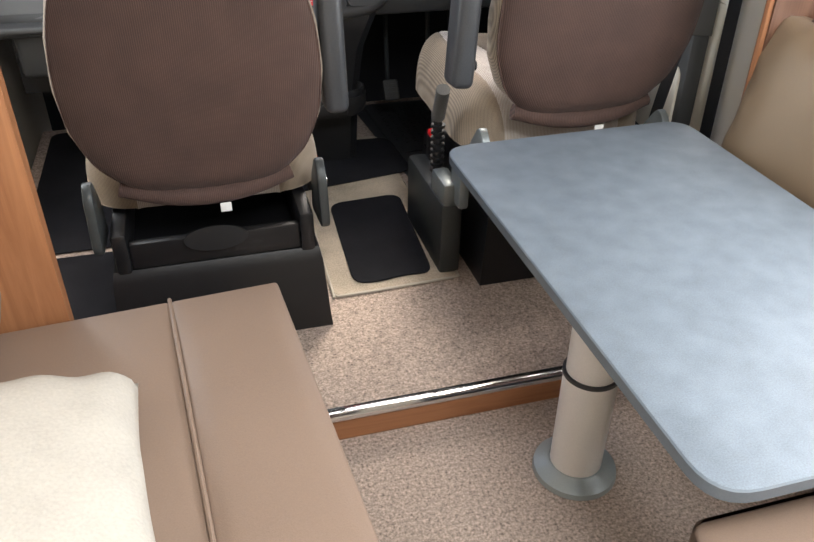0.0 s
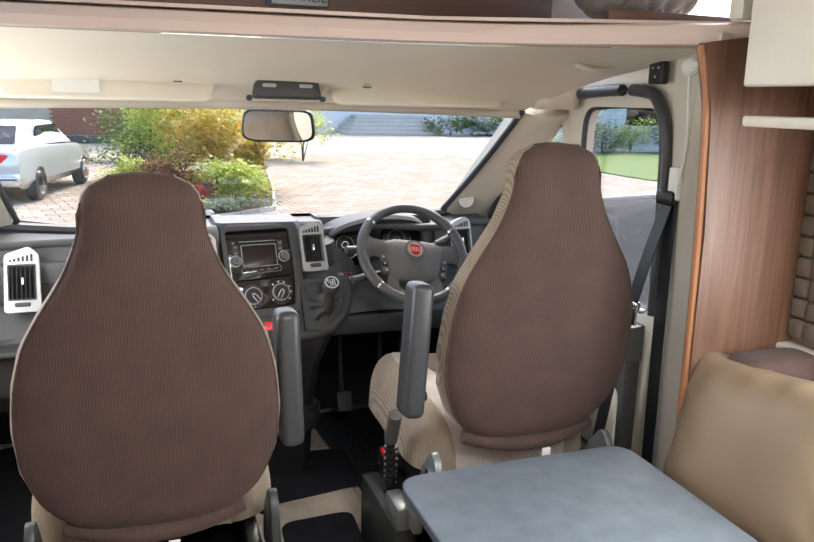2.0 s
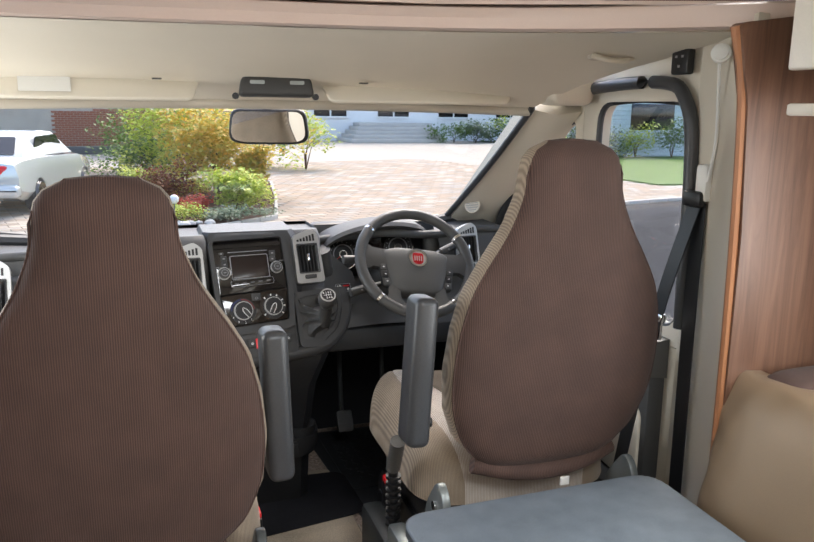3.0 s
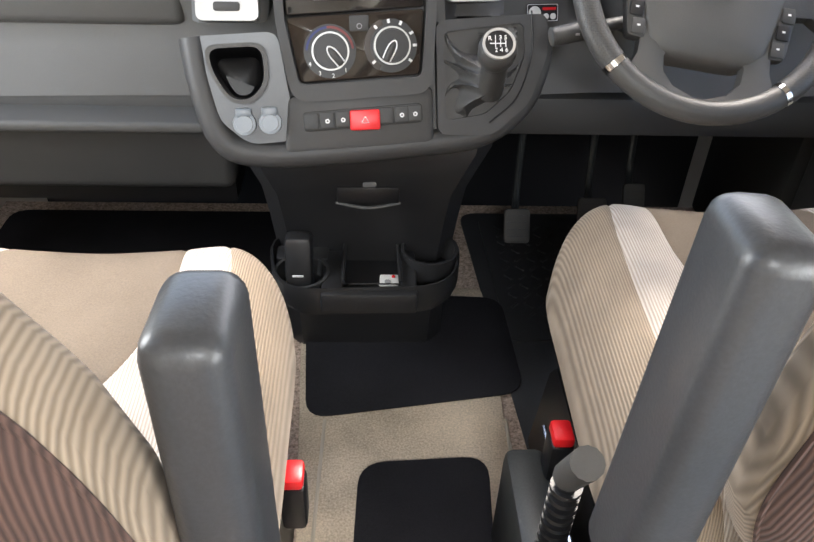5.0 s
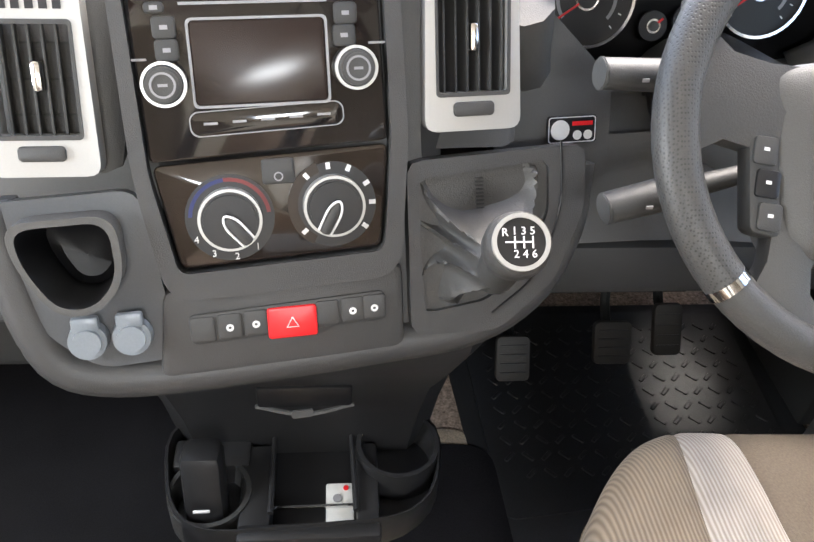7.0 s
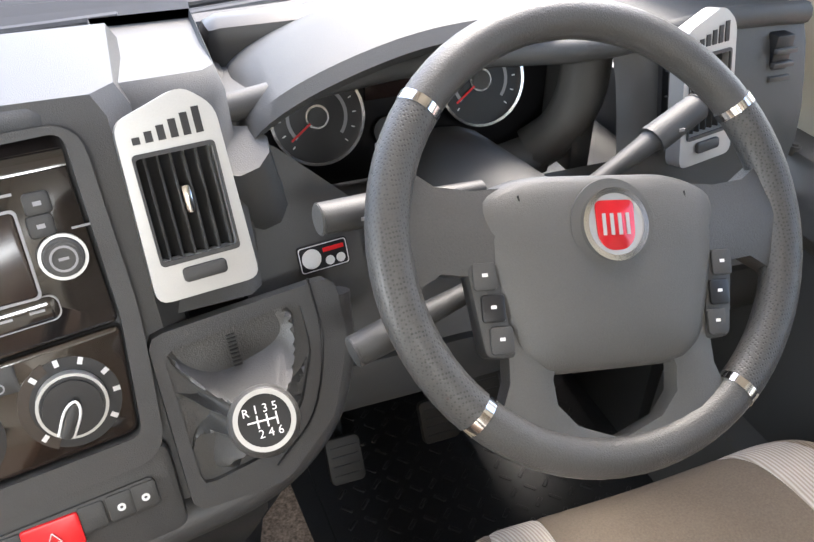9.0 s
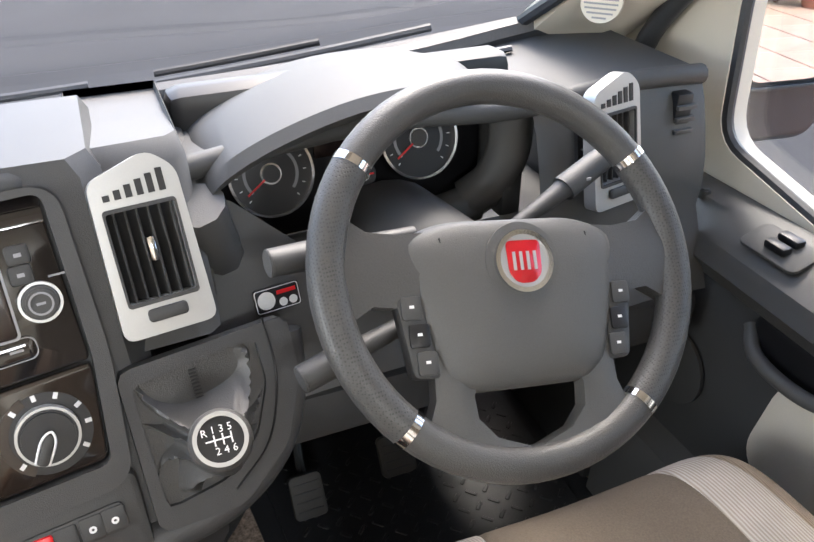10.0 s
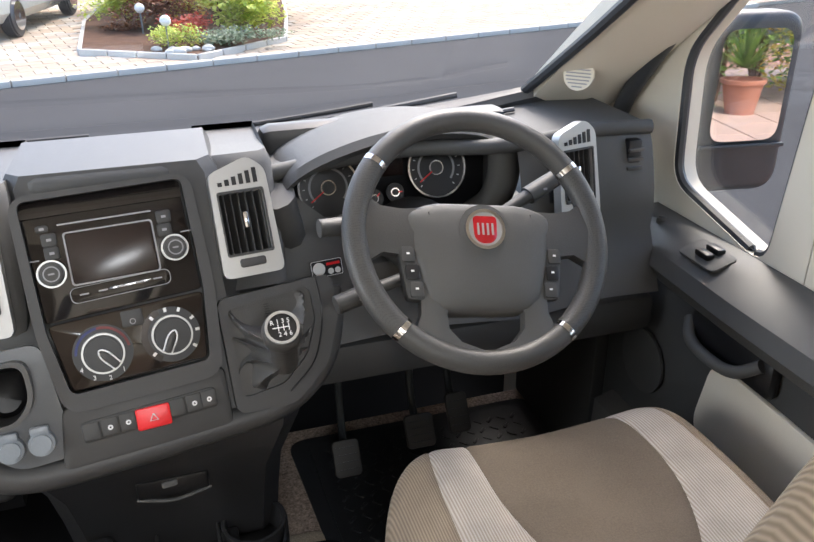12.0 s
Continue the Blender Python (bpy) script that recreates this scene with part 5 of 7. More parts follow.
def cab_seat(name, cx, yb, ztop, zc, front, label, arm_side, arm):
    """A cab seat: covered back with head part, three-tone cushion, folded-up armrest, plinth."""
    seat = empty(name, label, "cab seat", (cx, yb + 0.3, 0.07), group="cab seats")
    zs = [p[0] for p in PROF]
    fine = [PROF[-1][0] * k / 44 for k in range(45)]
    rear, frontal, seam = [], [], {-1: [], 1: []}
    for dz in fine:
        w = float(np.interp(dz, zs, [p[1] for p in PROF])) * (1.04 + 0.05 * max(0.0, 1 - dz / 0.25))
        head = max(0.0, 1 - dz / 0.22)
        d = (0.075 - 0.018 * head) * min(1.0, 0.45 + dz / 0.05) * min(1.0, 0.5 + (0.80 - dz) / 0.1)
        yc = yb + 0.075 + 0.10 * dz - 0.02 * math.sin(math.pi * dz / 0.8)
        ring = lambda a: (cx + w * math.copysign(abs(math.cos(a)) ** 0.55, math.cos(a)), yc + d * (0.6 if math.sin(a) > 0 else 1.0) * math.copysign(abs(math.sin(a)) ** 0.6, math.sin(a)), ztop - dz)
        rear.append([ring(radians(200 + 140 * k / 20)) for k in range(21)])
        frontal.append([ring(radians(-20 + 220 * k / 26)) for k in range(27)])
        for s, a in ((-1, 200), (1, -20)):
            seam[s].append(ring(radians(a)))
    part("back_cover", loft(rear, False, False), "cord_brown", seat, "brown corded rear cover")
    part("backrest", loft(frontal, False, False), "cord_tan", seat, "tan corded backrest and bolsters")
    part("top_cap", loft([rear[0] + frontal[0][1:-1], [(cx + 0.3 * (x - cx), y, z + 0.004) for x, y, z in rear[0] + frontal[0][1:-1]]]), "cord_brown", seat)
    for s in (-1, 1):
        part("seam", tube(seam[s][::3], 0.0028, 6, 3), "cord_brown", seat)
    hem = [(cx + u * 0.19, yb + 0.10 + 0.025 * u * u, ztop - 0.80 + 0.03 * u * u) for u in (-1, -0.5, 0, 0.5, 1)]
    part("hem", tube(hem, 0.022, 10, 4), "cord_brown", seat, "gathered lower hem of the cover")
    part("hem_tag", box(cx + 0.02, cx + 0.045, yb + 0.066, yb + 0.07, ztop - 0.83, ztop - 0.808, 0.001), "white", seat)
    # cushion
    a, depth, h = 0.287, (front - yb - 0.20) / 2, 0.17
    cy = front - depth
    groups = {key: bmesh.new() for key in ("insert", "band", "near_bolster", "far_bolster")}
    n = 104
    def surf(i, j):
        v = math.sin(math.pi / 2 * (2 * j / n - 1))
        e0 = 0.47 * math.sin(math.pi / 2 * max(0.0, min(1.0, (v + 0.42) / 0.9))) ** 0.55 + 0.001
        b0 = 0.74 - 0.06 * v * v
        k, sg = abs(i - n // 2), 1 if i >= n // 2 else -1
        u = sg * (e0 * k / 14 if k <= 14 else e0 + (b0 - e0) * (k - 14) / 14 if k <= 28 else b0 + (1 - b0) * math.sin(math.pi / 2 * (k - 28) / 24))
        e = min(1.0, (u ** 12 + v ** 12) ** (1 / 12))
        rx, ry = 1 - 0.13 * v ** 8, 1 - 0.13 * u ** 8
        lift = 0.014 * math.exp(-((abs(u) - 0.72) / 0.2) ** 2) - 0.012 * math.exp(-(u / 0.35) ** 2)
        drop = h * (1 - max(0.0, 1 - e ** 7) ** 0.42)
        seam_dip = 0.003 * (math.exp(-((abs(u) - b0) / 0.012) ** 2) + (math.exp(-((abs(u) - e0) / 0.012) ** 2) if e0 > 0.1 else 0.0))
        return (cx + a * u * rx * (1 - 0.04 * max(0, v) ** 4), cy + depth * v * ry, zc + lift * (1 - e ** 6) - drop - 0.035 * max(0, 0.2 - v) * 0.4 - seam_dip)
    for i in range(n):
        for j in range(n):
            k = abs(i + 0.5 - n // 2)
            ins = k < 14 and j > n * 0.365
            bm = groups["insert" if ins else "band" if k < 28 else "near_bolster" if i < n // 2 else "far_bolster"]
            bm.faces.new([bm.verts.new(surf(i + di, j + dj)) for di, dj in ((0, 0), (1, 0), (1, 1), (0, 1))])
    for key, material, lab in (("insert", "cloth_olive", "taupe woven seat insert"), ("band", "cord_cream", "cream corded band"), ("near_bolster", "cord_tan", "tan corded side bolster"), ("far_bolster", "cord_tan", "tan corded side bolster")):
        bmesh.ops.remove_doubles(groups[key], verts=groups[key].verts, dist=1e-5)
        part("cushion_" + key.split("_")[-1], groups[key], material, seat, lab)
    part("cushion_pan", box(cx - 0.23, cx + 0.23, cy - depth + 0.04, front - 0.06, zc - 0.19, zc - 0.10, 0.02), "dash_dark", seat)
    # plinth
    y0, y1 = yb + 0.075, front - 0.10
    part("plinth", loft([[(cx - w, y0 + o, z), (cx + w, y0 + o, z), (cx + w, y1 - o, z), (cx - w, y1 - o, z)] for w, o, z in ((0.265, 0.0, 0.0705), (0.262, 0.004, 0.10), (0.250, 0.012, 0.27), (0.245, 0.03, 0.30))]), "black", seat, "black plastic seat plinth")
    part("slide_frame", merge(box(cx - 0.20, cx + 0.20, y0 + 0.03, y0 + 0.055, 0.30, 0.37, 0.006), box(cx - 0.235, cx - 0.20, y0 + 0.02, y1 - 0.03, 0.295, 0.40, 0.008), box(cx + 0.20, cx + 0.235, y0 + 0.02, y1 - 0.03, 0.295, 0.40, 0.008)), "black", seat, "black metal seat slides")
    part("pan_hole", cyl(0.075, 0.01, Matrix.Translation((cx, y0 + 0.034, 0.36)) @ Matrix.Rotation(radians(75), 4, "X") @ Matrix.Diagonal((1, 0.4, 1, 1)), 24), "black", seat)
    for s in (-1, 1):
        part("hinge_bracket", prism(roundpoly([(y0 + 0.0, 0.36), (y0 + 0.16, 0.34), (y0 + 0.14, 0.44), (y0 + 0.07, 0.53), (y0 + 0.03, 0.50)], 0.03), 0.022, Matrix.Translation((cx + s * 0.262 - 0.011, 0, 0)) @ YZ, 0.005), "steel" if name == "driver_chair" else "dark_steel", seat, "grey metal recliner bracket")
        part("hinge_bolt", cyl(0.012, 0.012, Matrix.Translation((cx + s * 0.262 - 0.017 + (0.0 if s < 0 else 0.022), y0 + 0.075, 0.46)) @ Matrix.Rotation(radians(90), 4, "Y"), 14), "chrome", seat)
    ax0, ax1, ay, az0, az1 = arm
    am = Matrix.Translation(((ax0 + ax1) / 2, ay, (az0 + az1) / 2)) @ Matrix.Rotation(math.atan2(ax1 - ax0, az1 - az0), 4, "Y") @ Matrix.Rotation(radians(-4), 4, "X")
    half = (az1 - az0) / 2
    arm = part("armrest", box(-0.027, 0.027, -0.045, 0.04, -half, half, 0.018, 4, am), "rubber", seat, "dark grey armrest folded upright")
    part("pivot", cyl(0.012, 0.008, am @ Matrix.Translation((-arm_side * 0.030 - (0.008 if arm_side > 0 else 0), -0.006, 0.05 - half)) @ Matrix.Rotation(radians(90), 4, "Y"), 16), "black", arm)
    bx = cx + arm_side * 0.29
    bk = part("buckle_stalk", box(bx - 0.018, bx + 0.018, yb + 0.44, yb + 0.485, 0.28, 0.37, 0.008), "black", seat)
    part("buckle_button", box(bx - 0.016, bx + 0.016, yb + 0.442, yb + 0.483, 0.368, 0.388, 0.006), "red", bk, "red buckle release button")
    return seat


cab_seat("passenger_chair", 0.095, 1.375, 1.278, 0.600, 2.13, "front passenger seat with brown corded back and cream cushion", 1, (0.398, 0.392, 1.500, 0.650, 0.966))
cab_seat("driver_chair", 1.062, 1.445, 1.338, 0.605, 2.25, "driver seat with brown corded back and cream cushion", -1, (0.702, 0.730, 1.535, 0.665, 1.002))

hb = empty("handbrake", "black handbrake lever with a ribbed boot beside the seat", "handbrake", (0.735, 1.75, 0.07))
part("mount", box(0.700, 0.765, 1.60, 1.95, 0.0705, 0.30, 0.015), "dark_steel", hb)
part("bracket", merge(box(0.705, 0.755, 1.60, 1.72, 0.29, 0.36, 0.012), box(0.735, 0.765, 1.56, 1.64, 0.30, 0.40, 0.01)), "steel", hb)
part("grip", tube([(0.728, 1.74, 0.50), (0.724, 1.71, 0.55), (0.720, 1.68, 0.60)], 0.019, 12, 5), "dash", hb)
part("boot", tube([(0.735, 1.76, 0.30), (0.733, 1.755, 0.40), (0.728, 1.74, 0.50)], 0.013, 10, 5), "black", hb)
for k in range(8):
    part("boot_rib", ringplate(0.012, 0.020, 0.007, Matrix.Translation((0.7345 - 0.0006 * k, 1.758 - 0.002 * k, 0.33 + 0.02 * k))), "black", hb)
part("rail", tube([(0.772, 1.72, 0.30), (0.770, 1.85, 0.30), (0.768, 1.98, 0.31)], 0.004, 8, 4), "chrome", hb)

# ---- seat belt, pillar fittings ----
sb = empty("seat_belt", "black seat belt hanging from the door pillar", "seat belt", (1.44, 1.56, 1.20))
def strap(pts, w):
    run = spline(pts, 5)
    return loft([[(p.x, p.y - w / 2, p.z), (p.x, p.y + w / 2, p.z), (p.x - 0.003, p.y + w / 2, p.z), (p.x - 0.003, p.y - w / 2, p.z)] for p in run])


part("webbing", strap([(1.445, 1.555, 1.185), (1.40, 1.58, 0.98), (1.37, 1.62, 0.72), (1.35, 1.66, 0.42)], 0.046), "black", sb)
part("webbing", strap([(1.450, 1.545, 1.185), (1.436, 1.53, 0.95), (1.43, 1.52, 0.66), (1.425, 1.51, 0.30)], 0.046), "black", sb)
part("guide", box(1.425, 1.450, 1.52, 1.59, 1.175, 1.215, 0.010), "black", sb, "black belt guide")
part("guide_cover", box(1.435, 1.462, 1.515, 1.555, 1.19, 1.28, 0.008), "white", sb, "white plastic guide cover")
part("tongue", merge(box(1.385, 1.395, 1.575, 1.635, 0.83, 0.875, 0.006), box(1.383, 1.40, 1.57, 1.64, 0.875, 0.90, 0.006)), "chrome", sb, "bright metal belt tongue")
so = empty("pillar_socket", "black double power socket on the cream pillar", "socket", (1.455, 1.67, 1.53))
part("plate", box(1.452, 1.475, 1.640, 1.705, 1.495, 1.56, 0.006), "black", so)
for dy, dz in ((-0.012, 0.012), (0.012, 0.012), (0.0, -0.012)):
    part("hole", box(1.4508, 1.4525, 1.672 + dy - 0.004, 1.672 + dy + 0.004, 1.527 + dz - 0.003, 1.527 + dz + 0.003, 0), "grey_mark", so)
al = empty("alarm_sensor", "round white sensor with a cable down the pillar", "sensor", (1.41, 1.475, 1.53))
part("disc", cyl(0.022, 0.02, Matrix.Translation((1.415, 1.478, 1.53)) @ Matrix.Rotation(radians(-70), 4, "Y") @ Matrix.Rotation(radians(40), 4, "X"), 24, None, 0.005), "white", al)
part("cable", tube([(1.408, 1.475, 1.515), (1.428, 1.49, 1.42), (1.44, 1.50, 1.33), (1.44, 1.515, 1.24)], 0.004, 8, 5), "white", al, "thin white cable")
gh = empty("grab_handle", "cream grab handle moulded in the headlining", "grab handle", (1.36, 1.85, 1.54))
part("recess", box(1.28, 1.40, 1.80, 1.83, 1.532, 1.556, 0.010), "trim_shade", gh)
part("bar", tube([(1.28, 1.80, 1.545), (1.32, 1.785, 1.532), (1.37, 1.785, 1.532), (1.41, 1.80, 1.545)], 0.008, 8, 4), "trim", gh)
sp = empty("pillar_speaker", "round cream slotted tweeter grille on the pillar", "speaker", (1.36, 2.66, 1.03))
sm = Matrix.Translation((1.328, 2.641, 1.052)) @ Vector((-0.72, -0.66, 0.2)).to_track_quat("Z", "Y").to_matrix().to_4x4()
part("disc", put(cyl(0.031, 0.006, None, 28, 0.030), sm), "trim", sp)
for k in range(8):
    hw = math.sqrt(max(0.0, 0.025 ** 2 - ((k - 3.5) * 0.0065) ** 2))
    part("slot", put(box(-hw, hw, -0.0013, 0.0013, 0.0055, 0.0068, 0), sm @ Matrix.Translation((0, (k - 3.5) * 0.0065, 0))), "grey_mark", sp)
sc = solid("trim_screw", merge(cyl(0.007, 0.012, Matrix.Translation((1.488, 2.665, 1.022)) @ Matrix.Rotation(radians(-90), 4, "Y"), 14, 0.005)), "steel", "small grey screw head in the cream trim", "screw")
# Added block that stops light leaking in at the pillar's top.
structure("pillar_plug", box(1.325, 1.475, 2.07, 2.20, 1.418, 1.52, 0.03, 4), "trim", "cream plug added to block stray light above the windscreen pillar", "trim")
# ---- rear-view mirror, overhead console, visors ----
rv = empty("rear_view_mirror", "black interior mirror hung from the overhead console", "mirror", (0.53, 2.34, 1.42))
mm = Matrix.Translation((0.525, 2.355, 1.347)) @ Matrix.Rotation(radians(-16), 4, "Z") @ Matrix.Rotation(radians(95), 4, "X")
ol = roundpoly([(-0.112, 0.050), (0.112, 0.050), (0.122, -0.040), (0.09, -0.056), (-0.09, -0.056), (-0.122, -0.040)], 0.03, 5)
part("housing", put(prism(ol, 0.035, None, 0.012, 4), mm @ Matrix.Translation((0, 0, -0.035))), "black", rv)
part("glass", put(prism([(x * 0.92, y * 0.86) for x, y in ol], 0.002), mm), "mirror", rv, "mirror glass")
part("stem", tube([(0.525, 2.385, 1.36), (0.525, 2.385, 1.40), (0.53, 2.36, 1.435)], 0.012, 10, 4), "black", rv)
oc = empty("overhead_console", "dark grey overhead lamp console above the mirror", "console", (0.535, 2.31, 1.46))
om = Matrix.Translation((0.527, 2.222, 1.454)) @ Matrix.Rotation(radians(82), 4, "X")
part("body", put(prism(roundpoly([(-0.105, -0.026), (0.105, -0.026), (0.095, 0.028), (-0.095, 0.028)], 0.015), 0.04, None, 0.008, 3), om), "dash_dark", oc)
for s in (-1, 1):
    part("lamp_lens", put(prism(rounded(0.04, 0.010, 0.003), 0.003), om @ Matrix.Translation((s * 0.055, 0.010, 0.0395))), "flange", oc)
    part("pivot_knob", cyl(0.009, 0.012, Matrix.Translation((0.527 + s * 0.112, 2.215, 1.432)) @ Matrix.Rotation(radians(90), 4, "X"), 14), "black", oc)
    vz = empty("sun_visor", "cream folded sun visor against the headlining", "sun visor", (0.48 + s * 0.46, 2.2, 1.48), group="sun visors")
    part("flap", put(prism(roundpoly([(-0.27, -0.045), (0.27, -0.045), (0.30, 0.045), (-0.30, 0.045)], 0.02), 0.014, None, 0.006, 3), Matrix.Translation((0.49 + s * 0.46, 2.245 - 0.048, 1.450)) @ Matrix.Rotation(radians(s * -6), 4, "Z") @ Matrix.Rotation(radians(55), 4, "X")), "trim", vz)
    part("clip", box(0.49 + s * 0.28 - 0.012, 0.49 + s * 0.28 + 0.012, 2.163, 2.177, 1.470, 1.474, 0.001), "dash", vz)
    if s < 0:
        part("label", put(prism(rounded(0.12, 0.045, 0.003), 0.001), Matrix.Translation((-0.06, 2.181, 1.444)) @ Matrix.Rotation(radians(6), 4, "Z") @ Matrix.Rotation(radians(55), 4, "X") @ Matrix.Translation((0, 0, 0.016))), "white", vz, "white warning label with a red oval")
        part("oval", put(ringplate(0.010, 0.012, 0.0008, Matrix.Diagonal((2.2, 0.8, 1, 1))), Matrix.Translation((-0.07, 2.181, 1.442)) @ Matrix.Rotation(radians(6), 4, "Z") @ Matrix.Rotation(radians(55), 4, "X") @ Matrix.Translation((0, 0, 0.017))), "red", vz)
npl = empty("name_plate", "small white plate with black letters CHARLIE on walnut", "sign", (0.505, 1.92, 1.65))
part("plate", box(0.420, 0.590, 1.9185, 1.9245, 1.668, 1.718, 0.002), "flange", npl)
part("border", holed(rounded(0.170, 0.050, 0.004), rounded(0.163, 0.043, 0.003), 0.003, Matrix.Translation((0.505, 1.9185, 1.693)) @ XZ), "black", npl)
part("band", box(0.4235, 0.438, 1.9165, 1.9184, 1.672, 1.714, 0), "blue_mark", npl)
text("CHARLIE", 0.036, Matrix.Translation((0.514, 1.9172, 1.692)) @ Matrix.Rotation(radians(90), 4, "X"), "black", npl)
# silver quilt stowed in the overcab
rings = []
for k in range(61):
    t = k / 60
    ring = []
    for i in range(64):
        a = 2 * math.pi * i / 64
        puff = abs(math.sin(5.5 * math.pi * t + 2.5 * a)) ** 0.5 * abs(math.sin(5.5 * math.pi * t - 2.5 * a)) ** 0.5
        q = 0.96 + 0.10 * puff + 0.025 * noise.noise(Vector((6 * t, 2 * math.cos(a), 2 * math.sin(a))))
        taper = math.sin(math.pi * min(1, t * 3) / 2) if t < 0.33 else 1
        ring.append((1.17 + 0.30 * t, 1.66 + 0.12 * q * taper * math.cos(a), 1.742 + 0.085 * q * taper * math.sin(a)))
    rings.append(ring)
solid("stowed_quilt", loft(rings), "quilt", "rolled silver quilted cover on the overcab shelf", "quilt")
structure("overcab_side_box", box(1.18, R_, 1.502, 1.53, 1.63, 1.662, 0.004), "walnut_x", "walnut edge below the stowed quilt", "trim")

# ---- driver's door inside ----
dd = empty("driver_door", "dark grey door lining with cream insert and switches", "door", (1.46, 2.1, 0.1))
part("ledge", loft([[(1.487, y, 0.80), (1.44, y, 0.795), (1.385 + o, y, 0.765), (1.375 + o, y, 0.735), (1.40 + o, y, 0.70), (1.487, y, 0.69)] for y, o in ((1.66, 0.0), (1.9, 0.0), (2.2, 0.0), (2.42, 0.01), (2.52, 0.045), (2.56, 0.09))]), "dash", dd, "dark grey armrest ledge")
part("panel", box(1.43, 1.488, 1.66, 2.60, 0.12, 0.70, 0.015), "dash_dark", dd)
part("insert", prism(roundpoly([(1.68, 0.36), (2.20, 0.40), (2.28, 0.46), (2.25, 0.62), (1.68, 0.60)], 0.04), 0.012, Matrix.Translation((1.421, 0, 0)) @ YZ, 0.004), "trim", dd, "cream cloth door insert")
part("pocket", loft([[(1.43, y, 0.36), (1.385, y, 0.345), (1.375, y, 0.12), (1.43, y, 0.10)] for y in (1.66, 2.3, 2.55)]), "dash", dd)
part("pull_recess", box(1.405, 1.432, 2.10, 2.31, 0.630, 0.698, 0.012), "black", dd)
part("pull_handle", tube([(1.412, 2.315, 0.672), (1.390, 2.28, 0.652), (1.384, 2.22, 0.646), (1.386, 2.16, 0.656), (1.402, 2.12, 0.688)], 0.011, 10, 5), "dash", dd, "dark door pull")
sp_ = part("switch_panel", prism(rounded(0.10, 0.055, 0.012), 0.006, Matrix.Translation((1.43, 2.32, 0.788)) @ Matrix.Rotation(radians(-18), 4, "Y") @ Matrix.Rotation(radians(90), 4, "Z"), 0.002), "dash_top", dd)
for k in range(2):
    part("window_switch", box(1.412 + 0.022 * k, 1.430 + 0.022 * k, 2.30, 2.335, 0.790 + 0.006 * k, 0.802 + 0.006 * k, 0.004), "black", sp_, "window switch")
part("lock_knob", cyl(0.010, 0.018, Matrix.Translation((1.445, 2.485, 0.785)), 14, 0.008, 0.003), "dash", dd)
part("speaker_grille", cyl(0.07, 0.006, Matrix.Translation((1.425, 2.45, 0.50)) @ Matrix.Rotation(radians(-90), 4, "Y"), 28), "dash_dark", dd)
# ---- door mirror outside ----
dm = empty("door_mirror", "large two-part exterior door mirror in a black housing", "mirror", (1.72, 2.72, 0.9))
mc = Vector((1.755, 2.665, 0.955))
nrm = Vector((-0.143, -0.99, 0.037)).normalized()
me_ = Matrix.Translation(mc) @ nrm.to_track_quat("Z", "Y").to_matrix().to_4x4()
hol = roundpoly([(-0.105, -0.20), (0.105, -0.20), (0.115, 0.19), (-0.10, 0.19)], 0.05, 6)
part("housing", put(prism(hol, 0.09, None, 0.02, 4), me_ @ Matrix.Translation((0, 0, -0.094))), "rubber", dm, "black mirror housing")
part("upper_glass", put(prism(roundpoly([(-0.080, -0.080), (0.080, -0.080), (0.085, 0.158), (-0.075, 0.158)], 0.035, 6), 0.003), me_), "mirror", dm, "main mirror glass")
part("lower_glass", put(prism(roundpoly([(-0.078, -0.172), (0.078, -0.172), (0.080, -0.100), (-0.080, -0.100)], 0.03, 6), 0.003), me_ @ Matrix.Rotation(radians(5), 4, "X")), "mirror", dm, "wide-angle mirror glass")
part("divider", put(box(-0.10, 0.10, -0.097, -0.087, 0, 0.008, 0.002), me_), "rubber", dm)
part("arm", merge(box(1.56, 1.72, 2.70, 2.745, 0.82, 0.85, 0.012), box(1.56, 1.72, 2.70, 2.745, 1.03, 1.06, 0.012)), "rubber", dm, "black mirror arm")

# ---- wipers ----
for x0, x1 in ((0.05, 0.62), (0.72, 1.16)):
    wp = tagged(empty("wiper", "black windscreen wiper resting at the screen's foot", "wiper", (x0, 2.93, 0.93)), group="wipers")
    pts = []
    for k in range(6):
        u = (x0 + (x1 - x0) * k / 5 - VX) / 0.80
        q = Vector(screen_point(u, 0.0))
        pts.append(tuple(q + Vector((0, 0.03, 0.004 + 0.012 * k / 5))))
    part("blade", tube(pts, 0.007, 8, 4), "rubber", wp)
    part("arm", tube([(q[0], q[1] + 0.012, q[2] + 0.012) for q in pts[:4]], 0.006, 8, 4), "black", wp)

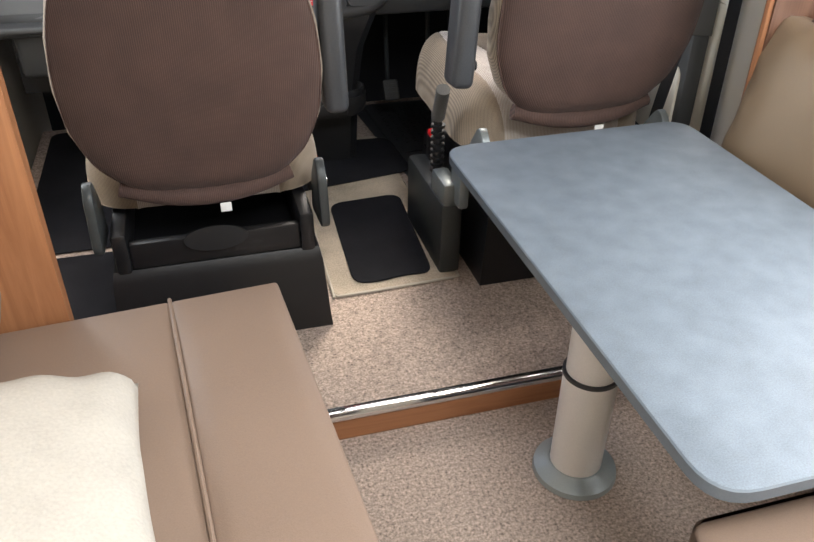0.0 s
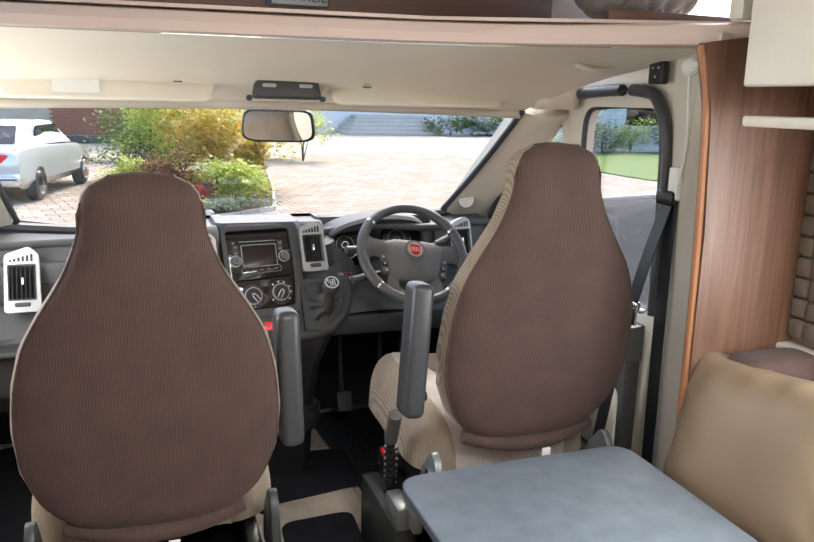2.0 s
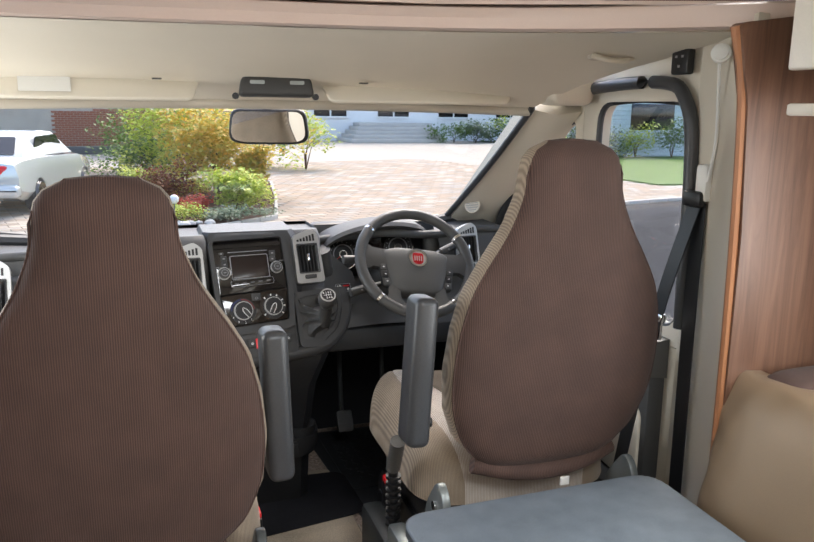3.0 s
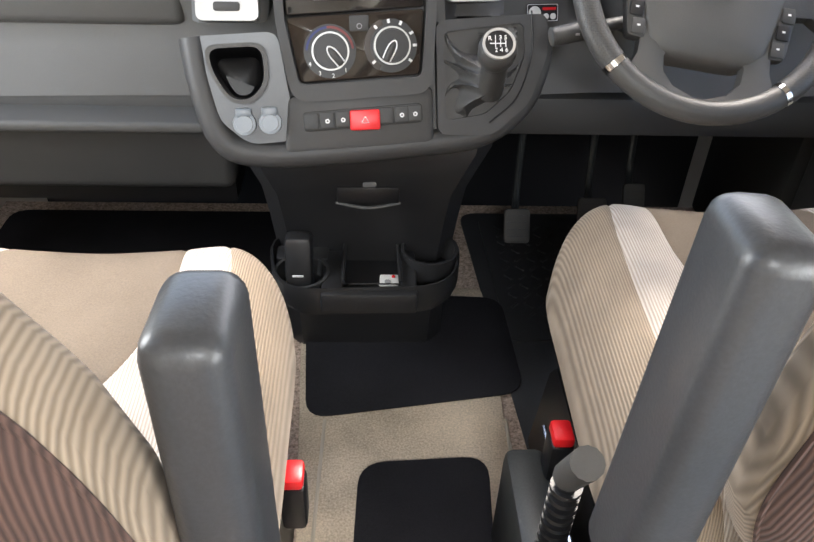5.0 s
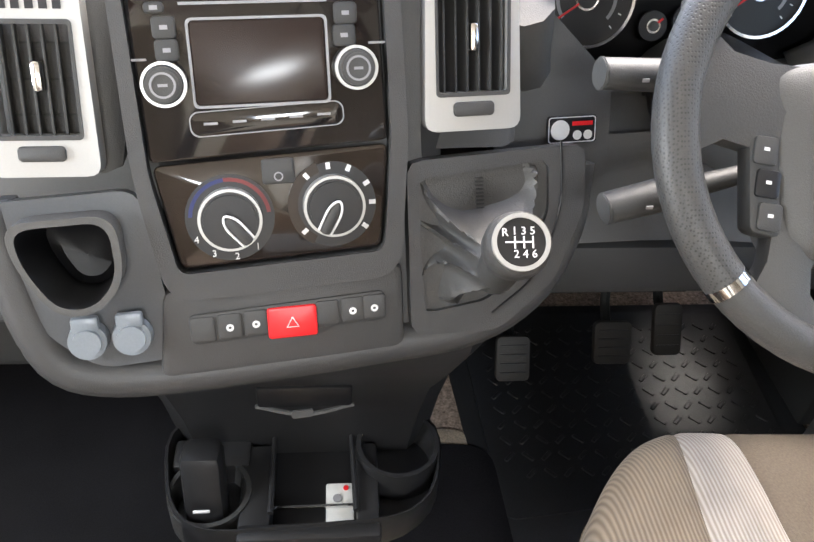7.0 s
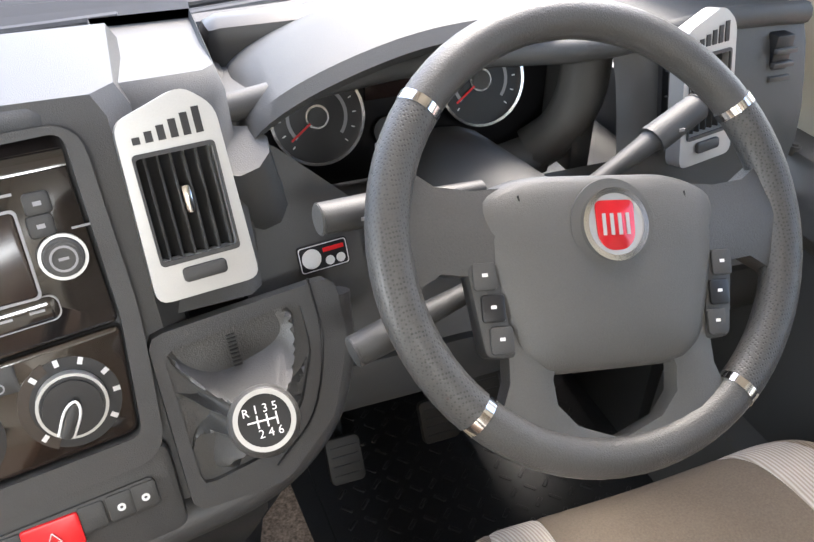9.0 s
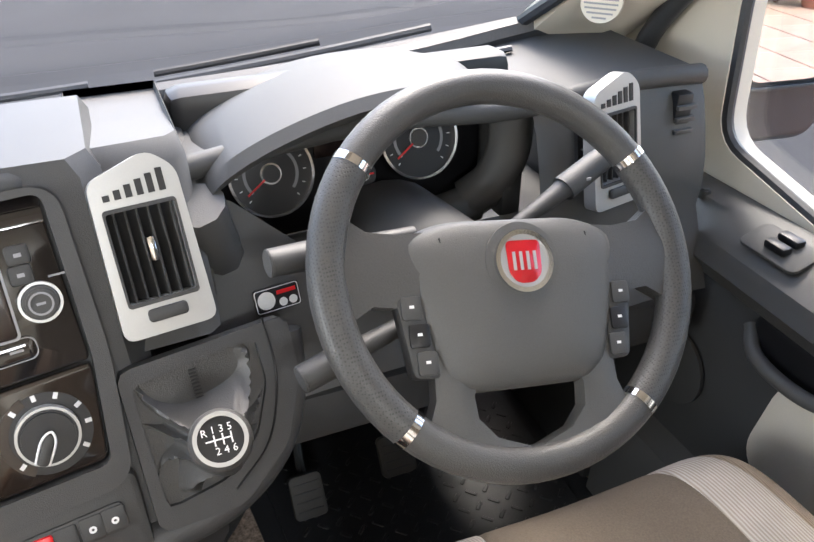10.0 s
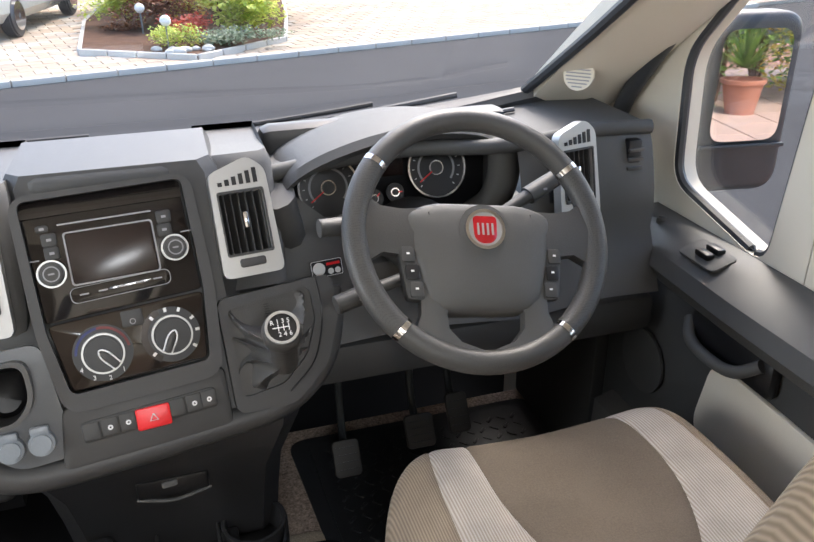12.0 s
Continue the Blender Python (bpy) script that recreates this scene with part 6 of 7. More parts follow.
# ---- dinette: table, sofas, cushions ----
tb = empty("dinette_table", "slate-blue laminate table on a cream pedestal", "table", (0.935, 0.855, 0.0))
to = roundpoly([(0.626, 0.335), (1.238, 0.335), (1.243, 1.385), (0.622, 1.375)], 0.065, 6)
part("tabletop", prism(to, 0.018, Matrix.Translation((0, 0, 0.563)), 0.003), "table", tb)
part("edging", loft([[(0.93 + (x - 0.93) * s, 0.86 + (y - 0.86) * s, z) for x, y in to] for s, z in ((0.985, 0.556), (1.004, 0.560), (1.004, 0.5785), (0.996, 0.5805))], False), "table_edge", tb, "dark blue-grey edging")
part("underside", prism([(0.93 + (x - 0.93) * 0.985, 0.86 + (y - 0.86) * 0.985) for x, y in to], 0.008, Matrix.Translation((0, 0, 0.555))), "table_edge", tb)
part("column", cyl(0.052, 0.29, Matrix.Translation((0.79, 0.885, 0.27)), 40), "column", tb, "cream enamelled upper tube")
part("lower_column", cyl(0.056, 0.27, Matrix.Translation((0.79, 0.885, 0.012)), 40, None, 0.003), "column", tb, "cream enamelled lower tube")
part("collar", ringplate(0.050, 0.0585, 0.008, Matrix.Translation((0.79, 0.885, 0.280))), "rubber", tb, "black collar ring")
part("flange", loft([[(0.79 + r * math.cos(2 * math.pi * k / 40), 0.885 + r * math.sin(2 * math.pi * k / 40), z) for k in range(40)] for r, z in ((0.092, 0.001), (0.090, 0.014), (0.075, 0.024), (0.064, 0.028), (0.060, 0.032), (0.054, 0.032))]), "flange", tb, "grey metal floor flange")
part("top_bracket", box(0.70, 0.95, 0.76, 0.92, 0.545, 0.556, 0.003), "dark_steel", tb)
part("latch", box(0.648, 0.668, 0.39, 0.47, 0.535, 0.556, 0.004), "black", tb)


def seat_block(name, x0, x1, y0, y1, top, label, seam_x=None, base="leatherette"):
    """A bench: plinth and a piped leatherette cushion in one or two lengths."""
    s = empty(name, label, "sofa", ((x0 + x1) / 2, (y0 + y1) / 2, 0))
    part("plinth", box(x0 + 0.02, x1 - 0.03, y0 + 0.02, y1 - 0.03, 0.0, top - 0.13, 0.006), base, s)
    spans = [(x0, seam_x - 0.001), (seam_x + 0.001, x1)] if seam_x is not None else [(x0, x1)]
    for a, b in spans:
        bm = box(a, b, y0, y1, top - 0.13, top, 0.0)
        bmesh.ops.subdivide_edges(bm, edges=bm.edges[:], cuts=10, use_grid_fill=True)
        for v in bm.verts:
            u, w = (v.co.x - a) / (b - a) * 2 - 1, (v.co.y - y0) / (y1 - y0) * 2 - 1
            if v.co.z > top - 0.001:
                v.co.z += 0.008 * (1 - u ** 4) * (1 - w ** 4)
        sharp = [e for e in bm.edges if len(e.link_faces) == 2 and e.calc_face_angle(0) > 1.0]
        bmesh.ops.bevel(bm, geom=sharp, offset=0.028 if seam_x is None else 0.008, segments=4, affect="EDGES", profile=0.5)
        part("cushion", bm, "leatherette", s, "brown leatherette seat cushion")
    if seam_x is not None:
        part("piping", tube([(seam_x, y0 + 0.01, top - 0.004), (seam_x, (y0 + y1) / 2, top + 0.002), (seam_x, y1 - 0.012, top - 0.004), (seam_x, y1 - 0.002, top - 0.06)], 0.004, 8, 5), "leatherette", s)
    return s


sofa = seat_block("side_sofa", -0.36, 0.195, 0.10, 1.062, 0.48, "brown leatherette side sofa with a piped seam", -0.005)
sofa.location.x += 0.04
sofa.rotation_euler.z = radians(4.4)      # the sofa stands a little askew to the aisle
sb2 = seat_block("bench_seat", 0.655, 1.30, -0.45, 0.40, 0.46, "brown leatherette bench seat under the table end")
part("wood_end", box(0.61, 0.65, -0.10, 0.365, 0.0, 0.46, 0.02, 3), "cherry", sb2, "cherry wood end panel")
part("back_cushion", box(0.70, 1.60, -0.62, -0.45, 0.40, 0.95, 0.05, 4), "leatherette", sb2)
s3 = seat_block("window_bench", 1.27, 1.655, 0.42, 1.285, 0.46, "brown leatherette bench along the window wall")
solid("end_bolster", pad(0.30, 0.14, 0.20, 0.5, m=Matrix.Translation((1.52, 1.20, 0.76)), n=36), "cord_brown", "brown ribbed end bolster against the partition", "bolster")


def pillow(name, centre, w, h, t, turn, material, label):
    """A scatter cushion with pointed corners, puffed middle and creases."""
    rings, n = [], 40
    bm = bmesh.new()
    grid = {}
    for side in (-1, 1):
        for i in range(n + 1):
            for j in range(n + 1):
                u, v = 2 * i / n - 1, 2 * j / n - 1
                pin = 1 - 0.10 * (1 - u * u) * abs(v) ** 6
                pin2 = 1 - 0.10 * (1 - v * v) * abs(u) ** 6
                e = max(0.0, (1 - u ** 4) * (1 - v ** 4))
                rim_ = 1 - e
                crease = 0.012 * math.sin(14 * u + 3 * v) * math.sin(9 * v - 2 * u + 1) * rim_ ** 1.5 * e ** 0.3
                z = side * (t / 2 * e ** 0.42 + crease)
                grid[side, i, j] = bm.verts.new((w / 2 * u * pin2, h / 2 * v * pin, z))
        for i in range(n):
            for j in range(n):
                bm.faces.new([grid[side, i, j], grid[side, i + 1, j], grid[side, i + 1, j + 1], grid[side, i, j + 1]])
    bmesh.ops.remove_doubles(bm, verts=bm.verts, dist=0.0005)
    return solid(name, put(bm, Matrix.Translation(centre) @ turn), material, label, "cushion", group="scatter cushions")


pillow("gold_cushion", (1.405, 1.10, 0.665), 0.46, 0.42, 0.17, Matrix.Rotation(radians(-82), 4, "Z") @ Matrix.Rotation(radians(74), 4, "X") @ Matrix.Rotation(radians(4), 4, "Z"), "gold", "creased gold satin scatter cushion on the bench")
pillow("gold_cushion", (1.44, 0.66, 0.655), 0.44, 0.40, 0.16, Matrix.Rotation(radians(-92), 4, "Z") @ Matrix.Rotation(radians(72), 4, "X"), "gold", "pale gold satin scatter cushion by the window")
pillow("white_cushion", (-0.215, 0.455, 0.572), 0.44, 0.62, 0.19, Matrix.Rotation(radians(8), 4, "Z") @ Matrix.Rotation(radians(12), 4, "Y"), "fleece", "fluffy off-white cushion on the side sofa")
solid("back_roll", pad(0.16, 0.30, 0.26, 0.5, m=Matrix.Translation((-0.34, 0.96, 0.62)), n=36), "leatherette", "brown leatherette back roll on the side sofa", "bolster")

# ---- overhead cupboard, shelf, window curtain ----
oc2 = empty("overhead_cupboard", "glossy cream overhead cupboard above the dinette", "cupboard", (1.45, 0.5, 1.49))
part("body", box(1.295, 1.655, -0.40, 1.145, 1.485, 2.07, 0.004), "cabinet", oc2)
for y0, y1 in ((-0.395, 0.37), (0.375, 1.14)):
    part("door", box(1.272, 1.293, y0, y1, 1.478, 2.065, 0.006, 3), "cabinet", oc2, "smooth cream cupboard door")
sh = empty("wall_shelf", "thin cream shelf below the overhead cupboard", "shelf", (1.5, 0.5, 1.41))
part("board", box(1.29, 1.655, -0.40, 1.15, 1.398, 1.420, 0.005), "cabinet", sh)
part("wood_back", box(1.60, 1.655, -0.4, 1.28, 1.42, 1.484, 0.002), "walnut", sh)
cu = empty("window_curtain", "brown quilted check curtain beside the window", "curtain", (1.63, 1.16, 1.39))
for i in range(5):
    for j in range(10):
        part("square", box(1.628, 1.652, 1.045 + 0.048 * i, 1.089 + 0.048 * i, 0.875 + 0.052 * j, 0.923 + 0.052 * j, 0.008, 2), "cloth_olive", cu)
part("lining", box(1.645, 1.658, 1.03, 1.295, 0.86, 1.396, 0.002), "leatherette", cu)
solid("window_sill", box(1.60, 1.658, -0.38, 1.29, 0.835, 0.858, 0.006), "cabinet", "cream sill below the window", "sill")

# ---- outdoors ----
structure("ground", box(-400, 400, -400, 400, GROUND - 0.2, GROUND, 0), "asphalt", "dark grey asphalt road", "road")
KM = Matrix.Translation((0.4, 11.75, GROUND)) @ Matrix.Rotation(radians(13), 4, "Z")   # axes along the kerb


def kerb_to_world(x, y, z=0.0):
    return KM @ Vector((x, y, z))


structure("driveway", box(-14, 26, 0.13, 48, -0.02, 0.05, 0, 1, KM), "mortar", "sandy bed under the block paving", "pavement")
kb_ = empty("kerb", "pale concrete kerb stones along the road", "kerb", tuple(kerb_to_world(0, 0)), kind="structure")
for k in range(34):
    part("kerb_stone", box(-9 + 0.61 * k, -9 + 0.61 * k + 0.595, 0.0, 0.125, -0.02, 0.075, 0.012, 2, KM), "kerb", kb_)
structure("lawn", box(-14, 40, 43, 90, 0.0, 0.075, 0, 1, KM), "grass", "green front lawn", "lawn")
solid("verge_lawn", prism([(13.0, 17.0), (40, 17.0), (40, 27.9), (18.6, 27.9), (15.0, 23.5), (13.0, 19.6)], 0.10, Matrix.Translation((0, 0, GROUND))), "grass", "patch of lawn beside the paved drive", "lawn", kind="structure")
random.seed(11)


def leaves(bm, centre, radii, n, size, hang=0.3):
    """Scatters small bent leaves through a lumpy volume."""
    lumps = [Vector((random.gauss(0, 0.45), random.gauss(0, 0.45), random.gauss(0.05, 0.4))) for _ in range(13)]
    for _ in range(n):
        l = random.choice(lumps)
        d = Vector((random.gauss(0, 1), random.gauss(0, 1), random.gauss(0, 1))).normalized() * random.uniform(0.25, 0.62)
        p = l + d
        q = Vector(centre) + Vector((p.x * radii[0], p.y * radii[1], max(-0.95, p.z) * radii[2]))
        a, t = random.uniform(0, 6.28), random.uniform(-0.6, 0.9)
        s = size * random.uniform(0.6, 1.4)
        ax = Vector((math.cos(a) * math.cos(t), math.sin(a) * math.cos(t), math.sin(t))) * s
        sd = Vector((-math.sin(a), math.cos(a), random.uniform(-0.4, 0.4))) * s * 0.32
        v = [bm.verts.new(q + o) for o in (Vector(), ax * 0.5 + sd, ax - Vector((0, 0, hang * s * 0.4)), ax * 0.5 - sd)]
        bm.faces.new(v)


def foliage(name, c1, c2):
    """Leaf colour that varies from leaf to leaf."""
    m = bpy.data.materials.new(name)
    m.use_nodes = True
    nt, b = m.node_tree, m.node_tree.nodes["Principled BSDF"]
    g, r = nt.nodes.new("ShaderNodeNewGeometry"), nt.nodes.new("ShaderNodeValToRGB")
    r.color_ramp.elements[0].color, r.color_ramp.elements[1].color = (*c1, 1), (*c2, 1)
    nt.links.new(g.outputs["Random Per Island"], r.inputs[0])
    nt.links.new(r.outputs[0], b.inputs["Base Color"])
    b.inputs["Roughness"].default_value = 0.55
    tl, mx = nt.nodes.new("ShaderNodeBsdfTranslucent"), nt.nodes.new("ShaderNodeMixShader")
    nt.links.new(r.outputs[0], tl.inputs[0])
    mx.inputs[0].default_value = 0.4
    nt.links.new(b.outputs[0], mx.inputs[1])
    nt.links.new(tl.outputs[0], mx.inputs[2])
    nt.links.new(mx.outputs[0], nt.nodes["Material Output"].inputs[0])
    return m


FOL = dict(
    green=foliage("green_leaves", (0.05, 0.11, 0.022), (0.17, 0.27, 0.05)),
    lime=foliage("lime_leaves", (0.30, 0.42, 0.06), (0.68, 0.70, 0.14)),
    orange=foliage("autumn_leaves", (0.42, 0.42, 0.07), (0.74, 0.46, 0.08)),
    russet=foliage("russet_leaves", (0.12, 0.035, 0.015), (0.30, 0.11, 0.04)),
    silver=foliage("grey_green_leaves", (0.10, 0.15, 0.09), (0.22, 0.28, 0.17)),
    pink=foliage("red_flowers", (0.42, 0.03, 0.02), (0.55, 0.10, 0.05)),
)


def shrub(name, x, y, w, h, n, size, colour, label, base=None):
    z0 = GROUND + 0.05 if base is None else base
    s = empty(name, label, "shrub", (x, y, z0), group="garden shrubs")
    bm = bmesh.new()
    leaves(bm, (x, y, z0 + h * 0.52), (w * 0.55, w * 0.5, h * 0.5), int(n * 1.5), size)
    part("crown", bm, FOL[colour], s, "", False)
    st = [tube([(x, y, z0 - 0.02), (x + random.uniform(-0.1, 0.1) * w, y + random.uniform(-0.1, 0.1) * w, z0 + h * 0.4), (x + random.uniform(-0.4, 0.4) * w, y + random.uniform(-0.4, 0.4) * w, z0 + h * 0.68)], lambda t: 0.011 * (1.1 - t) * max(0.5, h), 6, 4) for _ in range(5)]
    part("stems", merge(*st), "soil", s)
    return s


bed = empty("planting_bed", "planted bed of dark bark with pale stone edging", "flower bed", (0.8, 14, GROUND + 0.05), kind="structure")
bp = [(0.95, 12.05), (2.3, 13.2), (2.75, 16.0), (3.2, 19.5), (-0.5, 20.5), (-0.75, 16.3), (-0.6, 13.1)]
part("soil", prism(bp, 0.09, Matrix.Translation((0, 0, GROUND + 0.03))), "soil", bed, "dark bark mulch", False)
for a, b in zip(bp, bp[1:] + bp[:1]):
    A, B = Vector((*a, GROUND + 0.09)), Vector((*b, GROUND + 0.09))
    n = max(1, int((B - A).length / 0.4))
    for k in range(n):
        p, q = A.lerp(B, (k + 0.02) / n), A.lerp(B, (k + 0.98) / n)
        part("edging_stone", box(0, (q - p).length, -0.03, 0.03, -0.05, 0.05, 0.01, 1, Matrix.Translation(p) @ Matrix.Rotation(math.atan2(q.y - p.y, q.x - p.x), 4, "Z")), "kerb", bed)
BZ = GROUND + 0.12
shrub("tall_shrub", 1.60, 16.2, 1.90, 1.96, 3900, 0.098, "orange", "tall shrub with yellow and orange autumn leaves", BZ)
shrub("tall_shrub", 1.00, 17.6, 1.79, 2.02, 3300, 0.098, "lime", "tall yellow-green shrub in the bed", BZ)
shrub("round_shrub", 0.10, 18.6, 1.46, 1.40, 2550, 0.081, "green", "rounded dark green shrub in the bed", BZ)
shrub("low_shrub", 1.70, 13.9, 0.95, 0.62, 1800, 0.081, "lime", "bright lime-yellow low shrub by the paving", BZ)
shrub("low_shrub", 0.50, 15.0, 1.01, 0.73, 1650, 0.069, "russet", "russet-leaved low shrub in the bed", BZ)
shrub("low_shrub", 0.00, 15.6, 0.90, 0.67, 1350, 0.069, "lime", "small yellow-green bush in the bed", BZ)
shrub("flowering_plant", 0.90, 13.7, 0.56, 0.34, 630, 0.052, "pink", "small plant with red flowers in the bed", BZ)
shrub("ground_cover", 1.50, 12.9, 1.01, 0.25, 1050, 0.052, "silver", "grey-green ground cover at the bed's tip", BZ)
shrub("ground_cover", 0.70, 12.9, 0.67, 0.31, 750, 0.046, "lime", "yellow flowering ground cover in the bed", BZ)
shrub("grass_tuft", 2.20, 15.1, 0.50, 1.01, 1200, 0.115, "orange", "tuft of tall straw-coloured grass", BZ)
for x, y in ((0.15, 16.4), (0.25, 14.4), (0.6, 12.75)):
    gl_ = tagged(empty("garden_globe", "white globe lamp on a short spike in the bed", "garden lamp", (x, y, BZ)), group="garden lamps")
    part("spike", cyl(0.012, 0.35, Matrix.Translation((x, y, BZ - 0.02)), 8), "steel", gl_)
    bm = bmesh.new()
    bmesh.ops.create_uvsphere(bm, u_segments=16, v_segments=10, radius=0.075)
    part("globe", put(bm, Matrix.Translation((x, y, BZ + 0.38))), "white", gl_)
for k in range(16):
    bm = bmesh.new()
    bmesh.ops.create_icosphere(bm, subdivisions=2, radius=1)
    px, py, r = 0.75 + random.uniform(-0.35, 0.4), 12.45 + random.uniform(-0.15, 0.35), random.uniform(0.045, 0.10)
    for v in bm.verts:
        v.co *= 1 + 0.15 * noise.noise(v.co * 1.7 + Vector((k, 0, 0)))
    tagged(solid("pebble", put(bm, Matrix.Translation((px, py, BZ + r * 0.3)) @ Matrix.Diagonal((r, r * 0.8, r * 0.55, 1))), "kerb", "smooth pale grey cobble at the bed's tip", "stone"), group="bed cobbles")

# parked saloon car
car = empty("parked_car", "silver saloon car parked on the drive", "car", (-2.2, 16.7, GROUND + 0.05))
CMX = Matrix.Translation((-2.2, 16.7, GROUND + 0.06)) @ Matrix.Rotation(radians(-12), 4, "Z")
sec = ((-2.25, 0.52, 0.78, 0.72), (-2.2, 0.36, 0.92, 0.84), (-1.9, 0.26, 0.98, 0.89), (-1.2, 0.24, 1.0, 0.90), (0.0, 0.24, 0.97, 0.90), (1.2, 0.24, 0.93, 0.89), (2.1, 0.30, 0.80, 0.82), (2.35, 0.42, 0.66, 0.70))
rings = [[(s * w * a, y, z0 + (z1 - z0) * b) for s, a, b in ((-1, 0.86, 0), (-1, 1, 0.2), (-1, 1.0, 0.62), (-1, 0.92, 0.95), (-1, 0.6, 1.02), (1, 0.6, 1.02), (1, 0.92, 0.95), (1, 1.0, 0.62), (1, 1, 0.2), (1, 0.86, 0))] for y, z0, z1, w in sec]
part("body", put(loft(rings), CMX), "car_paint", car)
sec2 = ((-1.55, 0.97, 0.985, 0.70, 0.70), (-1.0, 0.97, 1.36, 0.74, 0.56), (-0.3, 0.97, 1.42, 0.76, 0.58), (0.4, 0.96, 1.38, 0.76, 0.57), (1.1, 0.94, 0.96, 0.74, 0.7))
part("cabin", put(loft([[(-w0, y, z0), (-w1, y, z1), (w1, y, z1), (w0, y, z0)] for y, z0, z1, w0, w1 in sec2]), CMX), "car_paint", car)
part("rear_window", put(prism(roundpoly([(-0.55, 0.0), (0.55, 0.0), (0.45, 0.52), (-0.45, 0.52)], 0.06), 0.012), CMX @ Matrix.Translation((0, -1.50, 1.02)) @ Matrix.Rotation(radians(34), 4, "X")), "gloss", car, "dark rear window")
for s in (-1, 1):
    part("side_window", put(prism(roundpoly([(-0.95, 1.0), (0.85, 0.99), (0.35, 1.33), (-0.75, 1.32)], 0.05), 0.02), CMX @ Matrix.Translation((s * 0.665 - 0.01, 0, 0)) @ YZ), "gloss", car, "dark side window")
    lamp = part("tail_lamp", put(pad(0.34, 0.16, 0.16, 0.6), CMX @ Matrix.Translation((s * 0.62, -2.16, 0.80)) @ Matrix.Rotation(radians(s * 20), 4, "Z")), "red", car, "red oval tail lamp")
    part("reflector", put(pad(0.10, 0.05, 0.06, 0.8), CMX @ Matrix.Translation((s * 0.48, -2.235, 0.80))), "mark", lamp)
    part("exhaust", put(cyl(0.04, 0.12, None, 16), CMX @ Matrix.Translation((s * 0.5, -2.15, 0.28)) @ Matrix.Rotation(radians(90), 4, "X")), "chrome", car)
    for y in (-1.35, 1.42):
        wh = part("wheel", put(cyl(0.325, 0.2, None, 32, None, 0.03), CMX @ Matrix.Translation((s * 0.90 - (0.2 if s > 0 else 0.0), y, 0.325)) @ Matrix.Rotation(radians(90), 4, "Y")), "rubber", car)
        part("rim", put(ringplate(0.05, 0.22, 0.02, Matrix()), CMX @ Matrix.Translation((s * 0.905 - (0 if s > 0 else 0.02), y, 0.325)) @ Matrix.Rotation(radians(90), 4, "Y")), "chrome", wh)
part("bumper", put(box(-0.86, 0.86, -2.36, -2.1, 0.34, 0.56, 0.08, 4), CMX), "car_paint", car)
part("number_plate", put(box(-0.26, 0.26, -2.30, -2.275, 0.66, 0.77, 0.01), CMX), mat("yellow_plate", (0.75, 0.55, 0.05), 0.5), car, "yellow number plate")
part("bumper_strip", put(box(-0.84, 0.84, -2.37, -2.352, 0.455, 0.48, 0.005), CMX), "rubber", car)

# garden wall, steps, houses
gw = empty("brick_house", "red-brown brick house wall beyond the drive", "house", (-3, 33, GROUND))
part("wall", box(-12, 1.2, 33.2, 33.6, GROUND, GROUND + 5.5, 0), "mortar", gw)
part("plinth", box(-12, 1.25, 33.0, 33.2, GROUND, GROUND + 0.35, 0.02), "dash", gw)
nb = 0
bmb = bmesh.new()
me_brick = None
for j in range(22):
    for i in range(18):
        x, z = 1.1 - 0.235 * (i + 0.5 * (j % 2)), GROUND + 0.42 + 0.085 * j
        if nb < 300 and j < 17:
            if me_brick is None:
                ob = part("brick", box(-0.11, 0.11, -0.02, 0.02, -0.036, 0.036, 0.004, 1), "brick", gw)
                me_brick = ob.data
            else:
                ob = new("brick", me_brick)
                ob.parent = gw
                ob.matrix_parent_inverse = Matrix.Translation(-gw.location)
            ob.matrix_basis = Matrix.Translation((x, 33.19, z))
            nb += 1
st = empty("stone_steps", "broad pale stone steps up to the house", "steps", (14.5, 43, GROUND))
for k in range(5):
    part("step", box(11.4 + 0.25 * k, 17.0, 42.4 + 0.5 * k, 45.9, GROUND + 0.05 + 0.22 * k, GROUND + 0.05 + 0.22 * (k + 1), 0.03, 2), "kerb", st)
hs = empty("white_house", "white rendered house with grey windows up the steps", "house", (18, 46, GROUND))
part("wall", box(8, 34, 46, 52, GROUND, GROUND + 6.5, 0), "body_paint", hs)
for k in range(5):
    wdw = part("window", box(10 + 4 * k, 12 + 4 * k, 45.93, 45.995, GROUND + 1.5, GROUND + 3.0, 0.02), "gloss", hs)
    part("frame", merge(box(9.9 + 4 * k, 12.1 + 4 * k, 45.90, 45.99, GROUND + 1.38, GROUND + 1.5, 0.01), box(10.95 + 4 * k, 11.05 + 4 * k, 45.90, 45.94, GROUND + 1.5, GROUND + 3.0, 0.01)), "white", wdw)
part("roof", loft([[(7.5, 45.5, GROUND + 6.5), (7.5, 52.5, GROUND + 6.5), (7.5, 49, GROUND + 9.3)], [(34.5, 45.5, GROUND + 6.5), (34.5, 52.5, GROUND + 6.5), (34.5, 49, GROUND + 9.3)]]), "dash", hs)
cv = empty("clad_cabin", "pale blue-grey clad cabin beside the lawn", "cabin", (21, 28.4, GROUND))
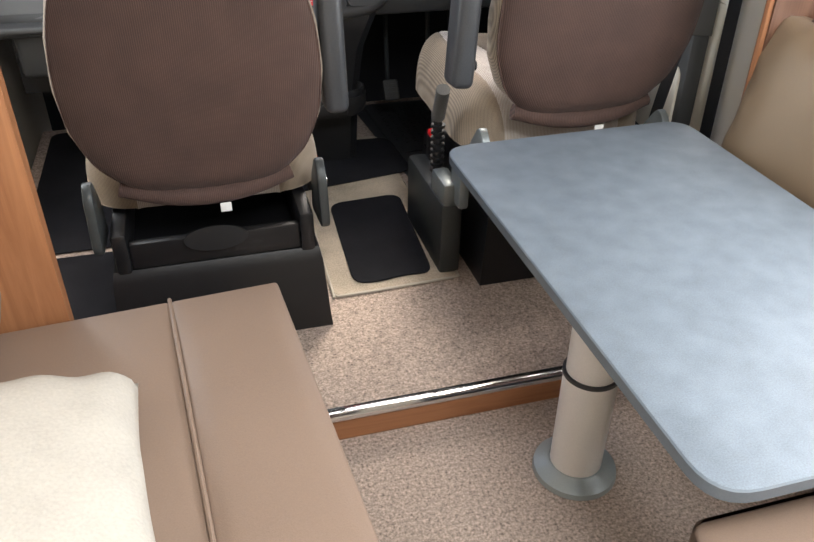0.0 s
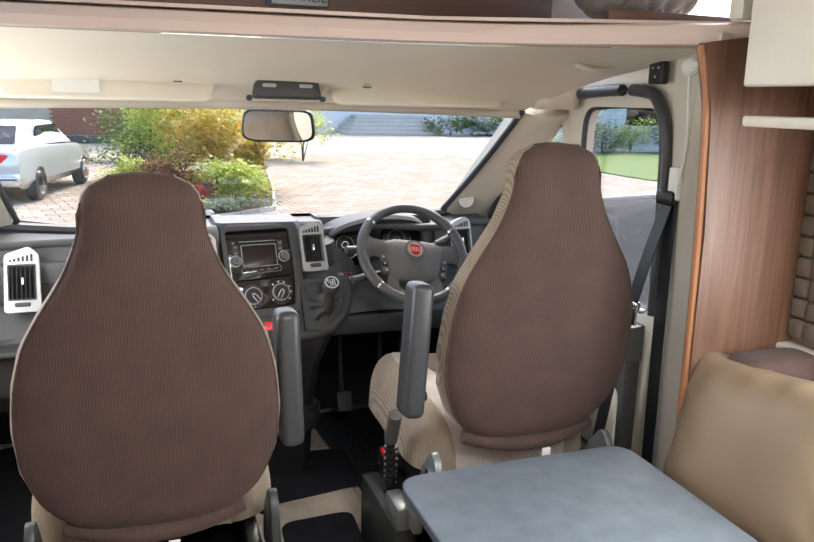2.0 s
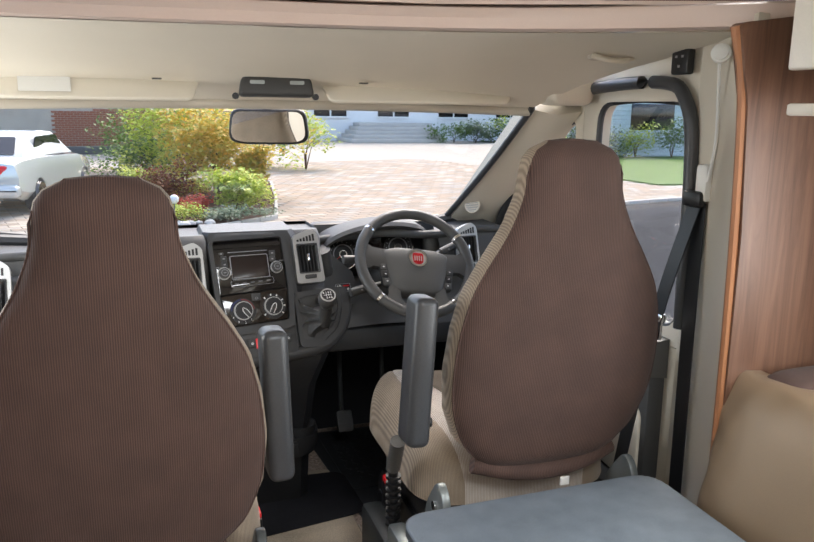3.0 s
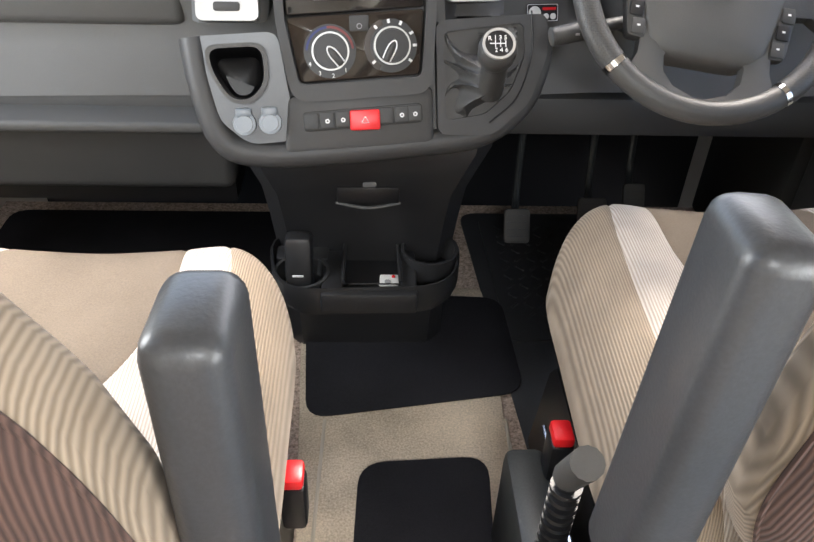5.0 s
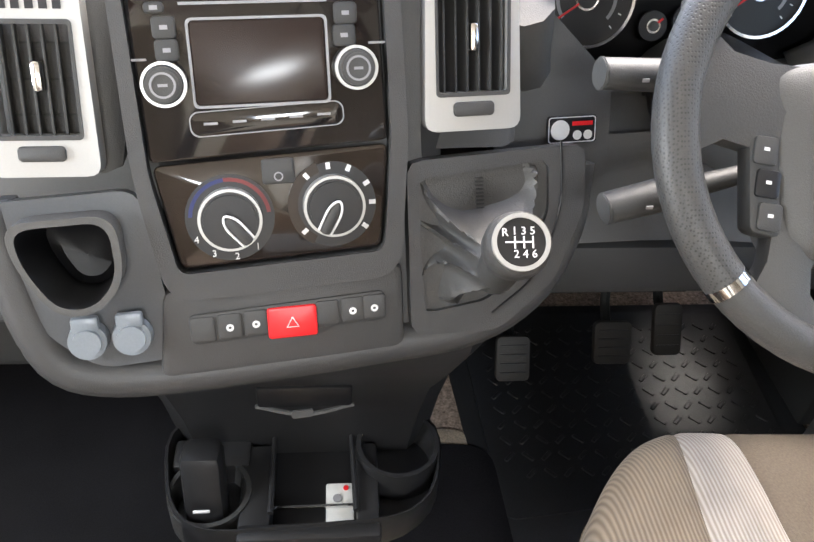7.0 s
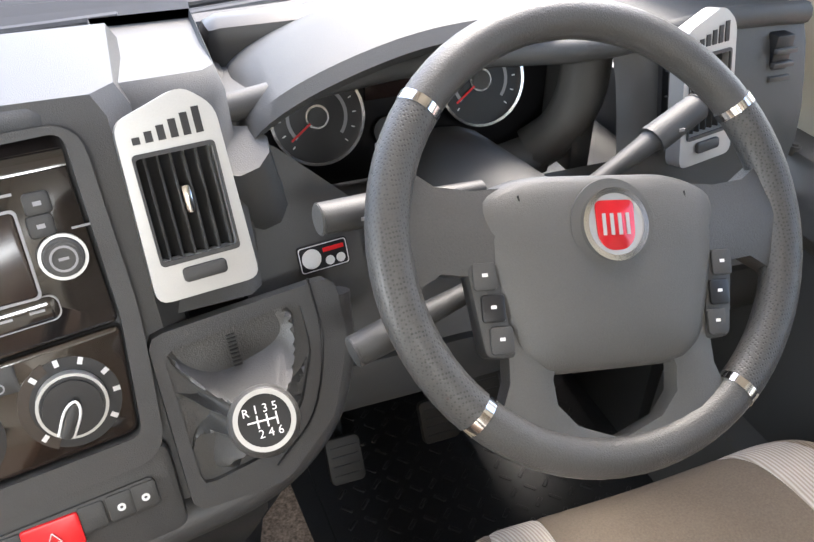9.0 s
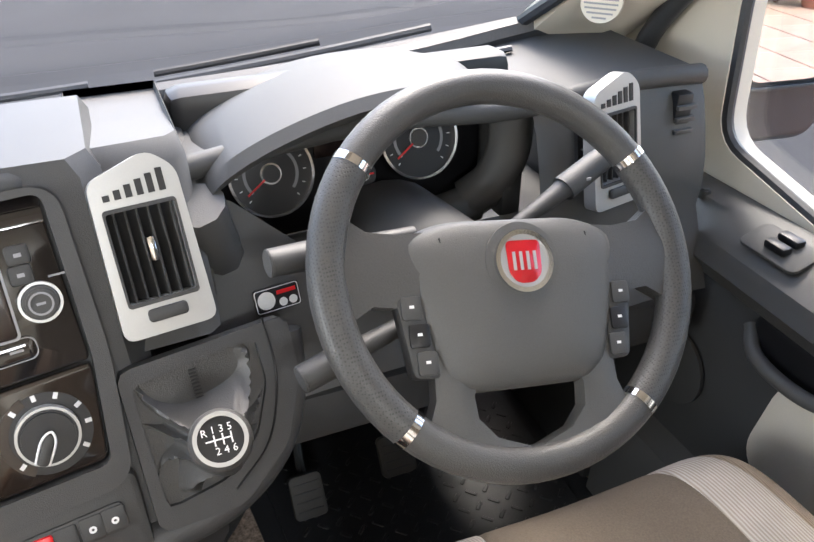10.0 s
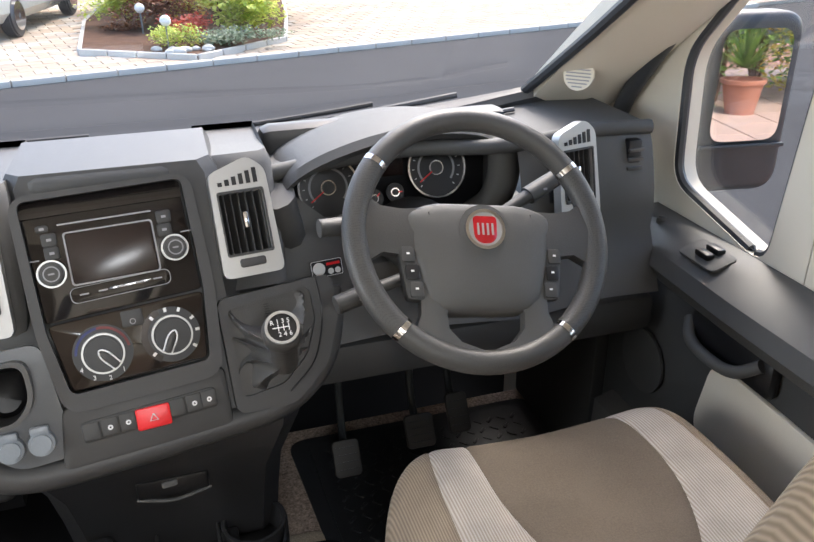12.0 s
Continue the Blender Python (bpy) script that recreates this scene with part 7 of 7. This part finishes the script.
M["pale"] = mat("pale_blue_paint", (0.55, 0.64, 0.68), 0.5)
for k in range(16):
    part("board", box(17.0, 27, 28.42, 28.5, GROUND + 0.1 + 0.19 * k, GROUND + 0.28 + 0.19 * k, 0.012, 1), "pale", cv)
part("core", box(17.1, 27, 28.5, 32, GROUND, GROUND + 3.1, 0), "pale", cv)
part("window", box(20, 22.2, 28.40, 28.43, GROUND + 1.2, GROUND + 2.3, 0.01), "gloss", cv)
for k in range(5):
    shrub("border_shrub", 15.2 + 1.5 * k, 27.1 + random.uniform(-0.5, 0.4), 1.5, 1.3 + random.uniform(-0.3, 0.5), 700, 0.12, ("lime", "green", "silver", "lime", "green")[k], "leafy border shrub in front of the cabin")
for k in range(8):
    shrub("hedge_shrub", 17.6 + 1.3 * k, 42.4 + random.uniform(-0.6, 0.6), 2.0, 1.3, 600, 0.16, ("green", "silver", "green", "lime")[k % 4], "low hedge shrub along the lawn")
for k in range(5):
    shrub("back_shrub", -0.2 + 1.3 * k, 24.5 + random.uniform(-0.6, 0.6), 2.0, 1.7, 700, 0.13, ("green", "silver", "green", "green", "lime")[k], "dark green shrub behind the bed")

# rear garden that the door mirror shows
structure("rear_patio", box(2.8, 14, -14, 2, GROUND, GROUND + 0.03, 0.0), mat("red_slab_bed", (0.30, 0.15, 0.10), 0.9), "red-brown slab paving beside the road", "pavement")
random.seed(5)
pa = empty("patio_slabs", "red-brown paving slabs", "paving", (6, -4, GROUND + 0.03), kind="structure")
slab = None
for i in range(16):
    for j in range(16):
        m = Matrix.Translation((3.2 + 0.62 * i, -9.2 + 0.62 * j, GROUND + 0.03))
        if slab is None:
            ob = part("slab", box(-0.3, 0.3, -0.3, 0.3, 0.0, 0.02, 0.006, 1), mat("terracotta_slab", (0.38, 0.26, 0.20), 0.85, 0, 0.2, 20, 0.4, 60), pa)
            slab = ob.data
        else:
            ob = new("slab", slab)
            ob.parent = pa
            ob.matrix_parent_inverse = Matrix.Translation(-pa.location)
        ob.matrix_basis = m
for k in range(11):
    shrub("garden_shrub", 3.6 + 0.55 * k, -6.4 + random.uniform(-1.0, 0.5), 1.7, random.uniform(1.2, 2.6), 800, 0.11, ("green", "orange", "lime", "green", "silver", "orange")[k % 6], "mixed garden shrub behind the patio")
for x, y in ((5.2, -5.2), (7.2, -5.6)):
    pl = tagged(empty("spiky_plant", "spiky green yucca in a terracotta pot", "potted plant", (x, y, GROUND + 0.05)), group="potted plants")
    part("pot", loft([[(x + r * math.cos(a), y + r * math.sin(a), GROUND + 0.05 + z) for a in np.linspace(0, 6.283, 20, False)] for r, z in ((0.17, 0), (0.24, 0.36), (0.27, 0.37), (0.27, 0.42), (0.22, 0.42), (0.2, 0.36))]), "brick", pl)
    bm = bmesh.new()
    for k in range(70):
        a, t, ln = random.uniform(0, 6.28), random.uniform(-0.1, 1.45), random.uniform(0.5, 0.8)
        d = Vector((math.cos(a) * math.cos(t), math.sin(a) * math.cos(t), math.sin(t)))
        s_ = Vector((-math.sin(a), math.cos(a), 0)) * 0.025
        o = Vector((x, y, GROUND + 0.6))
        bm.faces.new([bm.verts.new(o - s_), bm.verts.new(o + s_), bm.verts.new(o + d * ln)])
    part("leaves", bm, FOL["green"], pl, "", False)

# block paving: the nearest blocks one by one, the rest joined
def in_bed(p):
    c = False
    for (x0, y0), (x1, y1) in zip(bp, bp[1:] + bp[:1]):
        if (y0 > p.y) != (y1 > p.y) and p.x < (x1 - x0) * (p.y - y0) / (y1 - y0) + x0:
            c = not c
    return c


random.seed(21)
pav = empty("block_paving", "sandy buff and grey block paving of the drive", "paving", tuple(kerb_to_world(0, 0)), kind="structure")


def paving_material():
    m = mat("paving_block", (0.40, 0.33, 0.25), 0.9, 0, 0.12, 20, 0.4, 90, 0.2)
    nt, b = m.node_tree, m.node_tree.nodes["Principled BSDF"]
    inf, geo, r, add = (nt.nodes.new("ShaderNode" + k) for k in ("ObjectInfo", "NewGeometry", "ValToRGB", "Math"))
    add.operation = "FRACT"
    a2 = nt.nodes.new("ShaderNodeMath")
    nt.links.new(inf.outputs["Random"], a2.inputs[0])
    nt.links.new(geo.outputs["Random Per Island"], a2.inputs[1])
    nt.links.new(a2.outputs[0], add.inputs[0])
    nt.links.new(add.outputs[0], r.inputs[0])
    e = r.color_ramp.elements
    e[0].color, e[1].color = (0.32, 0.265, 0.205, 1), (0.50, 0.43, 0.335, 1)
    e.new(0.5).color = (0.42, 0.315, 0.225, 1)
    e.new(0.75).color = (0.35, 0.32, 0.275, 1)
    nt.links.new(r.outputs[0], b.inputs["Base Color"])
    return m


M["block"] = paving_material()
me_blk, far, nblk = None, [], 0
for j in range(60):
    for i in range(62):
        x, y = -7.5 + 0.34 * (i + 0.5 * (j % 2)), 0.25 + 0.23 * j
        p = kerb_to_world(x, y)
        if in_bed(p):
            continue
        if nblk < 300 and j < 9 and -2.6 < x < 7.5:
            if me_blk is None:
                ob = part("block", box(-0.162, 0.162, -0.107, 0.107, -0.01, 0.012, 0.006, 1), "block", pav)
                me_blk = ob.data
            else:
                ob = new("block", me_blk)
                ob.parent = pav
                ob.matrix_parent_inverse = Matrix.Translation(-pav.location)
            ob.matrix_basis = KM @ Matrix.Translation((x, y, 0.052)) @ Matrix.Rotation(random.uniform(-0.01, 0.01), 4, "Z")
            nblk += 1
        else:
            far.append((x, y))
vs, fs = [], []
for x, y in far:
    k = len(vs)
    for z, g in ((0.045, 1.0), (0.060, 1.0), (0.064, 0.96)):
        for sx, sy in ((-1, -1), (1, -1), (1, 1), (-1, 1)):
            vs.append(tuple(KM @ Vector((x + sx * 0.162 * g, y + sy * 0.107 * g, z))))
    for q in (0, 4):
        fs += [(k + q + a, k + q + (a + 1) % 4, k + q + 4 + (a + 1) % 4, k + q + 4 + a) for a in range(4)]
    fs.append((k + 8, k + 9, k + 10, k + 11))
mef = bpy.data.meshes.new("far_blocks")
mef.from_pydata(vs, [], fs)
mef.materials.append(M["block"])
fb = tagged(new("far_blocks", mef), "sandy block paving further up the drive", kind="stuff")
fb.parent = pav
fb.matrix_parent_inverse = Matrix.Translation(-pav.location)
